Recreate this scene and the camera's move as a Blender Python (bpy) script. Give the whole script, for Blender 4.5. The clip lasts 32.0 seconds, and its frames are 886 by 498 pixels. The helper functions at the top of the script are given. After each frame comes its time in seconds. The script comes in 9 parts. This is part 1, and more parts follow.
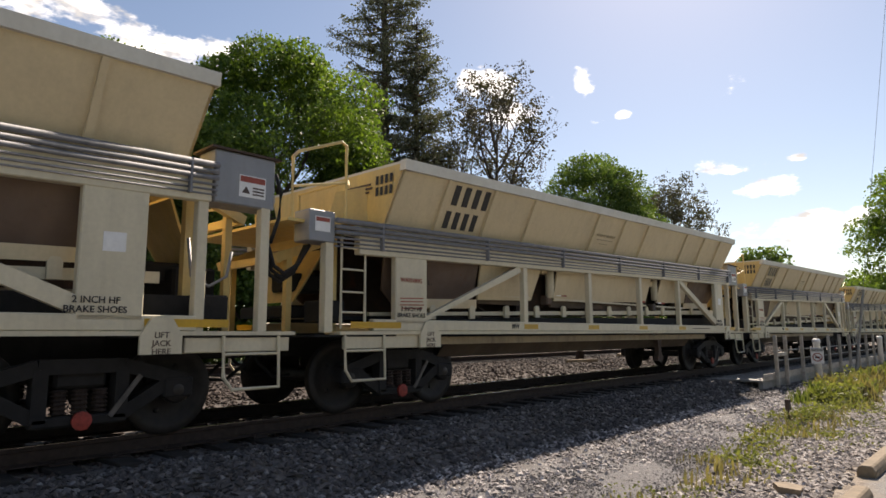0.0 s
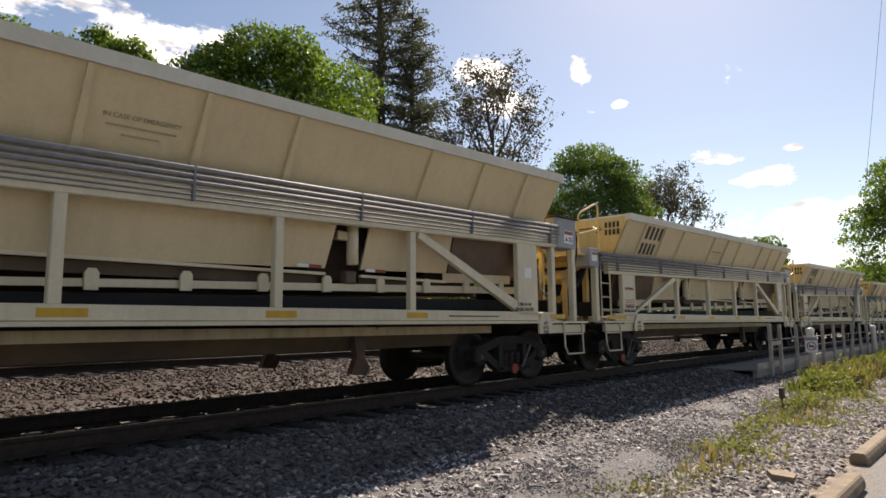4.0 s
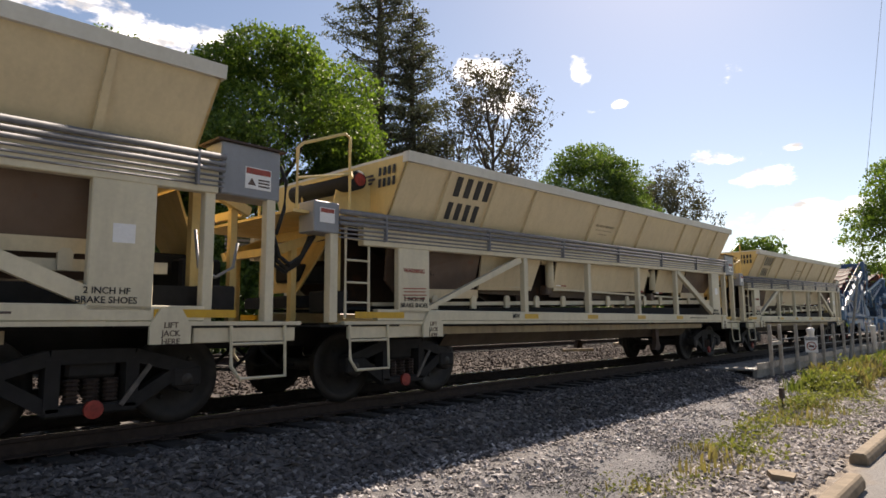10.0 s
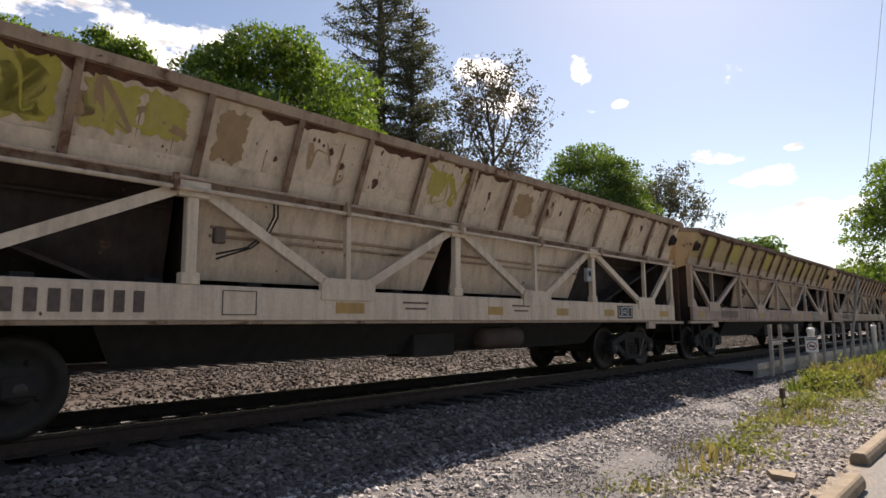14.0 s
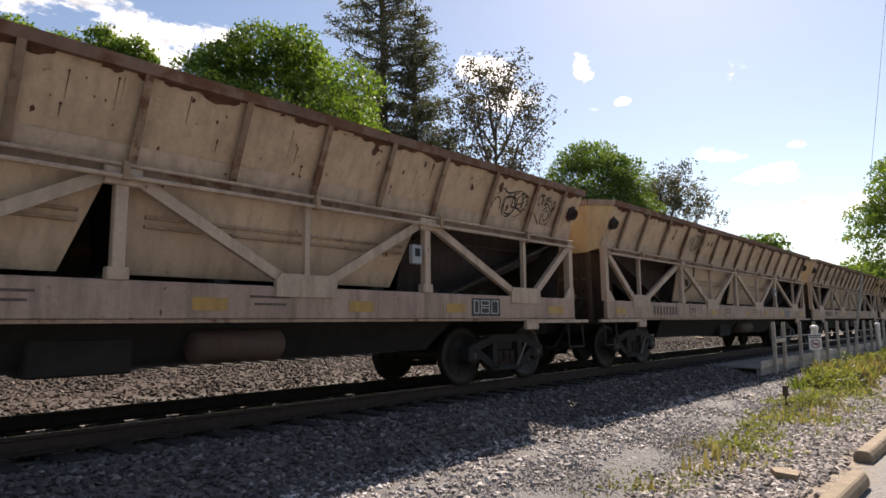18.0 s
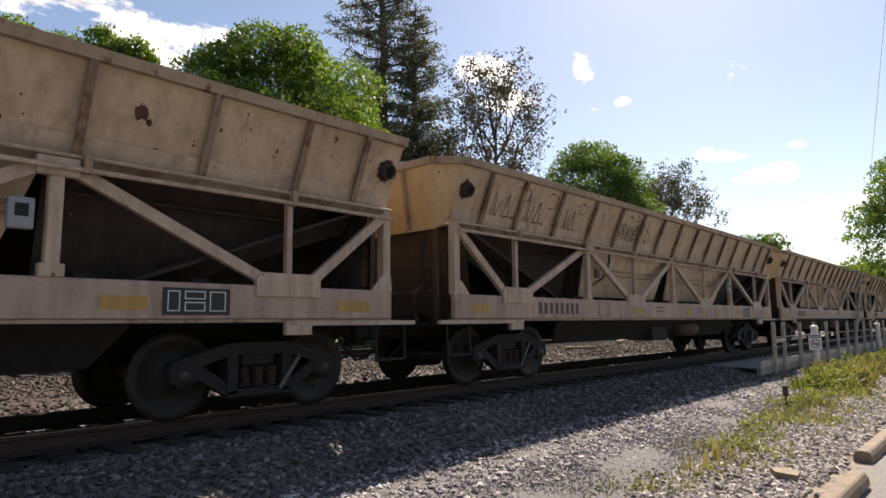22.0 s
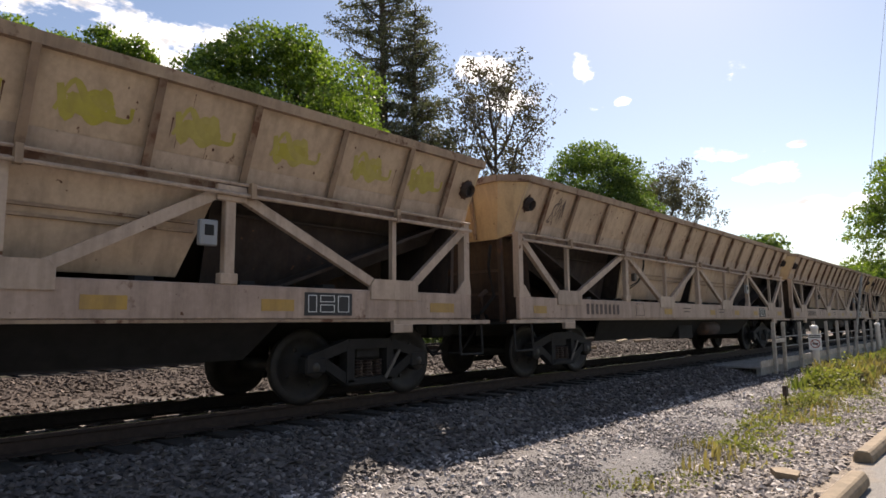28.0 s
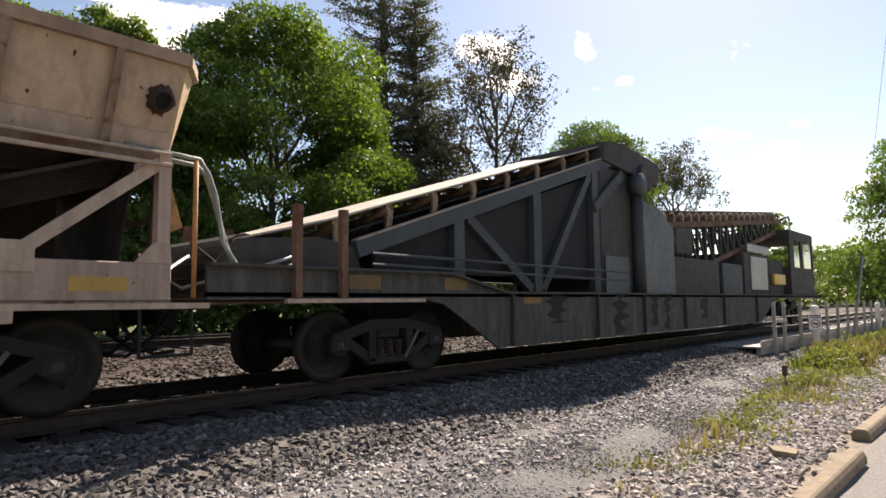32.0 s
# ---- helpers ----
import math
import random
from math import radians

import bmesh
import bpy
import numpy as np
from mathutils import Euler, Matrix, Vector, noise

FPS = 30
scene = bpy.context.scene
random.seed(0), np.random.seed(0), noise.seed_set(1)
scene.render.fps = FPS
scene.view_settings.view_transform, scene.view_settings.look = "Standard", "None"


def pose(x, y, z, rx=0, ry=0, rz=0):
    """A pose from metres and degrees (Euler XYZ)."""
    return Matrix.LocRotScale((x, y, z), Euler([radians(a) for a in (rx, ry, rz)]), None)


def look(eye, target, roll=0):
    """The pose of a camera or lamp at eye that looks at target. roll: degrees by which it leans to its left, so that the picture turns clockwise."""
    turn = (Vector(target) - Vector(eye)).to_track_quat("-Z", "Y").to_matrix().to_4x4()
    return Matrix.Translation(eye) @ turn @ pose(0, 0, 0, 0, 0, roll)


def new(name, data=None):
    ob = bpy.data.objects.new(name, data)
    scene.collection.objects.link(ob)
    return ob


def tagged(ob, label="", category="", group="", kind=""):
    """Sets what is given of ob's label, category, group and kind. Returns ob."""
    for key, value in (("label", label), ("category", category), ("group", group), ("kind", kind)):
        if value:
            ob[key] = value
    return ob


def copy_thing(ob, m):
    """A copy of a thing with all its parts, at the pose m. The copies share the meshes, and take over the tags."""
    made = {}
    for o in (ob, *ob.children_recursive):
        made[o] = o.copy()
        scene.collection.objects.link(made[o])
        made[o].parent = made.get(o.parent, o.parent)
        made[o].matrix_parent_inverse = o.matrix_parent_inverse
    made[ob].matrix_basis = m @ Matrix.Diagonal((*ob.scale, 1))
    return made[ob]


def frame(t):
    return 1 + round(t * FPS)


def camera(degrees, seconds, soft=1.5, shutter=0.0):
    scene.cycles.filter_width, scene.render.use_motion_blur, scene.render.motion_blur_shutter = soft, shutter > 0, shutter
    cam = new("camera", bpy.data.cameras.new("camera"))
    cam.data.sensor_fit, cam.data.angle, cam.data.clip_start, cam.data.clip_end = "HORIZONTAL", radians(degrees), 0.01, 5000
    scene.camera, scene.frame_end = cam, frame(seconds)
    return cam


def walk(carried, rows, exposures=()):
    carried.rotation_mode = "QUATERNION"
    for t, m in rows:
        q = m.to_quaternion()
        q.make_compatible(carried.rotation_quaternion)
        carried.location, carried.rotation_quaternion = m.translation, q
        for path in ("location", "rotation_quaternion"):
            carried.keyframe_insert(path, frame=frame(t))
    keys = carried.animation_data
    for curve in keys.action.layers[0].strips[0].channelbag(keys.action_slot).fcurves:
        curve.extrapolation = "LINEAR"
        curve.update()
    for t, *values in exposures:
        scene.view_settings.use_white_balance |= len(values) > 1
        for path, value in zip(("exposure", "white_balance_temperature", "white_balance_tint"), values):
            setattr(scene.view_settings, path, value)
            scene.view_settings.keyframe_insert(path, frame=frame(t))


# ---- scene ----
# ---------------------------------------------------------------- camera
# World: x along the track (away to the right), y across it, z = 0 at the rail heads.
EYE = Vector((0.0, 0.0, 0.964))


def aim(yaw, pitch, roll):
    """The camera's pose from its angles in radians: yaw from the track's line, pitch up, roll to the right."""
    way = Vector((math.cos(yaw) * math.cos(pitch), math.sin(yaw) * math.cos(pitch), math.sin(pitch)))
    return look(EYE, EYE + way, -math.degrees(roll))


cam = camera(70.94, 32.0, soft=1.6)
walk(cam, [
    (0.0, aim(0.7412, 0.1375, 0.0062)), (0.3, aim(0.7380, 0.1312, 0.0070)), (0.5, aim(0.7364, 0.1273, 0.0075)),
    (0.8, aim(0.7355, 0.1225, 0.0078)), (1.0, aim(0.7353, 0.1213, 0.0080)), (6.0, aim(0.7352, 0.1213, 0.0080)),
    (14.0, aim(0.7357, 0.1210, 0.0078)), (14.5, aim(0.7378, 0.1205, 0.0078)), (15.3, aim(0.7395, 0.1188, 0.0086)),
    (16.5, aim(0.7400, 0.1180, 0.0090)), (28.5, aim(0.7398, 0.1180, 0.0092)), (29.0, aim(0.7395, 0.1095, 0.0100)),
    (29.5, aim(0.7400, 0.0890, 0.0105)), (30.0, aim(0.7402, 0.0880, 0.0105)), (31.3, aim(0.7402, 0.0876, 0.0105)),
    (32.0, aim(0.7418, 0.0877, 0.0115)),
], exposures=[(0.0, 0.78, 7400, 16), (14.0, 0.88, 7400, 17), (16.5, 0.97, 7300, 17), (28.6, 0.97, 7300, 17), (29.4, 1.15, 7550, 17), (32.0, 1.13, 7500, 17)])

# ---------------------------------------------------------------- light
SUN_AZ, SUN_EL = radians(19.5), radians(43.0)
SUN_DIR = Vector((math.cos(SUN_AZ) * math.cos(SUN_EL), math.sin(SUN_AZ) * math.cos(SUN_EL), math.sin(SUN_EL)))


def sky_world():
    w = bpy.data.worlds.new("sky")
    scene.world = w
    w.use_nodes = True
    nt = w.node_tree
    nt.nodes.clear()
    N, Lk = nt.nodes.new, nt.links.new
    out, bg, sky = N("ShaderNodeOutputWorld"), N("ShaderNodeBackground"), N("ShaderNodeTexSky")
    sky.sky_type, sky.sun_disc = "NISHITA", False
    sky.sun_elevation, sky.sun_rotation = SUN_EL, math.pi / 2 - SUN_AZ
    sky.air_density, sky.dust_density, sky.ozone_density = 1.0, 0.34, 1.5
    co = N("ShaderNodeTexCoord")
    # broken cumulus: two scales of noise, flattened with height, thin veil towards the sun
    mp = N("ShaderNodeMapping")
    mp.inputs["Scale"].default_value = (1.0, 1.0, 2.2)
    mp.inputs["Location"].default_value = (0.35, 0.1, 0.0)
    Lk(co.outputs["Generated"], mp.inputs["Vector"])
    n1 = N("ShaderNodeTexNoise")
    n1.inputs["Scale"].default_value, n1.inputs["Detail"].default_value, n1.inputs["Roughness"].default_value = 9.0, 10.0, 0.62
    Lk(mp.outputs["Vector"], n1.inputs["Vector"])
    total = None

    def puff(az, el, wide, high, gain):
        """One cloud bank, given by its bearing and its extent in radians."""
        nonlocal total
        d = Vector((math.cos(az) * math.cos(el), math.sin(az) * math.cos(el), math.sin(el)))
        side = Vector((-math.sin(az), math.cos(az), 0))
        up = d.cross(side) * -1
        sq = []
        for axis, size in ((side, wide), (up, high)):
            dot = N("ShaderNodeVectorMath")
            dot.operation = "DOT_PRODUCT"
            Lk(co.outputs["Generated"], dot.inputs[0])
            dot.inputs[1].default_value = axis / size
            sub = N("ShaderNodeMath")
            sub.operation = "SUBTRACT"
            Lk(dot.outputs["Value"], sub.inputs[0])
            sub.inputs[1].default_value = d.dot(axis) / size
            pw = N("ShaderNodeMath")
            pw.operation = "MULTIPLY"
            Lk(sub.outputs[0], pw.inputs[0]), Lk(sub.outputs[0], pw.inputs[1])
            sq.append(pw)
        s = N("ShaderNodeMath")
        Lk(sq[0].outputs[0], s.inputs[0]), Lk(sq[1].outputs[0], s.inputs[1])
        m = N("ShaderNodeMapRange")
        m.inputs["From Min"].default_value, m.inputs["From Max"].default_value = 1.6, 0.0
        m.inputs["To Min"].default_value, m.inputs["To Max"].default_value = 0.0, gain
        Lk(s.outputs[0], m.inputs["Value"])
        if total is None:
            total = m.outputs[0]
        else:
            a = N("ShaderNodeMath")
            a.operation = "MAXIMUM"
            Lk(total, a.inputs[0]), Lk(m.outputs[0], a.inputs[1])
            total = a.outputs[0]

    D = radians
    for p in ((79, 25.5, 4.0, 1.8, .66), (74.6, 24.6, 4.4, 1.7, .72), (68.6, 23.2, 3.2, 1.9, .76), (62.4, 24.4, 3.0, 1.4, .74), (37.2, 21.6, 3.2, 2.2, .72), (32.6, 21.7, 1.5, 0.8, .58),
              (29.0, 22.5, 0.95, 1.25, .72), (25.6, 19.2, 0.65, .38, .66), (16.8, 13.9, 2.6, 0.75, .66), (13.6, 11.7, 2.3, .8, .64), (12.2, 14.0, .7, .3, .52), (11.4, 8.4, 3.4, 1.3, .64), (16.6, 8.6, 2.0, 0.9, .58),
              (7.5, 8.6, 2.6, 1.1, .60), (100, 30, 16, 6, .55), (150, 26, 20, 6, .5), (-60, 24, 24, 7, .55), (-120, 30, 20, 6, .5)):
        puff(D(p[0]), D(p[1]), D(p[2]) * 1.3, D(p[3]) * 1.3, p[4] * 0.80)
    add = N("ShaderNodeMath")
    ragged = N("ShaderNodeMapRange")
    ragged.clamp = False
    ragged.inputs["From Min"].default_value, ragged.inputs["From Max"].default_value = 0.3, 0.7
    ragged.inputs["To Min"].default_value, ragged.inputs["To Max"].default_value = 0.05, 0.88
    Lk(n1.outputs["Fac"], ragged.inputs["Value"])
    Lk(ragged.outputs[0], add.inputs[0]), Lk(total, add.inputs[1])
    ramp = N("ShaderNodeMapRange")
    ramp.interpolation_type = "SMOOTHSTEP"
    ramp.inputs["From Min"].default_value, ramp.inputs["From Max"].default_value = 0.80, 1.04
    Lk(add.outputs[0], ramp.inputs["Value"])
    mix = N("ShaderNodeMix")
    mix.data_type = "RGBA"
    Lk(ramp.outputs[0], mix.inputs["Factor"])
    Lk(sky.outputs["Color"], mix.inputs["A"])
    # thin grey hollows within the banks
    n2 = N("ShaderNodeTexNoise")
    n2.inputs["Scale"].default_value, n2.inputs["Detail"].default_value = 26.0, 6.0
    Lk(mp.outputs["Vector"], n2.inputs["Vector"])
    hollow = N("ShaderNodeMapRange")
    hollow.inputs["From Min"].default_value, hollow.inputs["From Max"].default_value = 0.36, 0.52
    Lk(n2.outputs["Fac"], hollow.inputs["Value"])
    body = N("ShaderNodeMix")
    body.data_type = "RGBA"
    Lk(hollow.outputs[0], body.inputs["Factor"])
    body.inputs["A"].default_value = (6.2, 6.4, 6.7, 1)
    body.inputs["B"].default_value = (13.0, 13.2, 13.5, 1)
    Lk(body.outputs["Result"], mix.inputs["B"])
    Lk(mix.outputs["Result"], bg.inputs["Color"])
    bg.inputs["Strength"].default_value = SKY
    Lk(bg.outputs[0], out.inputs["Surface"])


SKY, SUN = 0.077, 5.0
sky_world()
sun = new("sun", bpy.data.lights.new("sun", "SUN"))
sun.data.energy, sun.data.angle, sun.data.color = SUN, radians(0.53), (1.0, 0.95, 0.86)
sun.matrix_world = look(Vector((0, 0, 40)) + SUN_DIR * 60, Vector((0, 0, 40)))

# ---------------------------------------------------------------- materials
def mat(name):
    m = bpy.data.materials.new(name)
    m.use_nodes = True
    nt = m.node_tree
    return m, nt, nt.nodes["Principled BSDF"]


def nnoise(nt, vec, scale, detail=4.0, rough=0.55):
    n = nt.nodes.new("ShaderNodeTexNoise")
    n.inputs["Scale"].default_value, n.inputs["Detail"].default_value, n.inputs["Roughness"].default_value = scale, detail, rough
    nt.links.new(vec, n.inputs["Vector"])
    return n.outputs["Fac"]


def nrange(nt, value, a, b, lo=0.0, hi=1.0):
    r = nt.nodes.new("ShaderNodeMapRange")
    r.inputs["From Min"].default_value, r.inputs["From Max"].default_value = a, b
    r.inputs["To Min"].default_value, r.inputs["To Max"].default_value = lo, hi
    nt.links.new(value, r.inputs["Value"])
    return r.outputs[0]


def nmix(nt, fac, a, b, blend="MIX"):
    m = nt.nodes.new("ShaderNodeMix")
    m.data_type, m.blend_type = "RGBA", blend
    for sock, v in (("Factor", fac), ("A", a), ("B", b)):
        if isinstance(v, (int, float)):
            m.inputs[sock].default_value = v
        elif isinstance(v, tuple):
            m.inputs[sock].default_value = (*v, 1)
        else:
            nt.links.new(v, m.inputs[sock])
    return m.outputs["Result"]


def nmath(nt, op, a, b):
    m = nt.nodes.new("ShaderNodeMath")
    m.operation = op
    for i, v in enumerate((a, b)):
        if isinstance(v, (int, float)):
            m.inputs[i].default_value = v
        else:
            nt.links.new(v, m.inputs[i])
    return m.outputs[0]


def coords(nt, shift=True, scale=(1, 1, 1), world=False):
    """Object coordinates, shifted per object so that alike parts do not wear alike."""
    if world:
        src = nt.nodes.new("ShaderNodeNewGeometry").outputs["Position"]
    else:
        src = nt.nodes.new("ShaderNodeTexCoord").outputs["Object"]
    mp = nt.nodes.new("ShaderNodeMapping")
    mp.inputs["Scale"].default_value = scale
    nt.links.new(src, mp.inputs["Vector"])
    if shift:
        info = nt.nodes.new("ShaderNodeObjectInfo")
        mul = nmath(nt, "MULTIPLY", info.outputs["Random"], 37.0)
        nt.links.new(mul, mp.inputs["Location"])
    return mp.outputs["Vector"]


def bump(nt, bsdf, height, strength=0.3, dist=0.01):
    b = nt.nodes.new("ShaderNodeBump")
    b.inputs["Strength"].default_value, b.inputs["Distance"].default_value = strength, dist
    nt.links.new(height, b.inputs["Height"])
    nt.links.new(b.outputs[0], bsdf.inputs["Normal"])


def paint(name, col, worn, rust=None, rust_from=0.62, rust_to=0.7, streak=0.3, rough=0.5, metal=0.0, dirt=(0.09, 0.06, 0.045)):
    """Weathered paint on steel: fading at one scale, dust streaks that run down, rust in spots."""
    m, nt, b = mat(name)
    v, vs = coords(nt), coords(nt, scale=(5.0, 5.0, 0.7))
    c = nmix(nt, nrange(nt, nnoise(nt, v, 0.9, 5), 0.35, 0.68), col, worn)
    c = nmix(nt, nrange(nt, nnoise(nt, vs, 1.4, 5, 0.62), 0.44, 0.78, 0, streak), c, dirt)
    c = nmix(nt, nrange(nt, nnoise(nt, v, 22.0, 3), 0.3, 0.7, 0.0, 0.06 + 0.2 * streak), c, dirt)
    r = nrange(nt, nnoise(nt, v, 6.0, 3), 0.3, 0.7, rough - 0.08, rough + 0.14)
    if rust:
        spots = nrange(nt, nnoise(nt, v, 3.2, 8, 0.66), rust_from, rust_to)
        spots = nmath(nt, "MAXIMUM", spots, nrange(nt, nnoise(nt, v, 11.0, 2, 0.5), 0.735, 0.76))
        c = nmix(nt, spots, c, nmix(nt, nnoise(nt, v, 14, 4), rust, tuple(x * 0.4 for x in rust)))
        r = nmath(nt, "MAXIMUM", r, nmath(nt, "MULTIPLY", spots, 0.88))
    nt.links.new(c, b.inputs["Base Color"])
    nt.links.new(r, b.inputs["Roughness"])
    b.inputs["Metallic"].default_value = metal
    bump(nt, b, nnoise(nt, v, 9.0, 6, 0.6), 0.12, 0.01)
    return m


def plain(name, col, rough=0.6, metal=0.0, vary=0.25, scale=8.0, bumps=0.1):
    m, nt, b = mat(name)
    v = coords(nt)
    dark = tuple(x * (1 - vary) for x in col)
    lite = tuple(min(1, x * (1 + vary)) for x in col)
    c = nmix(nt, nrange(nt, nnoise(nt, v, scale, 5, 0.6), 0.3, 0.7), dark, lite)
    nt.links.new(c, b.inputs["Base Color"])
    b.inputs["Roughness"].default_value, b.inputs["Metallic"].default_value = rough, metal
    if bumps:
        bump(nt, b, nnoise(nt, v, scale * 3, 5, 0.6), bumps, 0.01)
    return m


RUST = (0.17, 0.075, 0.04)
M_CREAM = paint("cream_paint", (0.64, 0.525, 0.335), (0.585, 0.48, 0.31), streak=0.14, rough=0.45)
M_WHITE = paint("off_white_paint", (0.66, 0.59, 0.43), (0.58, 0.52, 0.38), streak=0.16, rough=0.5)
M_LIP = paint("pale_grey_paint", (0.66, 0.64, 0.58), (0.58, 0.55, 0.48), streak=0.1, rough=0.5)
M_TAN = paint("faded_tan_paint", (0.52, 0.380, 0.268), (0.435, 0.315, 0.228), RUST, 0.67, 0.71, 0.45, 0.62)
M_TANSILL = paint("dusty_pink_tan_paint", (0.50, 0.375, 0.29), (0.40, 0.30, 0.235), RUST, 0.66, 0.74, 0.55, 0.65)
M_SILLPALE = paint("dusty_pinkish_sill_paint", (0.46, 0.335, 0.265), (0.35, 0.25, 0.20), RUST, 0.64, 0.73, 0.6, 0.65)
M_SILL = paint("grimy_pinkish_sill_paint", (0.425, 0.300, 0.240), (0.30, 0.205, 0.165), RUST, 0.62, 0.72, 0.75, 0.65)
M_TANRIB = paint("rusty_tan_paint", (0.40, 0.285, 0.195), (0.28, 0.185, 0.125), RUST, 0.57, 0.64, 0.6, 0.75)
M_RIB = paint("rusty_brown_rib_paint", (0.30, 0.205, 0.14), (0.20, 0.125, 0.085), RUST, 0.50, 0.60, 0.6, 0.75)
M_RUSTRIM = paint("rusted_rim_paint", (0.105, 0.052, 0.040), (0.21, 0.125, 0.09), RUST, 0.45, 0.55, 0.6, 0.8)
M_RUSTY = plain("dark_flaking_rust", (0.085, 0.036, 0.022), 0.9, 0, 0.5, 9, 0.5)
# stained cream, darkened further to hold the overhang's shadow
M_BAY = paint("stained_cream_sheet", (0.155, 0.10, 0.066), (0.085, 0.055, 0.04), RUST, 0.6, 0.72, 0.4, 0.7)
# rust-brown grime, lowered to include the shade inside the frames
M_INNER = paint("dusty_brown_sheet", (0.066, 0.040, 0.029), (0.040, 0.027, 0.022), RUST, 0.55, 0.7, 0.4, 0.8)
M_BLUE = paint("faded_blue_paint", (0.051, 0.143, 0.32), (0.082, 0.178, 0.345), (0.12, 0.085, 0.065), 0.65, 0.71, 0.55, 0.42, dirt=(0.040, 0.060, 0.088))
M_PALEBLUE = paint("pale_blue_paint", (0.10, 0.225, 0.41), (0.15, 0.27, 0.42), (0.12, 0.085, 0.065), 0.65, 0.72, 0.7, 0.55, dirt=(0.06, 0.075, 0.095))
M_SOOT = paint("sooty_brown_grey_paint", (0.027, 0.030, 0.032), (0.041, 0.040, 0.038), (0.07, 0.042, 0.03), 0.55, 0.66, 0.5, 0.75)
M_SOOTFRAME = paint("sooty_frame_with_pale_runs", (0.025, 0.026, 0.028), (0.040, 0.038, 0.036), (0.06, 0.04, 0.03), 0.6, 0.7, 0.85, 0.75, dirt=(0.115, 0.108, 0.098))
M_SOOT2 = paint("grimy_blue_paint", (0.034, 0.054, 0.068), (0.026, 0.034, 0.040), (0.09, 0.06, 0.045), 0.6, 0.72, 0.5, 0.65)
M_YELLOW = paint("yellow_reflective", (0.62, 0.36, 0.02), (0.52, 0.30, 0.03), streak=0.25, rough=0.4)
M_YELLOWFADE = paint("faded_yellow_reflective", (0.46, 0.275, 0.055), (0.38, 0.225, 0.07), streak=0.45, rough=0.55)
M_YELLOWDIRTY = paint("grimy_yellow_reflective", (0.20, 0.11, 0.02), (0.12, 0.07, 0.02), streak=0.6, rough=0.6)
M_BOXGREY = paint("grey_enclosure_paint", (0.26, 0.27, 0.29), (0.22, 0.23, 0.25), streak=0.15, rough=0.4)
M_GREASE = paint("greasy_brown_steel", (0.10, 0.075, 0.055), (0.05, 0.04, 0.032), RUST, 0.5, 0.65, 0.5, 0.6)
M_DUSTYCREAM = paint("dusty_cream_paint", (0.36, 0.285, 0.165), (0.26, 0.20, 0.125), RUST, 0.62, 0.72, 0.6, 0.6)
M_PIPE = plain("galvanised_conduit", (0.20, 0.20, 0.215), 0.66, 0.15, 0.2, 12)
M_BLACK = plain("black_rubber", (0.011, 0.011, 0.012), 0.85, 0, 0.3, 10)
M_TRUCK = plain("grimy_black_steel", (0.0105, 0.0094, 0.0092), 0.85, 0.0, 0.45, 6, 0.25)
M_BEARING = plain("greasy_bearing_steel", (0.022, 0.019, 0.017), 0.5, 0.2, 0.4, 8, 0.1)
M_LEVER = plain("worn_bright_steel", (0.085, 0.076, 0.07), 0.6, 0.1, 0.4, 9, 0.1)
M_WHEEL = plain("worn_wheel_steel", (0.015, 0.0128, 0.012), 0.65, 0.2, 0.45, 9, 0.15)
M_TREAD = plain("polished_rail_steel", (0.50, 0.48, 0.46), 0.22, 1.0, 0.1, 20, 0.03)
M_RAIL = plain("rusty_rail_steel", (0.038, 0.025, 0.020), 0.8, 0.3, 0.4, 12, 0.25)
M_TIE = plain("creosoted_timber", (0.022, 0.018, 0.016), 0.9, 0, 0.45, 7, 0.5)
M_IDLER = plain("dull_red_idler_paint", (0.125, 0.026, 0.022), 0.6, 0, 0.45, 7)
M_RED = plain("red_paint", (0.26, 0.030, 0.020), 0.6, 0, 0.45, 14)
M_ORANGE = plain("orange_paint", (0.55, 0.15, 0.04), 0.55, 0, 0.3, 6)
M_INK = plain("black_lettering", (0.018, 0.018, 0.020), 0.6, 0, 0.2, 20, 0)
M_INKFADE = plain("faded_lettering", (0.085, 0.058, 0.05), 0.7, 0, 0.4, 14, 0)
M_INKRED = plain("red_lettering", (0.30, 0.06, 0.04), 0.6, 0, 0.2, 20, 0)
M_LETTERWHITE = plain("white_lettering", (0.72, 0.72, 0.70), 0.6, 0, 0.1, 20, 0)
M_LABEL = plain("white_label", (0.74, 0.73, 0.72), 0.5, 0, 0.06, 20, 0)
M_BELT = plain("worn_conveyor_belt", (0.20, 0.17, 0.15), 0.85, 0, 0.35, 3, 0.2)
M_SPRAY = paint("olive_yellow_spray", (0.38, 0.33, 0.04), (0.40, 0.33, 0.11), streak=0.5, rough=0.65, dirt=(0.20, 0.15, 0.05))
M_BROWNPATCH = paint("brown_overpaint", (0.30, 0.19, 0.10), (0.36, 0.24, 0.14), streak=0.4, rough=0.65)
M_TANPALE = paint("bleached_tan_paint", (0.66, 0.54, 0.42), (0.55, 0.44, 0.34), RUST, 0.68, 0.72, 0.5, 0.62)
M_TANMUSTARD = paint("mustard_stained_tan_paint", (0.44, 0.34, 0.15), (0.36, 0.26, 0.13), RUST, 0.63, 0.69, 0.6, 0.65)
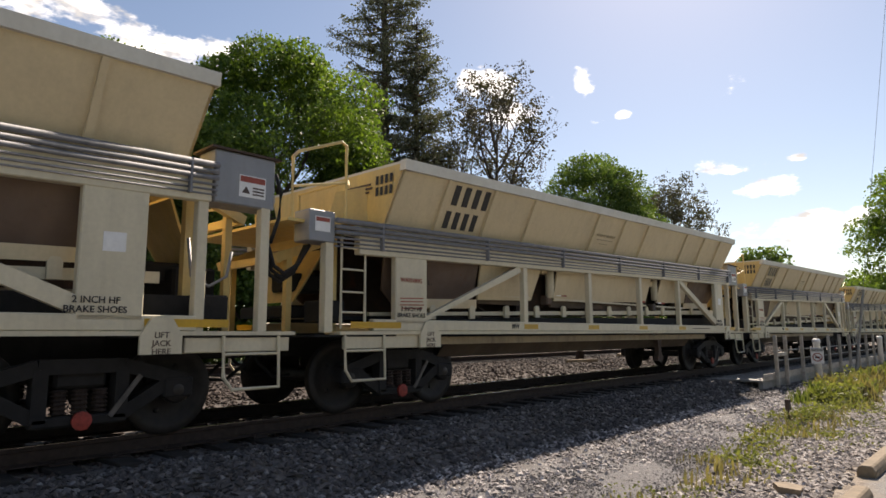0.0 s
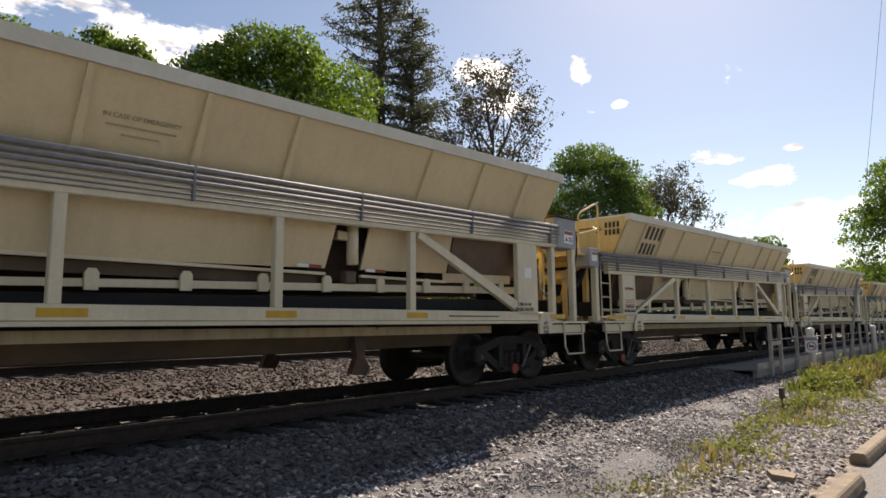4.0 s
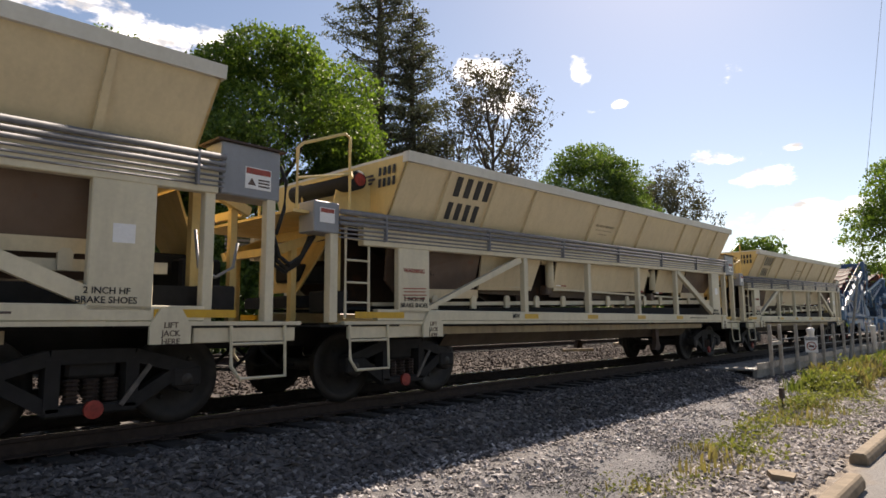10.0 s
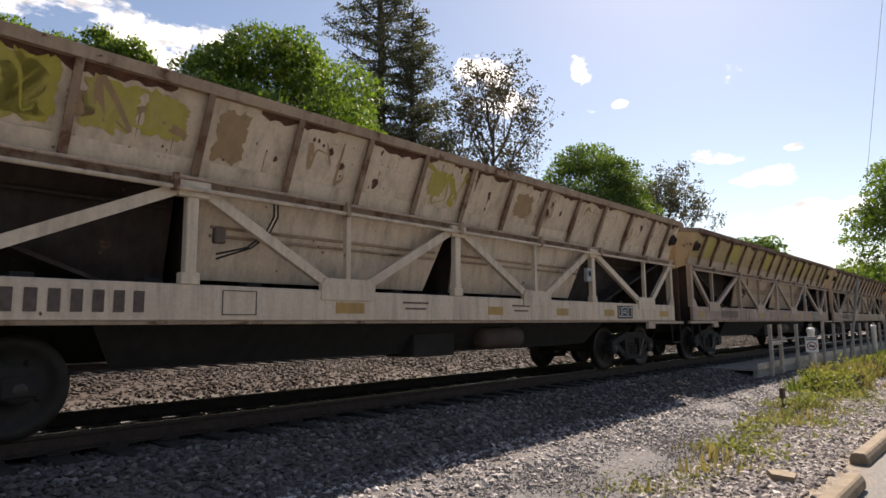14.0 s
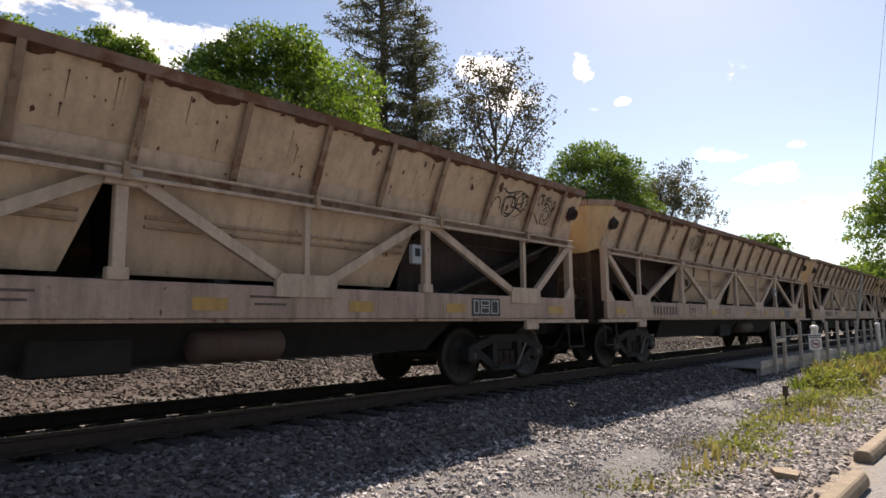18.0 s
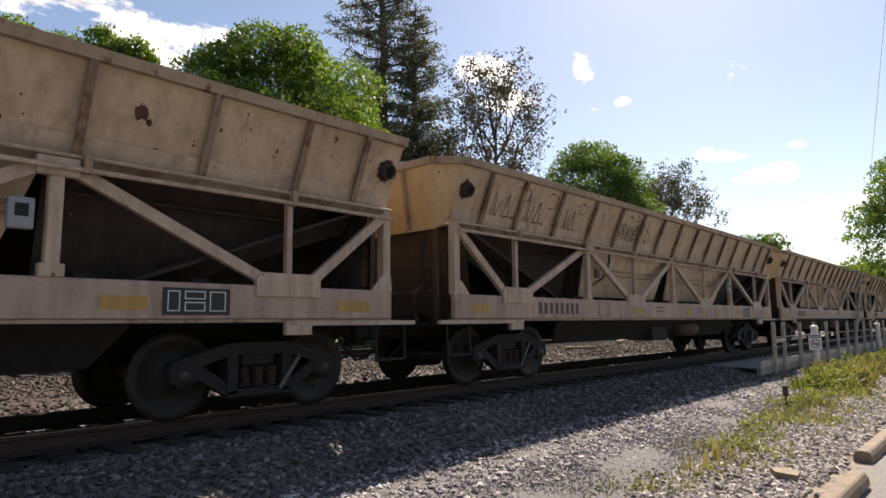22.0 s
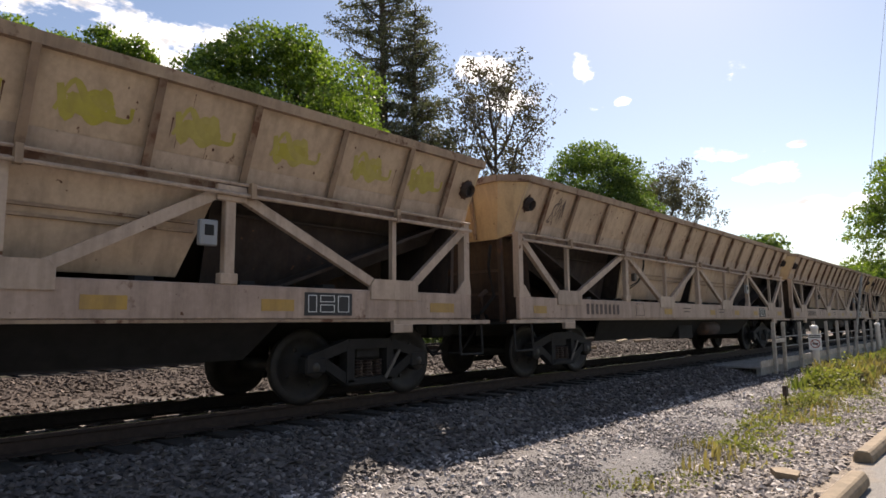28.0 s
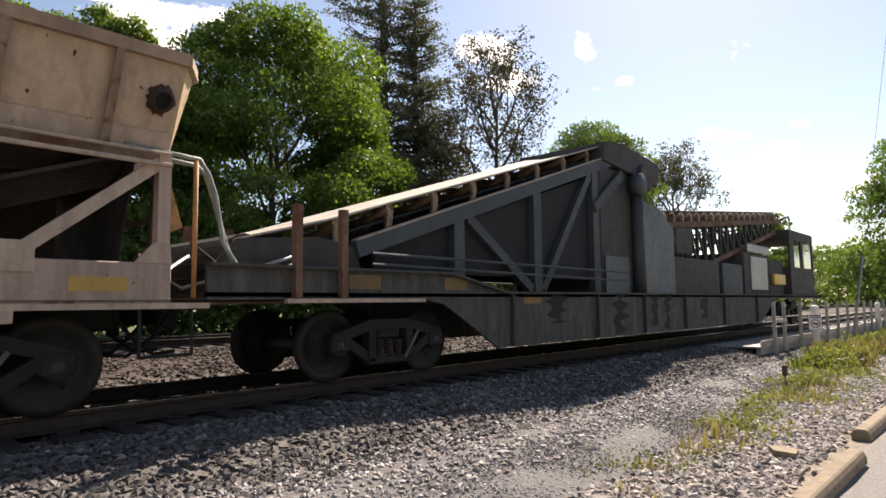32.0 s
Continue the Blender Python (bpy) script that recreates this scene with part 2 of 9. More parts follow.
# brown grime taken nearly to black: the bays' deep shade is in the colour
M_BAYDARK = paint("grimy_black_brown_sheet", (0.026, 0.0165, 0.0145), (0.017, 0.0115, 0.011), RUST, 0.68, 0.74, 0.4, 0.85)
M_PRIMER = paint("mustard_primer", (0.50, 0.33, 0.05), (0.45, 0.30, 0.06), streak=0.2)
M_ENDYELLOW = paint("warm_yellow_cream_paint", (0.68, 0.50, 0.19), (0.62, 0.45, 0.19), streak=0.2, rough=0.5)
# tan shifted to yellow: the warm light on the car ends is painted in
M_TANEND = paint("yellowish_tan_paint", (0.58, 0.42, 0.235), (0.48, 0.345, 0.205), RUST, 0.64, 0.70, 0.4, 0.62)
# brown dust, darkened as well for the shade beneath the car
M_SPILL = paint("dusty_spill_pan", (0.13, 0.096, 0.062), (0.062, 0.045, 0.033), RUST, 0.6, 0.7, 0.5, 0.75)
M_NOTICE = plain("grey_brown_lettering", (0.33, 0.27, 0.18), 0.7, 0, 0.2, 14, 0)
M_GLASS, _nt, _b = mat("cab_glass")
_b.inputs["Base Color"].default_value, _b.inputs["Roughness"].default_value, _b.inputs["Transmission Weight"].default_value = (0.8, 0.88, 0.9, 1), 0.05, 1.0
M_CONCRETE = plain("weathered_concrete", (0.20, 0.152, 0.10), 0.88, 0, 0.25, 9, 0.4)
M_GALV = plain("galvanised_steel", (0.26, 0.26, 0.255), 0.6, 0.4, 0.2, 10)
M_BARK = plain("grey_brown_bark", (0.075, 0.058, 0.045), 0.95, 0, 0.4, 5, 0.6)


def leafmat(name, a, b2, trans):
    """Thin leaves: each leaf its own shade, with light shining through."""
    m, nt, b = mat(name)
    geo = nt.nodes.new("ShaderNodeNewGeometry")
    c = nmix(nt, geo.outputs["Random Per Island"], a, b2)
    c = nmix(nt, nrange(nt, nnoise(nt, coords(nt), 0.45, 3), 0.35, 0.65, 0, 0.5), c, tuple(x * 0.6 for x in a))
    nt.links.new(c, b.inputs["Base Color"])
    b.inputs["Roughness"].default_value = 0.55
    tr = nt.nodes.new("ShaderNodeBsdfTranslucent")
    nt.links.new(nmix(nt, 1.0, c, (1.05, 1.15, 0.45), "MULTIPLY"), tr.inputs["Color"])
    mx = nt.nodes.new("ShaderNodeMixShader")
    mx.inputs[0].default_value = trans
    nt.links.new(b.outputs[0], mx.inputs[1]), nt.links.new(tr.outputs[0], mx.inputs[2])
    nt.links.new(mx.outputs[0], nt.nodes["Material Output"].inputs["Surface"])
    return m


M_MAPLE = leafmat("maple_leaf", (0.062, 0.112, 0.025), (0.22, 0.305, 0.062), 0.52)
M_PINE = leafmat("pine_needle", (0.078, 0.086, 0.066), (0.17, 0.168, 0.125), 0.32)
M_SPARSE = leafmat("brownish_leaf", (0.060, 0.052, 0.040), (0.105, 0.088, 0.062), 0.32)
M_BUSHLEAF = leafmat("bright_leaf", (0.066, 0.116, 0.036), (0.19, 0.26, 0.075), 0.52)
M_REDDISH = leafmat("greyish_leaf", (0.075, 0.068, 0.056), (0.125, 0.115, 0.085), 0.35)
M_WEEDLEAF = leafmat("weed_leaf", (0.11, 0.122, 0.045), (0.245, 0.245, 0.105), 0.5)
M_WEED = leafmat("weed_blade", (0.085, 0.118, 0.035), (0.20, 0.21, 0.078), 0.42)
M_STRAW = leafmat("dry_grass", (0.24, 0.19, 0.09), (0.34, 0.28, 0.15), 0.3)


def stonemat(name, a, b2, c2, rough=0.9):
    m, nt, b = mat(name)
    geo = nt.nodes.new("ShaderNodeNewGeometry")
    c = nmix(nt, nrange(nt, geo.outputs["Random Per Island"], 0.0, 0.8), a, b2)
    c = nmix(nt, nrange(nt, geo.outputs["Random Per Island"], 0.82, 1.0), c, c2)
    c = nmix(nt, nrange(nt, nnoise(nt, coords(nt, False), 60, 4), 0.3, 0.7, 0, 0.4), c, tuple(x * 0.5 for x in a))
    nt.links.new(c, b.inputs["Base Color"])
    b.inputs["Roughness"].default_value = rough
    return m


M_STONE = stonemat("ballast_stone", (0.048, 0.042, 0.040), (0.135, 0.119, 0.114), (0.31, 0.285, 0.27))
M_RUBBLE = stonemat("mixed_rubble_stone", (0.15, 0.128, 0.115), (0.44, 0.39, 0.355), (0.70, 0.64, 0.60))
M_GRAVEL = stonemat("pale_gravel_stone", (0.22, 0.195, 0.185), (0.52, 0.47, 0.445), (0.74, 0.69, 0.66))
M_GRIT = stonemat("grey_path_grit", (0.10, 0.094, 0.094), (0.22, 0.205, 0.20), (0.42, 0.39, 0.38))
M_STONEDARK = stonemat("rusty_ballast_stone", (0.033, 0.022, 0.018), (0.068, 0.046, 0.037), (0.19, 0.145, 0.12))


def ground_material():
    """One sheet: ballast bed, fine grey gravel path, weedy strip, car park and rough grass beyond, by where they lie."""
    m, nt, b = mat("ground_earth_gravel")
    pos = nt.nodes.new("ShaderNodeNewGeometry").outputs["Position"]
    sep = nt.nodes.new("ShaderNodeSeparateXYZ")
    nt.links.new(pos, sep.inputs[0])
    v = coords(nt, False, world=True)
    wob = nmath(nt, "MULTIPLY", nmath(nt, "SUBTRACT", nnoise(nt, v, 1.3, 4), 0.5), 1.0)
    y = nmath(nt, "ADD", sep.outputs["Y"], wob)
    fine, mid, big = nnoise(nt, v, 55, 6, 0.7), nnoise(nt, v, 9, 5, 0.65), nnoise(nt, v, 0.7, 4)
    vor = nt.nodes.new("ShaderNodeTexVoronoi")
    vor.inputs["Scale"].default_value = 24
    nt.links.new(v, vor.inputs["Vector"])
    gravel = nmix(nt, nrange(nt, fine, 0.3, 0.7), (0.060, 0.052, 0.047), (0.16, 0.142, 0.13))
    gravel = nmix(nt, nrange(nt, vor.outputs["Color"], 0.2, 0.9, 0, 0.5), gravel, (0.20, 0.18, 0.165))
    path = nmix(nt, nrange(nt, fine, 0.3, 0.7), (0.065, 0.063, 0.067), (0.185, 0.181, 0.188))
    path = nmix(nt, nrange(nt, mid, 0.35, 0.75, 0, 0.55), path, (0.11, 0.098, 0.088))
    path = nmix(nt, nrange(nt, vor.outputs["Color"], 0.55, 0.95, 0, 0.45), path, (0.24, 0.23, 0.225))
    dirt = nmix(nt, nrange(nt, mid, 0.3, 0.7), (0.14, 0.11, 0.085), (0.36, 0.30, 0.235))
    asphalt = nmix(nt, nrange(nt, fine, 0.3, 0.7), (0.13, 0.122, 0.115), (0.27, 0.255, 0.24))
    rusty = nmix(nt, nrange(nt, mid, 0.3, 0.7), (0.030, 0.019, 0.015), (0.066, 0.045, 0.036))
    grass = nmix(nt, nrange(nt, mid, 0.3, 0.7), (0.06, 0.085, 0.025), (0.15, 0.16, 0.055))
    far = nmix(nt, nrange(nt, big, 0.42, 0.6), rusty, grass)
    c = nmix(nt, nrange(nt, y, 1.15, 1.35), asphalt, dirt)
    c = nmix(nt, nrange(nt, y, 1.9, 2.5), c, path)
    c = nmix(nt, nrange(nt, y, 4.0, 4.5), c, gravel)
    c = nmix(nt, nrange(nt, y, 9.6, 10.6), c, rusty)
    c = nmix(nt, nrange(nt, y, 13.0, 18.0), c, far)
    c = nmix(nt, nrange(nt, y, 19.0, 24.0), c, grass)
    c = nmix(nt, nrange(nt, y, -9.0, -14.0), c, grass)
    nt.links.new(c, b.inputs["Base Color"])
    b.inputs["Roughness"].default_value = 0.95
    bump(nt, b, nmath(nt, "ADD", fine, vor.outputs["Distance"]), 0.6, 0.02)
    return m


M_GROUND = ground_material()

# ---------------------------------------------------------------- building helpers
def part(name, bm, material, parent=None, label="", smooth=False):
    """Links a bmesh as one mesh object under its thing or part."""
    me = bpy.data.meshes.new(name)
    bm.to_mesh(me)
    bm.free()
    if smooth:
        for p in me.polygons:
            p.use_smooth = True
    me.materials.append(material)
    ob = new(name, me)
    ob.parent = parent
    if label:
        tagged(ob, label)
    return ob


def share(ob, m, parent=None):
    """Another object on the same mesh."""
    c = new(ob.name.split(".")[0], ob.data)
    c.parent = parent or ob.parent
    c.matrix_basis = m
    if "label" in ob:
        c["label"] = ob["label"]
    return c


def thing(name, label, category, group="", kind=""):
    return tagged(new(name), label, category, group, kind)


def B():
    return bmesh.new()


def hexa(bm, p):
    """A block from eight corners: four below, four above, in the same order."""
    v = [bm.verts.new(q) for q in p]
    for f in ((3, 2, 1, 0), (4, 5, 6, 7), (0, 1, 5, 4), (1, 2, 6, 5), (2, 3, 7, 6), (3, 0, 4, 7)):
        bm.faces.new([v[i] for i in f])
    return bm


def box(bm, x0, x1, y0, y1, z0, z1, c=0.0):
    """A block; c chamfers its upright and long edges."""
    if c <= 0:
        return hexa(bm, [(x0, y0, z0), (x1, y0, z0), (x1, y1, z0), (x0, y1, z0), (x0, y0, z1), (x1, y0, z1), (x1, y1, z1), (x0, y1, z1)])
    t = B()
    hexa(t, [(x0, y0, z0), (x1, y0, z0), (x1, y1, z0), (x0, y1, z0), (x0, y0, z1), (x1, y0, z1), (x1, y1, z1), (x0, y1, z1)])
    bmesh.ops.bevel(t, geom=t.edges[:], offset=c, segments=1, affect="EDGES")
    return join(bm, t)


def join(bm, other, m=None):
    if m is not None:
        other.transform(m)
    vs = {}
    for v in other.verts:
        vs[v] = bm.verts.new(v.co)
    for f in other.faces:
        bm.faces.new([vs[v] for v in f.verts])
    other.free()
    return bm


def beam(bm, p, q, w, h, up=(0, 0, 1)):
    """A bar of section w by h from p to q."""
    p, q, up = Vector(p), Vector(q), Vector(up)
    d = (q - p).normalized()
    s = d.cross(up)
    if s.length < 1e-4:
        s = d.cross(Vector((1, 0, 0)))
    s.normalize()
    u = s.cross(d)
    a, b = s * w / 2, u * h / 2
    return hexa(bm, [p - a - b, q - a - b, q + a - b, p + a - b, p - a + b, q - a + b, q + a + b, p + a + b])


def tube(bm, pts, r, seg=8, cap=True):
    """A round bar along a line of points."""
    pts = [Vector(p) for p in pts]
    rings = []
    for i, p in enumerate(pts):
        d = (pts[min(i + 1, len(pts) - 1)] - pts[max(i - 1, 0)]).normalized()
        s = d.cross(Vector((0, 0, 1)))
        if s.length < 1e-3:
            s = d.cross(Vector((0, 1, 0)))
        s.normalize()
        u = s.cross(d)
        rr = r[i] if isinstance(r, (list, tuple)) else r
        rings.append([bm.verts.new(p + (s * math.cos(a) + u * math.sin(a)) * rr) for a in (2 * math.pi * k / seg for k in range(seg))])
    for a, b in zip(rings, rings[1:]):
        for k in range(seg):
            bm.faces.new((a[k], a[(k + 1) % seg], b[(k + 1) % seg], b[k]))
    if cap:
        bm.faces.new(rings[0][::-1]), bm.faces.new(rings[-1])
    return bm


def slab(bm, poly, t):
    """A plate: a polygon given thickness by the vector t."""
    t = Vector(t)
    a = [bm.verts.new(Vector(p)) for p in poly]
    b = [bm.verts.new(Vector(p) + t) for p in poly]
    n = len(a)
    bm.faces.new(a[::-1]), bm.faces.new(b)
    for i in range(n):
        bm.faces.new((a[i], a[(i + 1) % n], b[(i + 1) % n], b[i]))
    return bm


def lathe(bm, prof, seg=24, m=None):
    """Turns (radius, offset) pairs about the y axis."""
    t = B()
    rings = []
    for r, o in prof:
        rings.append([t.verts.new((r * math.cos(a), o, r * math.sin(a))) for a in (2 * math.pi * k / seg for k in range(seg))])
    for a, b in zip(rings, rings[1:]):
        for k in range(seg):
            t.faces.new((a[k], a[(k + 1) % seg], b[(k + 1) % seg], b[k]))
    t.faces.new(rings[0][::-1]), t.faces.new(rings[-1])
    return join(bm, t, m)


def fixn(bm):
    bmesh.ops.recalc_face_normals(bm, faces=bm.faces[:])
    return bm


WORDS = {}


def word_mesh(words):
    """The letters of some words as a flat raised mesh of unit size, made once."""
    if words not in WORDS:
        cu = bpy.data.curves.new("letters", "FONT")
        cu.body, cu.size, cu.extrude, cu.align_x, cu.align_y = words, 1.0, 0.008, "CENTER", "CENTER"
        cu.resolution_u, cu.offset = 3, 0.012
        tmp = bpy.data.objects.new("letters", cu)
        scene.collection.objects.link(tmp)
        WORDS[words] = bpy.data.meshes.new_from_object(tmp.evaluated_get(bpy.context.evaluated_depsgraph_get()))
        bpy.data.objects.remove(tmp)
        bpy.data.curves.remove(cu)
    return WORDS[words]


for w in ("MW", "LIFT\nJACK\nHERE", "WARNING", "LT WT", "IN CASE OF EMERGENCY", "2 INCH HF\nBRAKE SHOES", "PLATE\nC", "ULTRA LOW\nSULPHUR FUEL\nONLY"):
    word_mesh(w)


def mark_bars(name, count, size, m, material, parent, label="", stretch=1.0):
    """A stencilled mark as a row of upright bars, one for each character, in the plane m (x to the right, y up)."""
    w, gap = size * 0.31 * stretch, size * 0.25 * stretch
    x = -(count * w + (count - 1) * gap) / 2
    first = part(name, box(B(), 0, w, -size * 0.36, size * 0.36, -0.001, 0.002), material, parent, label)
    first.matrix_basis = m @ Matrix.Translation((x, 0, 0))
    for k in range(1, count):
        share(first, m @ Matrix.Translation((x + k * (w + gap), 0, 0)), parent)


def lettering(name, words, size, m, material, parent, label="", stretch=1.0):
    """Words as flat raised letters in the plane m (x to the right, y up)."""
    me = word_mesh(words).copy()
    me.transform(m @ Matrix.Diagonal((size * stretch, size, 0.25, 1)))
    me.materials.clear()
    me.materials.append(material)
    me.name = name
    ob = new(name, me)
    ob.parent = parent
    if label:
        tagged(ob, label)
    return ob


def on_plane(origin, right, up):
    """A pose with x along right, y along up."""
    r = Vector(right).normalized()
    n = r.cross(Vector(up)).normalized()
    u = n.cross(r)
    m = Matrix((r, u, n)).transposed().to_4x4()
    m.translation = origin
    return m


def stuff_mesh(name, verts, faces, material, label, category="", parent=None):
    me = bpy.data.meshes.new(name)
    me.from_pydata(verts.tolist() if hasattr(verts, "tolist") else verts, [], faces.tolist() if hasattr(faces, "tolist") else faces)
    me.materials.append(material)
    ob = new(name, me)
    ob.parent = parent
    return tagged(ob, label, category, "", "stuff")

# ---------------------------------------------------------------- the ground
TRACK_Y = 7.378
YS = [-900, -300, -100, -40, -15, -6, -3, -1, 0, 1.0, 2.0, 2.6, 3.2, 3.7, 4.1, 4.5, 4.9, 5.3, 5.6, 5.9, 6.2, 6.8, 7.378, 8.0, 8.6, 8.9, 9.3, 9.8, 10.5,
      11.5, 12.3, 13.0, 13.6, 14.75, 15.9, 16.6, 18, 20, 24, 32, 50, 100, 300, 900]
ZS = {4.5: -0.49, 4.9: -0.43, 5.3: -0.33, 5.6: -0.26, 5.9: -0.235, 6.2: -0.225, 6.8: -0.23, 7.378: -0.23, 8.0: -0.23, 8.6: -0.225, 8.9: -0.24, 9.3: -0.27, 9.8: -0.22,
      10.5: -0.14, 11.5: -0.06, 12.3: -0.02, 13.0: 0.01, 13.6: 0.03, 14.75: 0.03, 15.9: 0.03, 16.6: 0.0}


def ground_z(y):
    if y <= 4.5:
        return -0.50 + 0.01 * max(0.0, min(1.0, (y - 3.7) / 0.8))
    if y >= 16.6:
        return max(-0.1, -0.02 * (y - 16.6))
    ks = sorted(ZS)
    for a, b in zip(ks, ks[1:]):
        if a <= y <= b:
            return ZS[a] + (ZS[b] - ZS[a]) * (y - a) / (b - a)
    return -0.5


def build_ground():
    xs = [-900, -300, -100, -40, -15, -6] + [-3 + 0.75 * i for i in range(52)] + [40, 50, 70, 100, 200, 400, 900]
    rnd = random.Random(3)
    verts = []
    for y in YS:
        for x in xs:
            near = -6 < x < 40 and -4 < y < 13
            verts.append((x, y, ground_z(y) + (rnd.uniform(-0.018, 0.018) if near else 0)))
    n = len(xs)
    faces = [(j * n + i, j * n + i + 1, (j + 1) * n + i + 1, (j + 1) * n + i) for j in range(len(YS) - 1) for i in range(n - 1)]
    me = bpy.data.meshes.new("ground")
    me.from_pydata(verts, [], faces)
    me.materials.append(M_GROUND)
    for p in me.polygons:
        p.use_smooth = True
    tagged(new("ground", me), "grey gravel, dirt and ballast ground beside the railway", "ground", "", "structure")


build_ground()


def stones(name, n, xr, yr, size, material, label, seed, flat=0.6, power=1.0, fade=1.0):
    """Crushed stones, each an uneven eight-sided lump, thicker where the strip is nearer."""
    r = np.random.RandomState(seed)
    x = xr[0] + (xr[1] - xr[0]) * r.rand(n) ** power
    y = yr[1] - (yr[1] - yr[0]) * r.rand(n) ** fade
    x, y = x + r.normal(size=n) * 0.4, y + r.normal(size=n) * 0.05
    z = np.interp(y, *zip(*[(k, ground_z(k)) for k in YS]))
    base = np.array([(1, 0, 0), (0, 1, 0), (-1, 0, 0), (0, -1, 0), (0, 0, 1), (0, 0, -1)], float)
    s = r.uniform(size[0], size[1], n) * (1 + (x - xr[0]) * 0.015)
    v = base[None] * (s[:, None] * r.uniform(0.7, 1.35, (n, 3)))[:, None, :] + r.uniform(-0.28, 0.28, (n, 6, 3)) * s[:, None, None]
    v[..., 2] *= flat
    a, b = r.uniform(0, 6.28, n), r.uniform(-0.7, 0.7, n)
    ca, sa, cb, sb = np.cos(a)[:, None], np.sin(a)[:, None], np.cos(b)[:, None], np.sin(b)[:, None]
    vx, vy, vz = v[..., 0], v[..., 1], v[..., 2]
    vx, vz = vx * cb + vz * sb, -vx * sb + vz * cb
    vx, vy = vx * ca - vy * sa, vx * sa + vy * ca
    v = np.stack([vx + x[:, None], vy + y[:, None], vz + (z + s * 0.25)[:, None]], -1).reshape(-1, 3)
    f = np.array([(0, 1, 4), (1, 2, 4), (2, 3, 4), (3, 0, 4), (1, 0, 5), (2, 1, 5), (3, 2, 5), (0, 3, 5)])
    f = (f[None] + (np.arange(n) * 6)[:, None, None]).reshape(-1, 3)
    return stuff_mesh(name, v, f, material, label, "ballast")


stones("ballast", 15000, (0.4, 26), (4.35, 6.15), (0.022, 0.045), M_STONE, "grey crushed stone ballast on the track shoulder", 5, power=1.25)
stones("gravel", 8500, (1.2, 24), (3.2, 4.6), (0.014, 0.036), M_GRAVEL, "loose pale gravel beside the ballast shoulder", 6, power=1.2, fade=2.0)
stones("gravel", 3200, (8.0, 24), (2.9, 3.8), (0.010, 0.026), M_GRAVEL, "thin scatter of pale gravel on the path", 17)
stones("gravel", 12000, (2.5, 18), (2.2, 3.9), (0.007, 0.017), M_GRIT, "scattered fine gravel on the grey path", 16)
stones("gravel", 13000, (3.0, 12), (2.4, 3.7), (0.004, 0.010), M_GRIT, "fine grey grit on the path", 18)
stones("rubble", 13000, (3.2, 19), (1.42, 2.55), (0.017, 0.043), M_RUBBLE, "broken brown and grey stones beside the parking kerbs", 7, 0.55, 1.2)
stones("ballast", 4500, (0, 40), (6.1, 8.7), (0.02, 0.04), M_STONEDARK, "dark oily ballast between the sleepers", 8, power=1.3)
stones("ballast", 20000, (0.5, 48), (8.6, 13.4), (0.025, 0.05), M_STONEDARK, "sunlit rusty ballast between the two tracks", 9, power=1.2)


# ---------------------------------------------------------------- tracks
def rail_bm(x0, x1):
    bm = B()
    prof = [(-0.07, 0.0), (0.07, 0.0), (0.07, 0.012), (0.012, 0.03), (0.012, 0.125), (0.036, 0.135), (0.036, 0.162), (0.026, 0.172), (-0.026, 0.172), (-0.036, 0.162),
            (-0.036, 0.135), (-0.012, 0.125), (-0.012, 0.03), (-0.07, 0.012)]
    slab(bm, [(x0, y, z - 0.172) for y, z in prof], (x1 - x0, 0, 0))
    return fixn(bm)


def railway(name, cy, cz, ties, label, x0, x1):
    tr = thing(name, label, "railway track", "", "structure")
    tr.location = (0, cy, cz)
    for s in (-1, 1):
        r = part("rail", rail_bm(x0, x1), M_RAIL, tr, "rusty steel rail with a polished head")
        r.location = (0, s * 0.7525, 0)
        h = part("rail_head", box(B(), x0, x1, -0.024, 0.024, 0.0, 0.002), M_TREAD, r, "polished running surface")
    rnd = random.Random(11)
    bm = box(B(), -0.11, 0.11, -1.295, 1.295, -0.36, -0.178, 0.008)
    first = part("sleeper", bm, M_TIE, tr)
    first.location = (x0 + 0.3, 0, 0)
    plate = None
    for i in range(1, ties):
        x = x0 + 0.3 + i * 0.505
        t = share(first, pose(x + rnd.uniform(-0.02, 0.02), rnd.uniform(-0.05, 0.05), rnd.uniform(-0.012, 0.004), 0, 0, rnd.uniform(-1.2, 1.2)), tr)
    pl = B()
    for i in range(ties):
        x = x0 + 0.3 + i * 0.505
        for s in (-1, 1):
            box(pl, x - 0.09, x + 0.09, s * 0.7525 - 0.17, s * 0.7525 + 0.17, -0.178, -0.166)
            for d in (-0.095, 0.095):
                box(pl, x - 0.05, x - 0.028, s * 0.7525 + d - 0.012, s * 0.7525 + d + 0.012, -0.17, -0.145)
    p = part("tie_plates", pl, M_RAIL, tr, "rusty tie plates and spikes")
    p["kind"] = "stuff"
    return tr


railway("railway_track", TRACK_Y, 0.0, 270, "dark creosoted sleepers carrying rusty steel rails in shade", -14, 420)
railway("railway_track", 14.75, 0.24, 130, "second railway track with sunlit rusty rails", -10, 420)

# ---------------------------------------------------------------- rolling stock
WHEEL_R = 0.437
SIDE, FOOT, LIP = 1.345, 1.215, 1.615      # half widths at the sill, at the foot of the hopper's side and at its rim
RIBX = [-7.38, -6.47, -5.29, -4.08, -3.0, -1.95, -0.93, 0.09, 1.13, 2.18, 3.22, 4.25, 5.42, 6.55, 7.42]


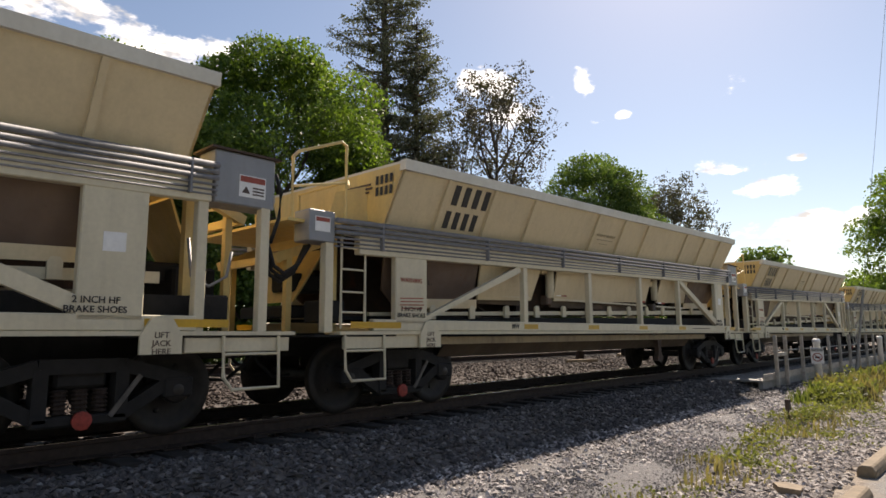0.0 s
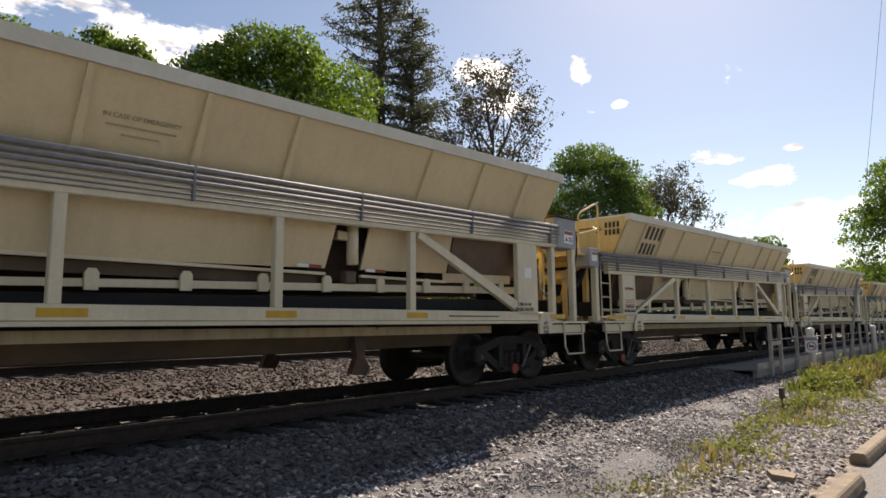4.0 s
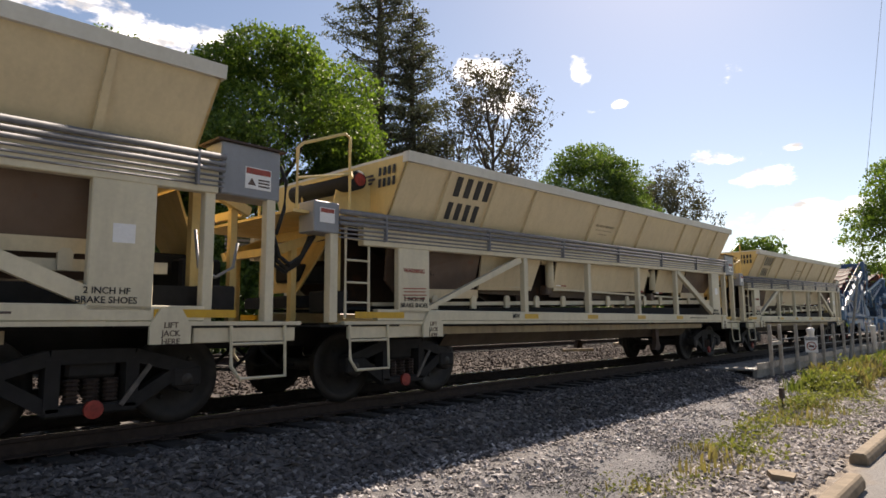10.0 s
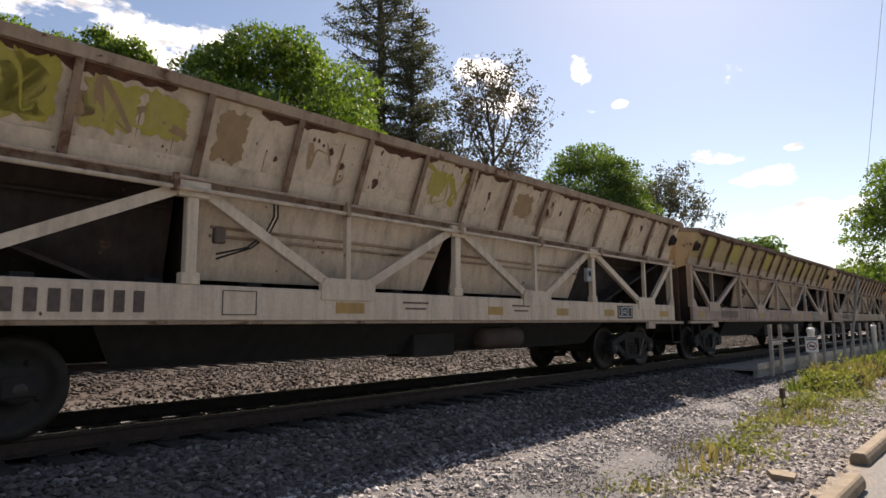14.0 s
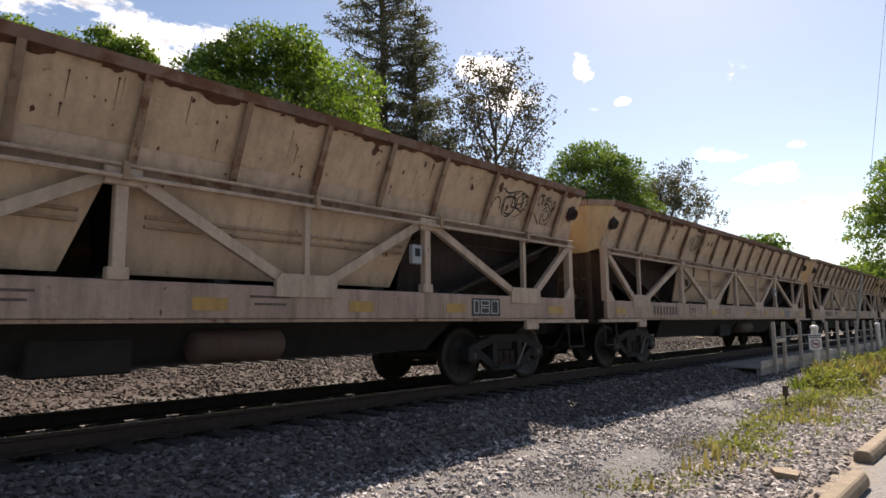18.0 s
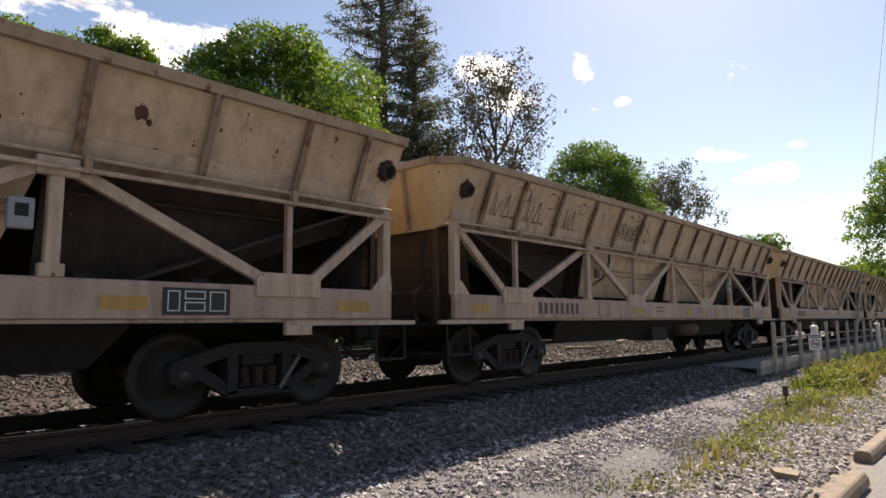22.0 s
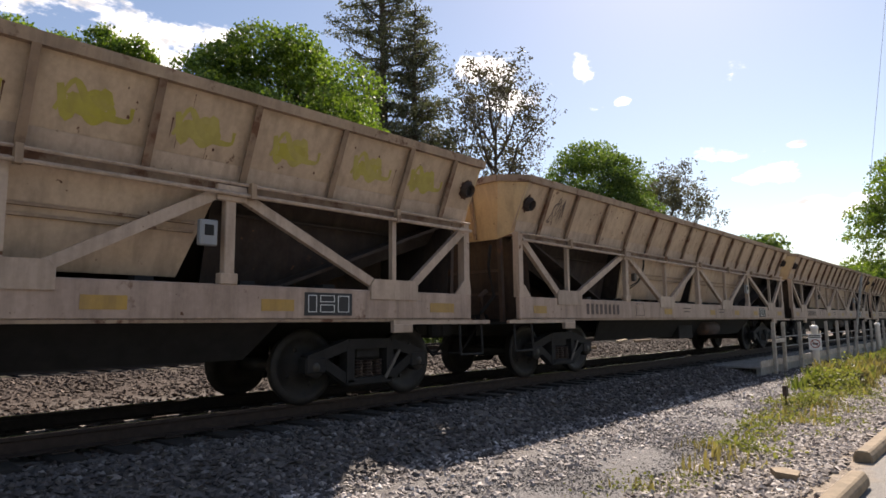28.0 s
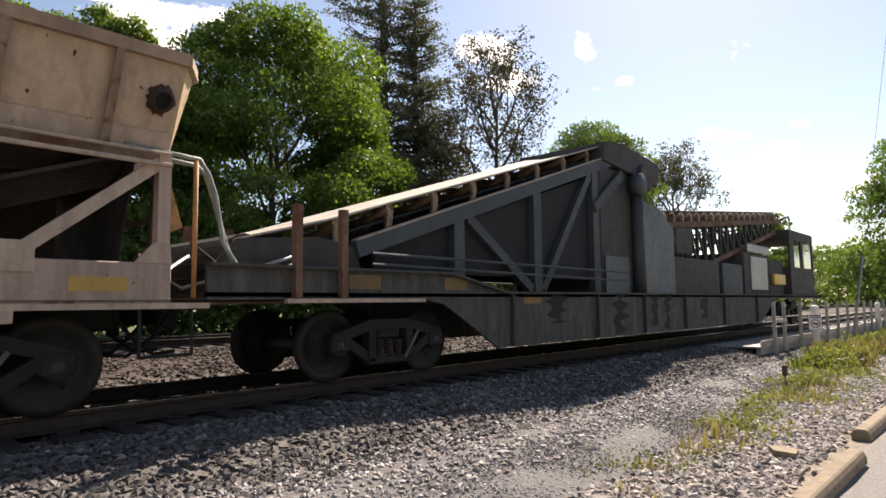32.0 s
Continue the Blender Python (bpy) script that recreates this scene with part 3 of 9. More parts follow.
def wheelset_bm():
    bm = B()
    for s in (-1, 1):
        prof = [(0.10, -0.09), (0.12, -0.02), (0.33, -0.015), (0.36, -0.07), (0.432, -0.072), (0.440, 0.03), (0.468, 0.045), (0.46, 0.07), (0.36, 0.068), (0.33, 0.03), (0.13, 0.05), (0.10, 0.09)]
        prof = [(r, -o * s * -1) for r, o in prof]
        lathe(bm, [(r, s * 0.7525 + (o if s < 0 else o * 1)) for r, o in prof], 28)
        for k in range(4):     # balance holes' rims and chalk-worn lugs, so that the turning shows
            a = k * math.pi / 2
            c = Vector((0.235 * math.cos(a), s * 0.79, 0.235 * math.sin(a)))
            beam(bm, c - Vector((0, 0.008, 0)), c + Vector((0, 0.008, 0)), 0.05, 0.05)
    lathe(bm, [(0.085, -1.02), (0.085, 1.02)], 14)
    return fixn(bm)


def truck_part(parent, x, mats, orange=False):
    """A three-piece bogie: two cast side frames, bolster, springs, bearings and two wheelsets."""
    bm = box(B(), -0.22, 0.22, -1.02, 1.02, 0.50, 0.72, 0.03)
    tr = part("bogie", bm, mats, parent, "grimy cast steel bogie with roller bearings")
    tr.location = (x, 0, 0)
    if "side_frame" not in SHARED:
        bm = B()
        y = -0.06
        top = [(-0.98, 0.52), (-0.70, 0.60), (-0.36, 0.70), (0.36, 0.70), (0.70, 0.60), (0.98, 0.52)]
        for a, b in zip(top, top[1:]):
            beam(bm, (a[0], 0, a[1]), (b[0], 0, b[1]), 0.15, 0.13)
        for e in (-1, 1):
            beam(bm, (e * 0.80, 0, 0.52), (e * 0.36, 0, 0.25), 0.13, 0.12)
            beam(bm, (e * 0.34, 0, 0.68), (e * 0.34, 0, 0.22), 0.16, 0.12, (1, 0, 0))
            box(bm, e * 0.88 - 0.15, e * 0.88 + 0.15, -0.09, 0.09, 0.36, 0.56, 0.02)
        box(bm, -0.40, 0.40, -0.08, 0.08, 0.17, 0.27, 0.02)
        SHARED["side_frame"] = part("side_frame", bm, mats, tr, "cast steel side frame")
        cap = lathe(B(), [(0.135, 0.10), (0.135, 0.0), (0.12, -0.015), (0.07, -0.02), (0.05, -0.035)], 14)
        SHARED["bearing"] = part("axle_bearing", fixn(cap), M_BEARING, tr, "round axle bearing cap", True)
        sp = B()
        coil = [(r, 0.28 + k * 0.038 + dz) for k in range(6) for r, dz in ((0.060, 0.0), (0.078, 0.010), (0.060, 0.024))]
        rings = [[sp.verts.new((r * math.cos(a), r * math.sin(a), z)) for a in (math.pi * 2 * q / 8 for q in range(8))] for r, z in coil]
        for a, b in zip(rings, rings[1:]):
            for q in range(8):
                sp.faces.new((a[q], a[(q + 1) % 8], b[(q + 1) % 8], b[q]))
        sp.faces.new(rings[0][::-1]), sp.faces.new(rings[-1])
        SHARED["spring"] = part("coil_spring", sp, M_RAIL, tr, "rusty coil spring")
        SHARED["brake_lever"] = part("brake_lever", beam(B(), (0.24, 0, 0.24), (0.50, 0, 0.60), 0.02, 0.045), M_LEVER, tr, "pale worn brake lever")
        SHARED["wheelset"] = part("wheelset", wheelset_bm(), M_WHEEL, tr, "worn steel wheels on an axle", True)
    for s in (-1, 1):
        reuse("side_frame", pose(0, s * 1.0, 0), tr)
        for dx in (-0.17, 0.0, 0.17):
            reuse("spring", pose(dx, s * 1.0, 0), tr)
        for e in (-1, 1):
            reuse("bearing", pose(e * 0.88, s * 1.06, WHEEL_R, 0, 0, 0 if s < 0 else 180), tr)
        if s < 0:
            reuse("brake_lever", pose(0, s * 1.09, 0), tr)
        if orange and s < 0:
            b2 = lathe(B(), [(0.03, -0.02), (0.085, -0.015), (0.085, 0.015), (0.03, 0.02)], 12, pose(0.0, s * 1.10, 0.22))
            part("red_cap", fixn(b2), M_RED, tr, "red painted cap")
    for e in (-1, 1):
        reuse("wheelset", pose(e * 0.88, 0, WHEEL_R), tr)
    return tr


SHARED = {}


def reuse(key, m, parent):
    """The shared bogie piece at a new place; the first use places the piece itself."""
    ob = SHARED[key]
    if key not in USED:
        USED.add(key)
        ob.matrix_basis = m
        return ob
    return share(ob, m, parent)


USED = set()


def coupler(parent, x, e, z=0.86):
    bm = B()
    box(bm, min(x, x + e * 0.55), max(x, x + e * 0.55), -0.09, 0.09, z - 0.10, z + 0.10, 0.02)
    box(bm, min(x + e * 0.5, x + e * 0.78), max(x + e * 0.5, x + e * 0.78), -0.16, 0.16, z - 0.15, z + 0.15, 0.04)
    part("coupler", bm, M_TRUCK, parent, "black knuckle coupler")
    for s in (-0.28, 0.3):
        h = tube(B(), [(x, s, z + 0.05), (x + e * 0.2, s, z - 0.22), (x + e * 0.45, s * 0.9, z - 0.42), (x + e * 0.7, s * 0.8, z - 0.40)], 0.022, 6)
        part("brake_hose", h, M_BLACK, parent, "black rubber air hose")


def flare(z, z0, z1):
    """Half width of the hopper's side at a height."""
    return FOOT + (LIP - FOOT) * (z - z0) / (z1 - z0)


TZ0, TZ1 = 2.50, 3.37      # foot and rim of the tan hopper's side sheet


def tan_car():
    car = thing("hopper_car", "faded tan ballast hopper car with rust streaked sides", "hopper car", "tan ballast hopper cars")
    Z0, Z1, XE = TZ0, TZ1, 8.05
    # upper hopper: flared sides, ends with clipped corners
    for s in (-1, 1):
        b = LIP * s
        bm = B()
        slab(bm, [(-XE, FOOT * s, Z0), (XE, FOOT * s, Z0), (XE, b, Z1), (-XE, b, Z1)], (0, -0.03 * s, 0))
        part("side_sheet", fixn(bm), M_TAN, car, "faded tan side sheet with rust spots")
        bm = B()      # a doubling strip, folded outwards a little, along the sheet's foot
        z1 = Z0 + 0.17
        y1 = flare(z1, Z0, Z1) * s
        slab(bm, [(-XE + 0.02, (FOOT + 0.012) * s, Z0 - 0.05), (XE - 0.02, (FOOT + 0.012) * s, Z0 - 0.05), (XE - 0.02, y1 + 0.008 * s, z1), (-XE + 0.02, y1 + 0.008 * s, z1)], (0, 0.012 * s, 0))
        part("skirt_band", fixn(bm), M_TANSILL, car, "dusty doubling strip along the sheet's foot")
        rib0 = None
        for x in RIBX:
            bm = B()
            z0, z1 = Z0 - 0.03, Z1 - 0.085
            y0, y1 = flare(z0, Z0, Z1) * s, flare(z1, Z0, Z1) * s
            # a rolled tee: a web that stands on the sheet, with a narrow flange on its edge
            hexa(bm, [(-0.008, y0, z0), (0.008, y0, z0), (0.008, y0 + 0.085 * s, z0), (-0.008, y0 + 0.085 * s, z0),
                      (-0.008, y1, z1), (0.008, y1, z1), (0.008, y1 + 0.06 * s, z1), (-0.008, y1 + 0.06 * s, z1)])
            hexa(bm, [(-0.042, y0 + 0.08 * s, z0), (0.042, y0 + 0.08 * s, z0), (0.042, y0 + 0.095 * s, z0), (-0.042, y0 + 0.095 * s, z0),
                      (-0.036, y1 + 0.055 * s, z1), (0.036, y1 + 0.055 * s, z1), (0.036, y1 + 0.07 * s, z1), (-0.036, y1 + 0.07 * s, z1)])
            if rib0 is None:
                rib0 = part("rib", fixn(bm), M_RIB, car, "rust streaked stiffening rib")
                rib0.location = (x, 0, 0)
            else:
                bm.free()
                share(rib0, pose(x, 0, 0), car)
        bm = B()
        slab(bm, [(-XE - 0.02, b + 0.03 * s, Z1 - 0.09), (XE + 0.02, b + 0.03 * s, Z1 - 0.09), (XE + 0.02, b + 0.045 * s, Z1 + 0.02), (-XE - 0.02, b + 0.045 * s, Z1 + 0.02)], (0, -0.07 * s, 0))
        part("rim", fixn(bm), M_TANRIB, car, "worn rusty top rim")
        if s < 0:      # ragged rust that has run from under the rim
            rnd = random.Random(17)
            n = 260
            top, low = [], []
            bm = B()
            for q in range(n + 1):
                x = -XE + 0.1 + (2 * XE - 0.2) * q / n
                patch = max(0.0, 0.75 * noise.noise(Vector((x * 1.1, 3.1, 0))) + 0.5 * noise.noise(Vector((x * 7.3, 0.4, 0))) + 0.16)
                drop = 0.13 * patch + (rnd.uniform(0, 0.022) if patch > 0 else 0.0)
                z1, z0 = Z1 - 0.085, Z1 - 0.085 - drop
                top.append((x, -flare(z1, Z0, Z1) - 0.004, z1))
                low.append((x, -flare(z0, Z0, Z1) - 0.004, z0))
            for q in range(n):
                if top[q][2] - low[q][2] > 0.004 and top[q + 1][2] - low[q + 1][2] > 0.004:
                    bm.faces.new([bm.verts.new(p) for p in (low[q], low[q + 1], top[q + 1], top[q])])
            bmesh.ops.remove_doubles(bm, verts=bm.verts[:], dist=0.0005)
            part("rust_run", bm, M_RUSTY, car, "ragged dark rust below the rim")["kind"] = "stuff"
    for e in (-1, 1):
        bm = B()
        x0, x1 = e * (XE - 0.02), e * XE
        pts0 = [(x0, -FOOT, Z0 - 0.02), (x0 + e * 0.08, -FOOT + 0.26, Z0 - 0.12), (x0 + e * 0.08, FOOT - 0.26, Z0 - 0.12), (x0, FOOT, Z0 - 0.02)]
        pts1 = [(x1, -LIP, Z1), (x1 + e * 0.28, -1.15, Z1 + 0.04), (x1 + e * 0.28, 1.15, Z1 + 0.04), (x1, LIP, Z1)]
        for i in range(3):
            slab(bm, [pts0[i], pts0[i + 1], pts1[i + 1], pts1[i]], (-e * 0.03, 0, 0))
        bmesh.ops.remove_doubles(bm, verts=bm.verts[:], dist=0.001)
        part("end_sheet", fixn(bm), M_TANEND, car, "tan end sheet with clipped corners, warm light in its colour")
        bm = B()
        for i in range(3):
            beam(bm, Vector(pts1[i]) + Vector((0, 0, -0.03)), Vector(pts1[i + 1]) + Vector((0, 0, -0.03)), 0.06, 0.11)
        part("end_rim", fixn(bm), M_TANRIB, car)
        for yy in (-0.55, 0.15, 0.62):
            bm = beam(B(), (x0 + e * 0.11, yy * 0.9, Z0 - 0.1), (x1 + e * 0.31, yy, Z1 - 0.04), 0.05, 0.05, (e, 0, 0))
            part("end_rib", fixn(bm), M_TANRIB, car)
        # a sooty vent stub near each corner, in a ragged rusty surround
        for s in (-1,):
            z = 2.96
            face = on_plane((e * 7.86, flare(z, Z0, Z1) * s, z), (-s, 0, 0), (0, (LIP - FOOT) * s, Z1 - Z0)) @ pose(0, 0, 0, -90, 0, 0)
            rnd = random.Random(5 + e)
            ring = [((0.125 + rnd.uniform(-0.03, 0.04)) * math.cos(a), -0.004, (0.13 + rnd.uniform(-0.03, 0.05)) * math.sin(a)) for a in (math.pi * 2 * k / 26 for k in range(26))]
            bm = slab(B(), ring, (0, -0.002, 0))
            bm.transform(face)
            part("rust_surround", fixn(bm), M_RUSTY, car, "ragged rusty patch round a vent")
            bm = lathe(B(), [(0.125, -0.01), (0.13, -0.03), (0.105, -0.04), (0.10, -0.10), (0.085, -0.10), (0.085, -0.03)], 16)
            bm.transform(face)
            part("corner_vent", fixn(bm), M_BAYDARK, car, "sooty round vent stub with a rusty edge", True)
            bm = lathe(B(), [(0.02, -0.035), (0.084, -0.034), (0.084, -0.031), (0.02, -0.03)], 12)
            bm.transform(face)
            part("vent_bore", fixn(bm), M_BLACK, car)
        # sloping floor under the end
        # the recessed sheets here carry the bay's shade in their paint
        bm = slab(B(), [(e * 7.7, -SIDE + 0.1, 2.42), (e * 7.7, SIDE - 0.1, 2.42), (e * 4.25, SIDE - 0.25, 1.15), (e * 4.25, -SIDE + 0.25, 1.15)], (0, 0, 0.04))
        part("slope_sheet", fixn(bm), M_BAYDARK, car, "grimy slope sheet with shade in its colour")
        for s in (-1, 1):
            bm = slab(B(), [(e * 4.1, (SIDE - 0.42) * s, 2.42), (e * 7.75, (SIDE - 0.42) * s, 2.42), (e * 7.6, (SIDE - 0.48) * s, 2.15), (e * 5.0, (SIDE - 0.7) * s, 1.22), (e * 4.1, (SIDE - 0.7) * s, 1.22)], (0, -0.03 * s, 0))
            part("bay_sheet", fixn(bm), M_BAYDARK, car, "black-brown sloping side sheet coloured for deep shade")
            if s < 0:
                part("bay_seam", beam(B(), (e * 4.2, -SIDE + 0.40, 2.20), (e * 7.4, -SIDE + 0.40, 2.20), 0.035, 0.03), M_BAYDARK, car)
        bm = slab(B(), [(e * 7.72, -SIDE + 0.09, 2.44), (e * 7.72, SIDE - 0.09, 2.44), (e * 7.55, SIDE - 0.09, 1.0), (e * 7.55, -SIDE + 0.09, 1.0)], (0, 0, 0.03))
        part("end_bulkhead", fixn(bm), M_BAYDARK, car, "rusty brown bulkhead coloured for deep shade")
        # end posts and platform
        for s in (-1, 1):
            bm = beam(B(), (e * 7.97, (SIDE - 0.07) * s, 1.38), (e * 7.97, (SIDE - 0.07) * s, 2.48), 0.12, 0.12)
            part("end_post", bm, M_TANSILL, car)
            bm = slab(B(), [(e * 8.05, SIDE * s, 1.38), (e * 7.70, SIDE * s, 1.38), (e * 7.88, SIDE * s, 1.58), (e * 8.03, SIDE * s, 1.58)], (0, -0.03 * s, 0))
            part("end_gusset", fixn(bm), M_TANSILL, car)
            bm = B()
            for xx in (e * 8.25, e * 7.75):
                tube(bm, [(xx, s * (SIDE + 0.02), 0.96), (xx, s * (SIDE + 0.04), 0.50)], 0.018, 6)
            tube(bm, [(e * 8.25, s * (SIDE + 0.04), 0.50), (e * 7.75, s * (SIDE + 0.04), 0.50)], 0.018, 6)
            part("sill_step", bm, M_TRUCK, car, "black steel stirrup step")
            bm = box(B(), min(e * 6.4, e * 8.42), max(e * 6.4, e * 8.42), s * (SIDE + 0.03) - 0.03, s * (SIDE + 0.03) + 0.03, 0.945, 1.0)
            part("running_board_edge", bm, M_TANSILL, car)
            bm = box(B(), min(e * 6.4, e * 6.75), max(e * 6.4, e * 6.75), s * (SIDE + 0.03) - 0.035, s * (SIDE + 0.03) + 0.035, 0.84, 0.95, 0.008)
            part("jacking_pad", bm, M_TANSILL, car)
        bm = B()
        box(bm, min(e * 7.6, e * 8.42), max(e * 7.6, e * 8.42), -SIDE, SIDE, 0.93, 0.97)
        part("end_platform", bm, M_TRUCK, car)
        bm = B()
        for yy in (-0.95, 0.95):
            beam(bm, (e * 8.0, yy, 0.97), (e * 8.05, yy, 2.45), 0.07, 0.07)
        for zz in (1.45, 1.85):
            beam(bm, (e * 8.02, -0.95, zz), (e * 8.02, 0.95, zz), 0.04, 0.04)
        tube(bm, [(e * 8.1, -0.6, 1.0), (e * 8.16, -0.6, 1.4), (e * 8.0, -0.6, 1.5)], 0.05, 6)
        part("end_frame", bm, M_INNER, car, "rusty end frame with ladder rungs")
        bm = B()
        tube(bm, [(e * 8.05, -0.75, 2.3), (e * 8.18, -0.8, 1.9), (e * 8.1, -0.85, 1.4), (e * 8.3, -0.7, 1.1)], 0.03, 6)
        part("air_pipe", bm, M_TRUCK, car)
        coupler(car, e * 7.9, e)
    # side trusses
    for s in (-1, 1):
        y = s * (SIDE - 0.04)
        bm = box(B(), -8.05, 8.05, min(y - 0.04 * s, y + 0.04 * s), max(y - 0.04 * s, y + 0.04 * s), 1.02, 1.385, 0.012)
        part("side_sill", bm, M_SILL, car, "dusty tan side sill with stencilled data")
        bm = box(B(), -8.05, 8.05, min(y - 0.10 * s, y + 0.055 * s), max(y - 0.10 * s, y + 0.055 * s), 0.985, 1.018)
        part("sill_flange", bm, M_TANRIB, car)
        # recessed chord in dark rib paint, which stands for the shade on it
        bm = box(B(), -8.02, 8.02, y - 0.06 - 0.05 * s, y + 0.06 - 0.05 * s, 2.36, 2.46, 0.01)
        part("top_chord", bm, M_RIB, car, "brown top chord with shade in its colour")
        bm = B()
        tube(bm, [(-8.0, y + 0.10 * s, 2.335), (8.0, y + 0.10 * s, 2.335)], 0.024, 8)
        part("train_line_pipe", bm, M_TANSILL, car, "tan painted pipe along the side")
        bm = B()
        tube(bm, [(-8.0, y + 0.07 * s, 2.455), (8.0, y + 0.07 * s, 2.455)], 0.017, 6)
        part("cable_conduit", bm, M_TANSILL, car)
        for x in (-4.1, 0.0, 4.1):
            bm = B()
            box(bm, x - 0.06, x + 0.06, y - 0.05, y + 0.05, 1.385, 2.36, 0.01)
            box(bm, x - 0.10, x + 0.10, y - 0.055 * 1, y + 0.055, 1.38, 1.50, 0.01)
            box(bm, x - 0.17, x + 0.17, min(y, y + 0.075 * s), max(y, y + 0.075 * s), 2.26, 2.43, 0.01)
            part("post", bm, M_TANSILL, car)
        for x in (-6.47, -2.08, 2.08, 6.47):
            bm = slab(B(), [(x - 0.42, y, 1.27), (x + 0.42, y, 1.27), (x + 0.42, y, 1.46), (x + 0.36, y, 1.53), (x - 0.36, y, 1.53), (x - 0.42, y, 1.46)], (0, 0.062 * s, 0))
            part("gusset_plate", fixn(bm), M_TANSILL, car)
            bm = box(B(), x - 0.035, x + 0.035, y - 0.035, y + 0.035, 1.5, 2.38)
            part("hanger", bm, M_TANSILL, car)
        for x0, x1 in ((-7.92, -6.80), (-4.2, -6.14), (-4.0, -2.38), (-0.1, -1.78), (0.1, 1.78), (4.0, 2.38), (4.2, 6.14), (7.92, 6.80)):
            bm = beam(B(), (x0, y, 2.36), (x1, y, 1.46), 0.075, 0.115)
            part("diagonal_brace", bm, M_TANSILL, car)
        for x in np.arange(-6.47, 7.3, 2.157) if s < 0 else ():
            bm = box(B(), x - 0.03, x + 0.03, y - 0.135, y - 0.05, 2.305, 2.475)
            part("pipe_clamp", bm, M_TANRIB, car)
        # yellow reflective patches
        for x, w in ((-7.45, 0.40), (-6.9, 0.0), (-4.05, 0.0), (-2.05, 0.45), (0.9, 0.38), (2.9, 0.4), (4.7, 0.42), (7.4, 0.5)):
            if w:
                yy = y + s * 0.0425
                bm = box(B(), x - w / 2, x + w / 2, min(yy, yy + 0.003 * s), max(yy, yy + 0.003 * s), 1.11, 1.24)
                part("reflector_patch", bm, M_YELLOWFADE, car, "worn yellow reflective patch")
        yy = y + s * 0.0425
        bm = box(B(), 5.05, 5.75, min(yy, yy + 0.004 * s), max(yy, yy + 0.004 * s), 1.06, 1.33)
        st = part("data_panel", bm, M_INK, car, "dark stencil panel with white boxes")
        bm = B()
        for i, (xa, xb, za, zb) in enumerate(((5.10, 5.22, 1.10, 1.30), (5.27, 5.48, 1.10, 1.19), (5.27, 5.48, 1.22, 1.30), (5.53, 5.70, 1.10, 1.30))):
            for (a0, a1, c0, c1) in ((xa, xb, za, za + 0.008), (xa, xb, zb - 0.008, zb), (xa, xa + 0.008, za, zb), (xb - 0.008, xb, za, zb)):
                box(bm, a0, a1, min(yy + 0.0045 * s, yy + 0.007 * s), max(yy + 0.0045 * s, yy + 0.007 * s), c0, c1)
        part("data_lines", bm, M_LETTERWHITE, st)
        for x in (3.84, -3.82):
            k = 0.095 if x > 0 else 0.06
            cb = part("control_box", box(B(), x - k, x + k, y - 0.10, y - 0.02, 1.90 - k * 1.4, 1.90 + k * 1.4, 0.012), M_BOXGREY if x > 0 else M_GREASE, car, "small grimy control box")
            if s < 0 and x > 0:
                part("dial_window", box(B(), x - 0.05, x + 0.05, y - 0.106, y - 0.098, 1.87, 1.98, 0.004), M_BLACK, cb, "dark dial window")
        if s < 0:
            for o in (0.0, 0.05):
                part("cable", tube(B(), [(-3.12 + o, y + 0.03, 2.36), (-3.10 + o, y + 0.05, 2.20), (-3.2 + o, y + 0.06, 2.0), (-3.42 + o, y + 0.06, 1.82), (-3.78, y + 0.06, 1.72 - o)], 0.011, 5), M_BLACK, car, "black looping cable", True)
    # unseen flat floor, added to keep sunlight from falling into the bays
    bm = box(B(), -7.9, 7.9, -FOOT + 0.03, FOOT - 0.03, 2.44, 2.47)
    part("hopper_floor", bm, M_INNER, car, "plain brown hopper floor added to block the sun")
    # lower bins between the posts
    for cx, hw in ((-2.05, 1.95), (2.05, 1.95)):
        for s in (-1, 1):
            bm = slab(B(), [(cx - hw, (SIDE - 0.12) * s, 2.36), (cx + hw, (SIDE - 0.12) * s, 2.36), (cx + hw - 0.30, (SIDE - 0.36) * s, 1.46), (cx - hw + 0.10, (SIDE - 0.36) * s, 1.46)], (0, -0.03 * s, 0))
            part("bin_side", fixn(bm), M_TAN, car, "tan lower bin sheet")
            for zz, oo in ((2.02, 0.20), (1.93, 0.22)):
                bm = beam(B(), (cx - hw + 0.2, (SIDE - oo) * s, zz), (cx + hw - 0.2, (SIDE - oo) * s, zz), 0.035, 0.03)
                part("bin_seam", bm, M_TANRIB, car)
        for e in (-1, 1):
            # bin ends share the shade-darkened colour of the bays
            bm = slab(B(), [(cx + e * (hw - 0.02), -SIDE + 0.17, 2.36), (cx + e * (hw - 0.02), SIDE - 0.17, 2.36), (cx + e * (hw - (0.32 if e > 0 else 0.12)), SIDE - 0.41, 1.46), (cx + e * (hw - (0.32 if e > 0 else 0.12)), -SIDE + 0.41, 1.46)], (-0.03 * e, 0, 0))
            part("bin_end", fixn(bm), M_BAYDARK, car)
    # added dark sheet: closes the view through and gives the gaps their shade
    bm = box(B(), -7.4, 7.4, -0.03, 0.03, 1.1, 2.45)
    part("centre_partition", bm, M_INNER, car, "dark backing added inside the frame to stand for shade")
    bm = box(B(), -7.9, 7.9, -0.28, 0.28, 0.72, 1.1)
    part("centre_sill", bm, M_TRUCK, car)
    bm = box(B(), -5.0, 5.0, -0.62, 0.62, 1.12, 1.22)
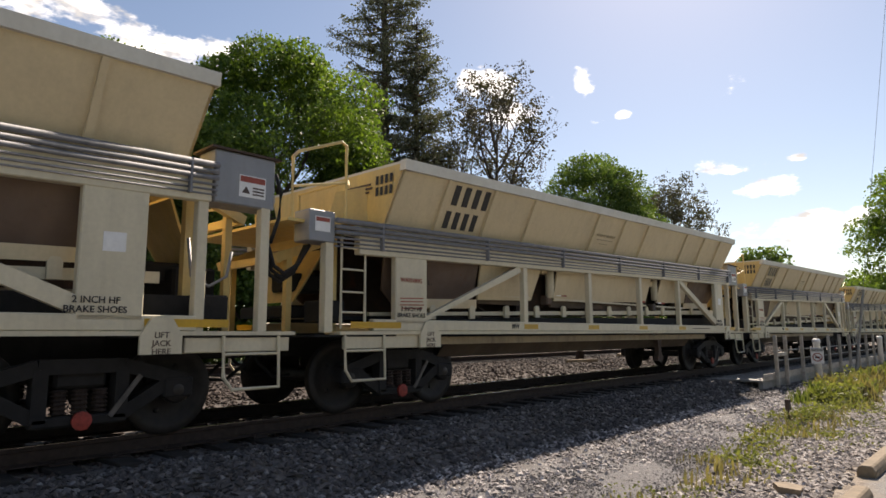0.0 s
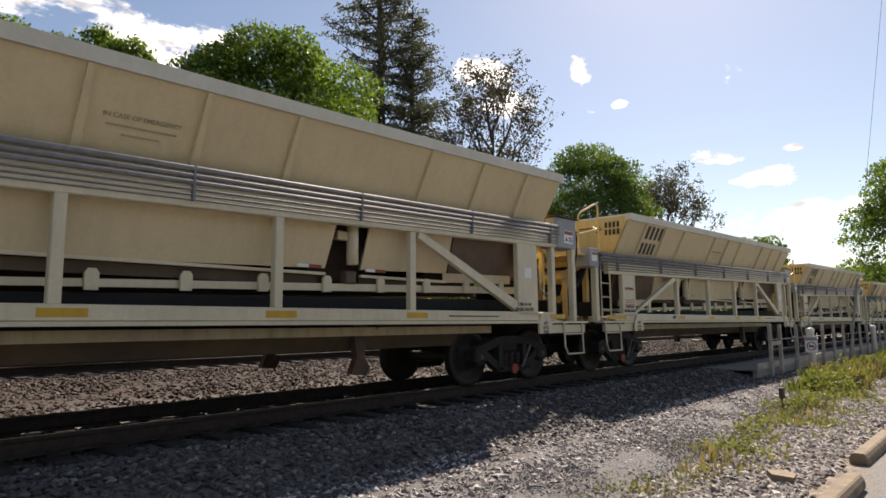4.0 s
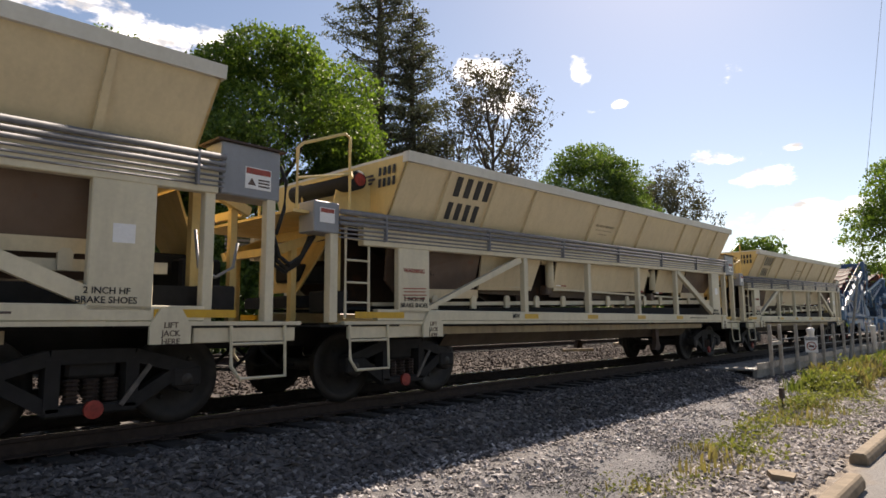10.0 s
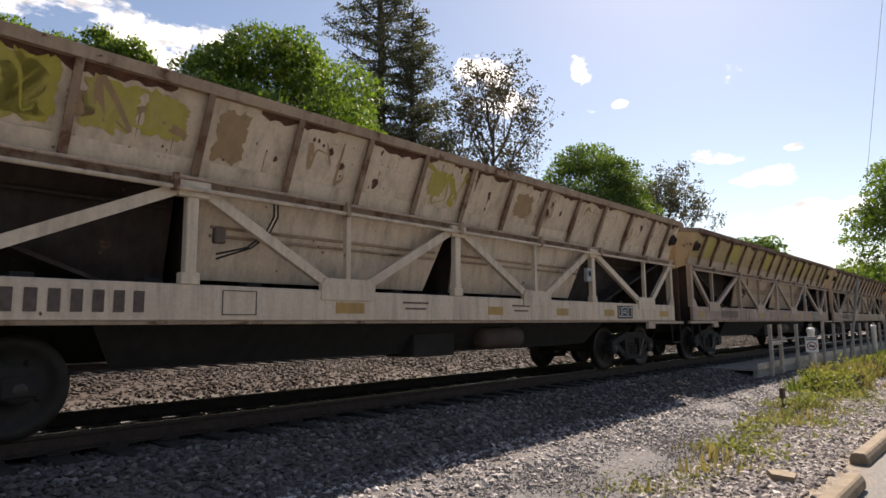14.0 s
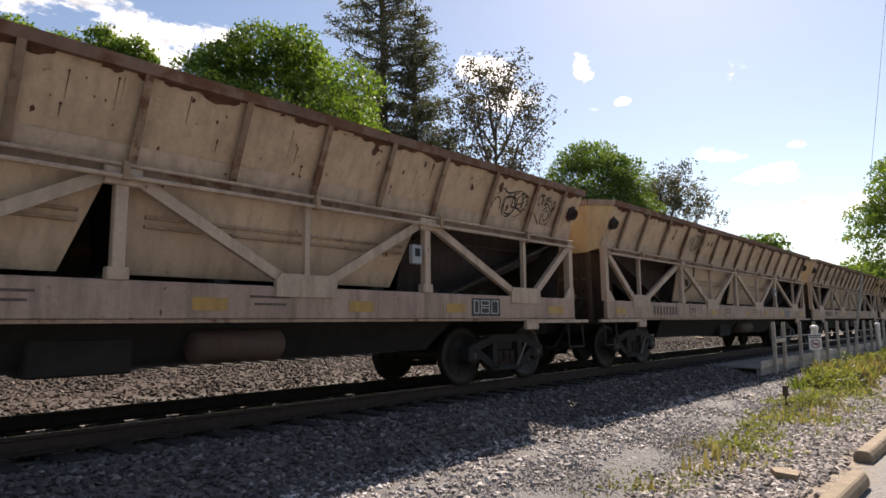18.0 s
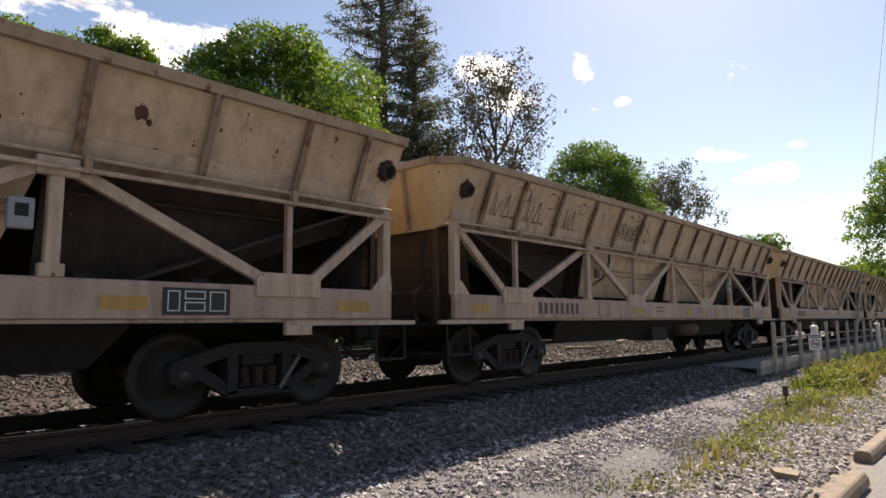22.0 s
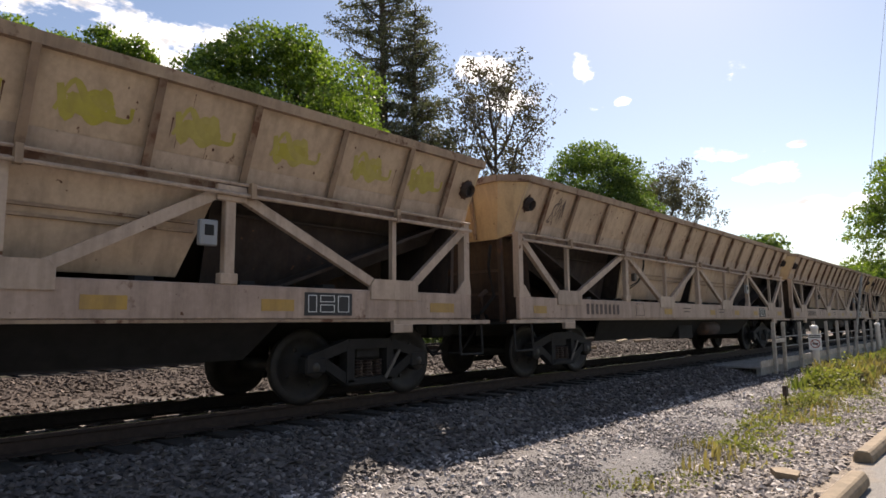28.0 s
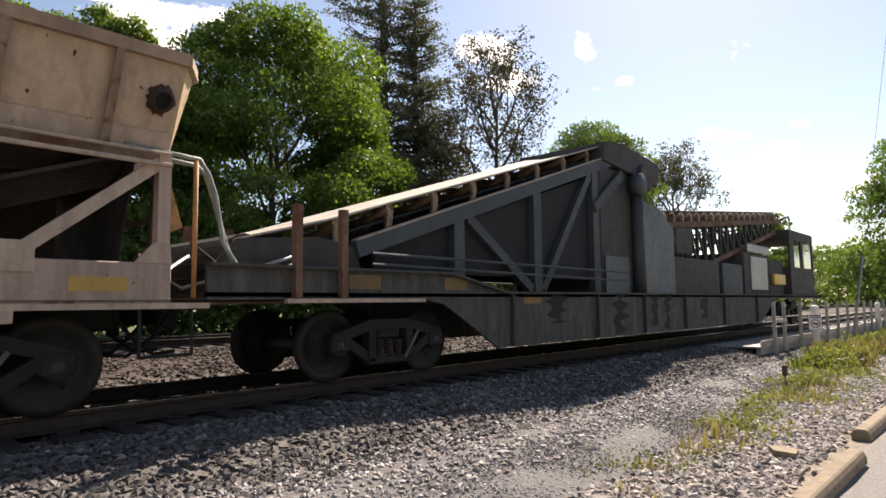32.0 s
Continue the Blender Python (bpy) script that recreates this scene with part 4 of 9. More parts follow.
    for x in np.arange(-6.6, 6.8, 1.1):
        box(bm, x - 0.09, x + 0.09, -SIDE + 0.14, -SIDE + 0.3, 1.30, 1.44)
    part("conveyor_belt", bm, M_BLACK, car, "black unloading belt")
    for s in (-1, 1):
        bm = slab(B(), [(-4.9, (SIDE - 0.25) * s, 1.0), (4.9, (SIDE - 0.25) * s, 1.0), (4.6, (SIDE - 0.55) * s, 0.56), (-4.6, (SIDE - 0.55) * s, 0.56)], (0, -0.03 * s, 0))
        part("belly_pan", fixn(bm), M_TRUCK, car, "grimy dark belly pan")
    bm = box(B(), -7.6, 7.6, -1.0, 1.0, 0.98, 1.02)
    part("underfloor", bm, M_TRUCK, car)
    bm = lathe(B(), [(0.12, -0.55), (0.18, -0.5), (0.18, 0.5), (0.12, 0.55)], 16, pose(1.4, -1.0, 0.74, 0, 0, 90))
    part("air_tank", bm, M_INNER, car, "rusty air reservoir", True)
    bm = B()
    box(bm, -2.4, 4.0, -0.8, -0.7, 0.55, 0.62)
    box(bm, -0.6, 0.3, -1.0, -0.4, 0.5, 0.85, 0.02)
    part("brake_rigging", bm, M_TRUCK, car)
    truck_part(car, -6.3, M_TRUCK)
    truck_part(car, 6.3, M_TRUCK)
    return car


CZ0, CZ1, TILT = 2.59, 3.41, 0.0265      # the cream hopper's sheet at mid length, and its rise along the car


def lift(x):
    return TILT * x


def tilt_hopper(car):
    """The hopper, conduits and conveyor climb towards one end of the car; the sill and the bogies are level."""
    for o in car.children:
        kind = o.name.split(".")[0]
        if kind in ("bogie", "junction_box", "box_post", "jumper_cable", "air_hose", "ladder", "hand_rail", "catwalk", "coupler", "brake_hose"):
            continue
        if abs(o.location.x) > 0.001:
            o.location.z += lift(o.location.x)
            continue
        for v in o.data.vertices:
            v.co.z += lift(v.co.x) * min(1.0, max(0.0, (v.co.z - 1.2) / 0.2))


def cream_car():
    car = thing("conveyor_hopper_car", "clean cream ballast hopper car with grey conduits along its sides", "hopper car", "cream ballast hopper cars")
    Z0, Z1, XA, XB = CZ0, CZ1, -6.28, 6.84
    for s in (-1, 1):
        a, b = FOOT * s, LIP * s
        bm = slab(B(), [(XA - 0.03, a, Z0), (XB - 0.08, a, Z0), (XB, b, Z1), (XA, b, Z1)], (0, -0.03 * s, 0))
        part("side_sheet", fixn(bm), M_CREAM, car, "smooth cream side sheet")
        bm = slab(B(), [(XA - 0.02, b, Z1 - 0.10), (XB + 0.02, b, Z1 - 0.10), (XB + 0.02, b + 0.02 * s, Z1 + 0.04), (XA - 0.02, b + 0.02 * s, Z1 + 0.04)], (0, -0.11 * s, 0))
        part("rim", fixn(bm), M_LIP, car, "pale grey top rim")
        rib0 = None
        for x in (-5.37, -4.28, -3.17, -0.96, 0.15, 1.25, 3.46, 4.62, 5.78):
            z1 = Z1 - 0.11
            y0, y1 = flare(Z0, Z0, Z1) * s, flare(z1, Z0, Z1) * s
            if rib0 is None:
                bm = hexa(B(), [(-0.04, y0, Z0), (0.04, y0, Z0), (0.04, y0 + 0.06 * s, Z0), (-0.04, y0 + 0.06 * s, Z0),
                                (-0.03, y1, z1), (0.03, y1, z1), (0.03, y1 + 0.045 * s, z1), (-0.03, y1 + 0.045 * s, z1)])
                rib0 = part("rib", fixn(bm), M_CREAM, car)
                rib0.location = (x, 0, 0)
            else:
                share(rib0, pose(x, 0, 0), car)
        y = s * (SIDE - 0.04)
        bm = box(B(), -6.85, 6.95, y - 0.06, y + 0.06, 2.16, Z0 - 0.03, 0.01)
        part("top_chord", bm, M_WHITE, car)
        for z, r, o in ((2.55, 0.034, 0.09), (2.475, 0.027, 0.085), (2.41, 0.027, 0.085), (2.34, 0.014, 0.075), (2.285, 0.012, 0.07), (2.235, 0.010, 0.068)):
            bm = tube(B(), [(-7.25, y + o * s, z), (7.0, y + o * s, z)], r, 8)
            part("conduit", bm, M_PIPE, car, "galvanised steel conduit", True)
        for x in np.arange(-6.5, 6.8, 2.2) if s < 0 else ():
            bm = box(B(), x - 0.012, x + 0.012, min(y, y + 0.122 * s), max(y, y + 0.122 * s), 2.22, 2.58)
            part("conduit_clamp", bm, M_PIPE, car)
        for x0, x1 in ((-6.22, -5.62), (5.75, 6.33)):
            bm = box(B(), x0, x1, y - 0.05, y + 0.05, 1.11, 2.20, 0.012)
            part("corner_plate", bm, M_WHITE, car, "broad off-white corner plate with stencils")
            bm = B()
            xm = (x0 + x1) / 2
            yy = y + 0.051 * s
            if x0 > 0:
                box(bm, xm - 0.10, xm + 0.10, min(yy, yy + 0.003 * s), max(yy, yy + 0.003 * s), 1.58, 1.76)
                part("inspection_label", bm, M_LABEL, car, "small white and blue label")
            else:
                bm.free()
            bm = B()
            for k, w in enumerate((0.44, 0.42, 0.46, 0.40)):
                if x0 < 0:
                    box(bm, xm - w / 2, xm + w / 2, min(yy, yy + 0.003 * s), max(yy, yy + 0.003 * s), 1.61 - k * 0.045, 1.624 - k * 0.045)
            if x0 < 0:
                part("warning_text", bm, M_INKRED, car, "small red warning lines")
            else:
                bm.free()
        for x in (-3.23, -1.06, 1.15, 3.28):
            bm = box(B(), x - 0.055, x + 0.055, y - 0.05, y + 0.05, 1.16, 2.2, 0.01)
            part("post", bm, M_WHITE, car)
        for x0, x1 in ((-3.36, -5.62), (3.4, 5.76)):
            bm = beam(B(), (x0, y, 2.14), (x1, y, 1.22), 0.08, 0.11)
            part("diagonal_brace", bm, M_WHITE, car)
        bm = box(B(), -6.6, 6.85, y - 0.05, y + 0.05, 1.02, 1.17, 0.01)
        part("side_sill", bm, M_WHITE, car, "off-white side sill")
        bm = box(B(), -7.15, 8.0, y - 0.14 if s > 0 else y - 0.07, y + 0.07 if s > 0 else y + 0.14, 0.975, 1.016)
        part("sill_flange", bm, M_WHITE, car)
        for x in (-6.55, -3.10, -0.99, 1.19, 3.35, 6.77):
            w = 0.85 if abs(x) > 6 else 0.40
            yy = y + 0.0505 * s
            bm = box(B(), x - w / 2, x + w / 2, min(yy, yy + 0.004 * s), max(yy, yy + 0.004 * s), 1.055, 1.135)
            part("reflector_patch", bm, M_YELLOW, car, "bright yellow reflective patch")
        for x0, x1 in ((-7.05, -5.75), (6.75, 7.95)):
            bm = box(B(), x0, x1, y - 0.03, y + 0.03, 0.80, 0.975, 0.01)
            part("bolster_cover", bm, M_WHITE, car)
        for x in (-5.59, 6.50):
            bm = slab(B(), [(x - 0.20, y + 0.055 * s, 0.80), (x + 0.20, y + 0.055 * s, 0.80), (x + 0.20, y + 0.055 * s, 0.98), (x + 0.10, y + 0.055 * s, 1.14), (x - 0.10, y + 0.055 * s, 1.14), (x - 0.20, y + 0.055 * s, 0.98)], (0, 0.035 * s, 0))
            jk = part("jack_pad", fixn(bm), M_WHITE, car, "off-white jacking bracket")
            if s < 0:
                lettering("jack_text", "LIFT\nJACK\nHERE", 0.078, on_plane((x, y - 0.092, 0.90), (1, 0, 0), (0, 0, 1)), M_INKFADE, jk)
        for x0, x1 in ((-7.06, -6.42), (7.15, 7.80)):
            bm = B()
            yy = y + 0.05 * s
            tube(bm, [(x0, yy, 0.97), (x0, yy + 0.02 * s, 0.55), (x0 + 0.1, yy + 0.02 * s, 0.42), (x1, yy + 0.02 * s, 0.42), (x1, yy, 0.97)], 0.02, 6)
            tube(bm, [(x0, yy, 0.78), (x1, yy, 0.78)], 0.016, 6)
            part("sill_step", bm, M_WHITE, car, "off-white tubular stirrup step")
        bm = B()
        box(bm, 4.0, 5.2, min(y + 0.0505 * s, y + 0.053 * s), max(y + 0.0505 * s, y + 0.053 * s), 1.08, 1.10)
        part("stencil_line", bm, M_INKFADE, car)
        # conveyor trough rail inside
        bm = B()
        box(bm, -6.4, 6.6, min(s * 0.98, s * 1.03), max(s * 0.98, s * 1.03), 1.36, 1.44)
        part("belt_rail", bm, M_WHITE, car, "off-white conveyor rail")
        bb = None
        for x in np.arange(-5.21, 6.3, 0.905) if s < 0 else ():
            if bb is None:
                bm = slab(B(), [(-0.06, 1.04 * s, 1.33), (0.06, 1.04 * s, 1.33), (0.065, 1.04 * s, 1.49), (0.035, 1.04 * s, 1.535), (-0.035, 1.04 * s, 1.535), (-0.065, 1.04 * s, 1.49)], (0, 0.04 * s, 0))
                bb = part("idler_bracket", fixn(bm), M_WHITE, car)
                bb.location = (x, 0, 0)
            else:
                share(bb, pose(x, 0, 0), car)
        bm = box(B(), -6.9, 7.0, min(s * 0.75, s * 0.98), max(s * 0.75, s * 0.98), 1.17, 1.30)
        part("return_belt", bm, M_BLACK, car, "black conveyor belt")
        # the pan's dark brown includes the shade under the sill
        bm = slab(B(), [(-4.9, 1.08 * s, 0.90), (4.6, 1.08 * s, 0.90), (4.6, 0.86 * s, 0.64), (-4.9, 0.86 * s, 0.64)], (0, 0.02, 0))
        part("spill_pan", fixn(bm), M_SPILL, car, "dusty brown spill pan with underside shade in its colour")
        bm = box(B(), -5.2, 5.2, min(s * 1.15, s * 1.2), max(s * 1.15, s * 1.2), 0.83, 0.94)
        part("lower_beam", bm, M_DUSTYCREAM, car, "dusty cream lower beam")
        for x in (2.55,):
            bm = B()
            slab(bm, [(x - 0.12, 1.0 * s, 0.98), (x + 0.12, 1.0 * s, 0.98), (x + 0.08, 1.0 * s, 0.55), (x + 0.17, 1.0 * s, 0.42), (x + 0.12, 1.0 * s, 0.32), (x - 0.14, 1.0 * s, 0.34), (x - 0.05, 1.0 * s, 0.55)], (0, 0.1 * s, 0))
            fixn(bm)
            # dark colour also stands for the shade under the car
            part("drive_bracket", bm, M_INNER, car, "grimy drive bracket with underside shade in its colour")
    # unseen flat floor, added against sun coming through the open top
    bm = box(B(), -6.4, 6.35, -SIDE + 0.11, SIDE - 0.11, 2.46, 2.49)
    part("hopper_floor", bm, M_INNER, car, "plain brown hopper floor added to block the sun")
    # lower bins: sloping sheets with a pale flange along the foot and red and white markers beside the gates
    ZB = 1.63
    for lt, lb, rt, rb in ((-4.22, -4.16, -2.51, -2.66), (-1.97, -1.93, 2.08, 2.0), (2.63, 2.58, 4.28, 4.28)):
        for s in (-1, 1):
            bm = slab(B(), [(lt, (SIDE - 0.15) * s, 2.2), (rt, (SIDE - 0.15) * s, 2.2), (rb, (SIDE - 0.29) * s, ZB), (lb, (SIDE - 0.29) * s, ZB)], (0, -0.03 * s, 0))
            bn = part("bin_side", fixn(bm), M_CREAM, car, "cream lower bin sheet")
            yy = (SIDE - 0.275) * s
            if s > 0:
                continue
            part("bin_flange", box(B(), lb, rb, min(yy, yy - 0.06 * s), max(yy, yy - 0.06 * s), ZB - 0.035, ZB), M_WHITE, bn)
            part("bin_foot", box(B(), lb + 0.05, rb - 0.05, min(0.93 * s, 0.96 * s), max(0.93 * s, 0.96 * s), 1.47, ZB - 0.04), M_SPILL, bn, "dusty brown foot of the bin")
            for x in ((rb - 0.24,) if rt < 3 else ()) + ((lb + 0.26,) if lb > -3 else ()):
                part("red_marker", box(B(), x - 0.02, x + 0.17, yy - 0.012, yy - 0.006, ZB + 0.045, ZB + 0.085), M_INKRED, bn, "red half of a reflective marker")
                part("white_marker", box(B(), x - 0.19, x - 0.021, yy - 0.012, yy - 0.006, ZB + 0.045, ZB + 0.085), M_LABEL, bn, "white half of a reflective marker")
    for x in (-2.10, 2.41):
        for s in (-1,):
            y1 = (SIDE - 0.25) * s
            cy = part("gate_cylinder", lathe(B(), [(0.05, -0.27), (0.08, -0.26), (0.08, 0.25), (0.06, 0.27)], 14, pose(x, y1, 1.95, 90, 0, 0)), M_WHITE, car, "pale upright gate cylinder", True)
            part("cylinder_bracket", box(B(), x - 0.24, x - 0.07, min(y1, y1 - 0.10 * s), max(y1, y1 - 0.10 * s), 2.06, 2.18, 0.01), M_CREAM, cy)
            part("cylinder_rod", tube(B(), [(x + 0.14, y1, 2.2), (x + 0.16, y1, 1.95), (x + 0.08, y1, 1.72)], 0.014, 5), M_TRUCK, cy)
            part("gate_valve", box(B(), x - 0.09, x + 0.08, min(y1, y1 - 0.16 * s), max(y1, y1 - 0.16 * s), 1.50, 1.67, 0.02), M_GREASE, cy, "grimy gate valve")
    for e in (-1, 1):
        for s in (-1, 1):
            # bay sheets: stain and the overhang's shade both sit in the colour
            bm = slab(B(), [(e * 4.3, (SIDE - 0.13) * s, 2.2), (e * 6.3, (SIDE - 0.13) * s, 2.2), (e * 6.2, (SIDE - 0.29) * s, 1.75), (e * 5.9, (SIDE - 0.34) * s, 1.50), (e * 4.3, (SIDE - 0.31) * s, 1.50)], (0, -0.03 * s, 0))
            part("bay_sheet", fixn(bm), M_BAY, car, "brown stained sloping side sheet with shade in its colour")
            bm = beam(B(), (e * 4.2, (SIDE - 0.285) * s, 1.56), (e * 5.9, (SIDE - 0.285) * s, 1.56), 0.02, 0.14)
            part("bay_lip", bm, M_CREAM, car, "dusty cream lower lip")
    # added dark sheet along the middle, so the gaps look shaded
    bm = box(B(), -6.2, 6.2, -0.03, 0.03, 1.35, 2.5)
    part("centre_partition", bm, M_INNER, car, "dark backing added inside the frame to stand for shade")
    # added dark backings that paint the shade in the gate gaps
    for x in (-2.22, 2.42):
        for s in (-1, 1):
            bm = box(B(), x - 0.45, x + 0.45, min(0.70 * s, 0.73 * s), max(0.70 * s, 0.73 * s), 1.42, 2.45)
            part("gap_plate", bm, M_INNER, car, "dark backing added behind the gate gap to stand for shade")
    # hopper ends
    for e, xa, xl in ((-1, XA, XA - 0.03), (1, XB, XB - 0.08)):
        bm = slab(B(), [(xl, -FOOT, Z0), (xl, FOOT, Z0), (xa, LIP, Z1), (xa, -LIP, Z1)], (-e * 0.03, 0, 0))
        part("end_sheet", fixn(bm), M_ENDYELLOW, car, "warm yellow-cream end sheet")
        bm = box(B(), min(xa, xa - e * 0.1), max(xa, xa - e * 0.1), -LIP, LIP, Z1 - 0.10, Z1 + 0.035)
        part("end_rim", bm, M_LIP, car)
        bm = slab(B(), [(xl, -SIDE + 0.35, Z0), (xl, SIDE - 0.35, Z0), (e * 3.6, SIDE - 0.55, 1.42), (e * 3.6, -SIDE + 0.55, 1.42)], (0, 0, 0.04))
        part("slope_sheet", fixn(bm), M_INNER, car, "sloping end floor sheet")
        coupler(car, e * (7.55 if e < 0 else 8.0), e)
    bm = box(B(), XA - 0.55, XA + 0.2, -1.0, 1.0, 2.60, 2.68)
    part("end_chute", bm, M_ENDYELLOW, car)
    bm = slab(B(), [(XA - 0.55, -0.62, 2.6), (XA + 0.3, -1.05, 2.6), (XA + 0.3, -1.0, 3.3), (XA - 0.4, -0.62, 3.1)], (0, 0.03, 0))
    part("chute_side", fixn(bm), M_ENDYELLOW, car)
    # sloping conveyor head and yellow frame at the ends, with the discharge chute
    for e, x in ((-1, -6.9), (1, 6.95)):
        bm = B()
        for yy in (-0.85, 0.85):
            beam(bm, (x, yy, 0.98), (x, yy, 2.45), 0.10, 0.10)
            beam(bm, (x, yy, 2.40), (x + e * 0.75, yy * 0.8, 2.12), 0.08, 0.12)
            beam(bm, (x + e * 0.55, yy * 0.8, 0.98), (x + e * 0.55, yy * 0.8, 2.2), 0.08, 0.08)
        beam(bm, (x, -0.85, 2.42), (x, 0.85, 2.42), 0.1, 0.12)
        beam(bm, (x + e * 0.7, -0.7, 2.12), (x + e * 0.7, 0.7, 2.12), 0.08, 0.1)
        part("end_frame", fixn(bm), M_ENDYELLOW, car, "yellow-cream end frame")
        bm = box(B(), min(x, x + e * 0.5), max(x, x + e * 0.5), -0.55, 0.55, 1.25, 1.55, 0.03)
        drive = part("conveyor_drive", bm, M_TRUCK, car, "grimy black conveyor drive")
        part("drive_motor", box(B(), x - 0.3, x + 0.3, -0.35, 0.1, 1.55, 1.80, 0.03), M_TRUCK, drive)
        part("drive_gearbox", box(B(), min(x, x + e * 0.35), max(x, x + e * 0.35), -1.15, -0.75, 1.12, 1.4, 0.02), M_TRUCK, drive)
        bm = slab(B(), [(x - e * 0.1, -0.6, 2.3), (x - e * 0.1, 0.6, 2.3), (x + e * 0.25, 0.4, 1.6), (x + e * 0.25, -0.4, 1.6)], (e * 0.03, 0, 0))
        part("chute", fixn(bm), M_ENDYELLOW, car)
        bm = box(B(), min(e * 6.4, e * 8.0) if e > 0 else -7.5, 8.0 if e > 0 else -6.2, -SIDE, SIDE, 0.95, 0.975)
        part("end_deck", bm, M_TRUCK, car)
    # big electrical box on two posts at one end
    y = -(SIDE - 0.06)
    for x in (6.88, 7.60):
        bm = box(B(), x - 0.055, x + 0.055, y - 0.055, y + 0.055, 1.0, 2.4, 0.008)
        part("box_post", bm, M_WHITE, car)
    bm = box(B(), 6.98, 7.70, y - 0.06, y + 0.30, 2.36, 2.93, 0.015)
    eb = part("junction_box", bm, M_BOXGREY, car, "large grey steel electrical enclosure")
    bm = box(B(), 6.93, 7.76, y - 0.09, y + 0.36, 2.932, 2.955)
    part("cover", bm, M_INNER, eb, "rusty rain cover")
    bm = box(B(), 7.26, 7.58, y - 0.065, y - 0.061, 2.46, 2.70)
    wl = part("warning_label", bm, M_LABEL, eb, "red and white warning label")
    bm = box(B(), 7.27, 7.57, y - 0.068, y - 0.066, 2.625, 2.69)
    part("red_band", bm, M_INKRED, wl)
    bm = B()
    slab(bm, [(7.29, y - 0.068, 2.50), (7.39, y - 0.068, 2.50), (7.34, y - 0.068, 2.58)], (0, 0.002, 0))
    for k in range(3):
        box(bm, 7.42, 7.56, y - 0.068, y - 0.066, 2.49 + k * 0.035, 2.508 + k * 0.035)
    part("label_text", fixn(bm), M_INKFADE, wl)
    bm = B()
    for k in range(3):
        o = k * 0.045
        tube(bm, [(7.62, y + o, 2.36), (7.66, y + o, 2.0 - o), (7.75, y + o, 1.75 - o), (7.95, y + 0.1 + o, 1.68 - o), (8.15, y + 0.12 + o, 1.80 - o), (8.30, y + 0.1 + o, 2.05)], 0.024, 6)
    tube(bm, [(7.74, y, 2.8), (7.82, y, 2.6), (7.80, y, 2.3), (7.7, y, 2.0)], 0.022, 6)
    part("jumper_cable", bm, M_BLACK, car, "thick black jumper cables", True)
    bm = B()
    tube(bm, [(6.9, y + 0.3, 2.0), (6.95, y + 0.3, 1.6), (7.15, y + 0.3, 1.5), (7.35, y + 0.3, 1.62), (7.4, y + 0.3, 1.9)], 0.018, 6)
    part("air_hose", bm, M_BOXGREY, car, "grey looping hose", True)
    # small box, ladder and hand rails at the other end
    bm = box(B(), -7.62, -7.24, y - 0.08, y + 0.24, 2.08, 2.46, 0.012)
    eb = part("junction_box", bm, M_BOXGREY, car, "grey steel electrical enclosure")
    bm = box(B(), -7.54, -7.32, y - 0.085, y - 0.081, 2.20, 2.38)
    wl = part("warning_label", bm, M_LABEL, eb, "red and white warning label")
    bm = box(B(), -7.53, -7.33, y - 0.088, y - 0.086, 2.32, 2.37)
    part("red_band", bm, M_INKRED, wl)
    bm = box(B(), -7.36, -7.24, y - 0.06, y + 0.06, 1.0, 2.3, 0.008)
    part("box_post", bm, M_WHITE, car)
    bm = tube(B(), [(-7.1, y - 0.03, 1.05), (-7.1, y - 0.03, 2.2), (-6.72, y - 0.03, 2.2), (-6.72, y - 0.03, 1.05)], 0.02, 6)
    lad = part("ladder", bm, M_WHITE, car, "off-white side ladder")
    for z in (1.25, 1.5, 1.78, 2.05):
        part("rung", tube(B(), [(-7.1, y - 0.03, z), (-6.72, y - 0.03, z)], 0.014, 6), M_WHITE, lad)
    bm = B()
    for yy in (y + 0.05, 0.9):
        tube(bm, [(-7.78, yy, 2.3), (-7.78, yy, 3.08), (-7.70, yy, 3.16), (-7.06, yy, 3.42), (-6.98, yy, 3.38), (-6.98, yy, 2.4)], 0.022, 6)
        tube(bm, [(-7.78, yy, 2.72), (-6.98, yy, 2.90)], 0.018, 6)
    tube(bm, [(-6.95, y + 0.05, 2.86), (-6.75, y + 0.3, 3.0), (-6.7, 0.2, 3.02), (-6.7, 0.2, 2.6)], 0.02, 6)
    part("hand_rail", bm, M_ENDYELLOW, car, "yellow-cream tubular hand rail")
    bm = box(B(), -7.85, -6.6, y + 0.02, 1.1, 2.30, 2.335)
    part("catwalk", bm, M_ENDYELLOW, car)
    bm = box(B(), -7.5, 8.0, -0.25, 0.25, 0.70, 1.0)
    part("centre_sill", bm, M_TRUCK, car)
    truck_part(car, -5.85, M_TRUCK, True)
    tilt_hopper(car)
    truck_part(car, 5.95, M_TRUCK, True)
    return car


def idler(bm, x, z, y=0.0, w=0.75):
    """A troughing idler: three rollers in a bracket."""
    for a, b in (((-w, 0.16), (-w * 0.42, 0.0)), ((-w * 0.42, 0.0), (w * 0.42, 0.0)), ((w * 0.42, 0.0), (w, 0.16))):
        tube(bm, [(x, y + a[0], z + a[1]), (x, y + b[0], z + b[1])], 0.07, 8)
    for s in (-1, 1):
        beam(bm, (x, y + s * w * 0.95, z - 0.22), (x, y + s * w, z + 0.12), 0.05, 0.10, (1, 0, 0))


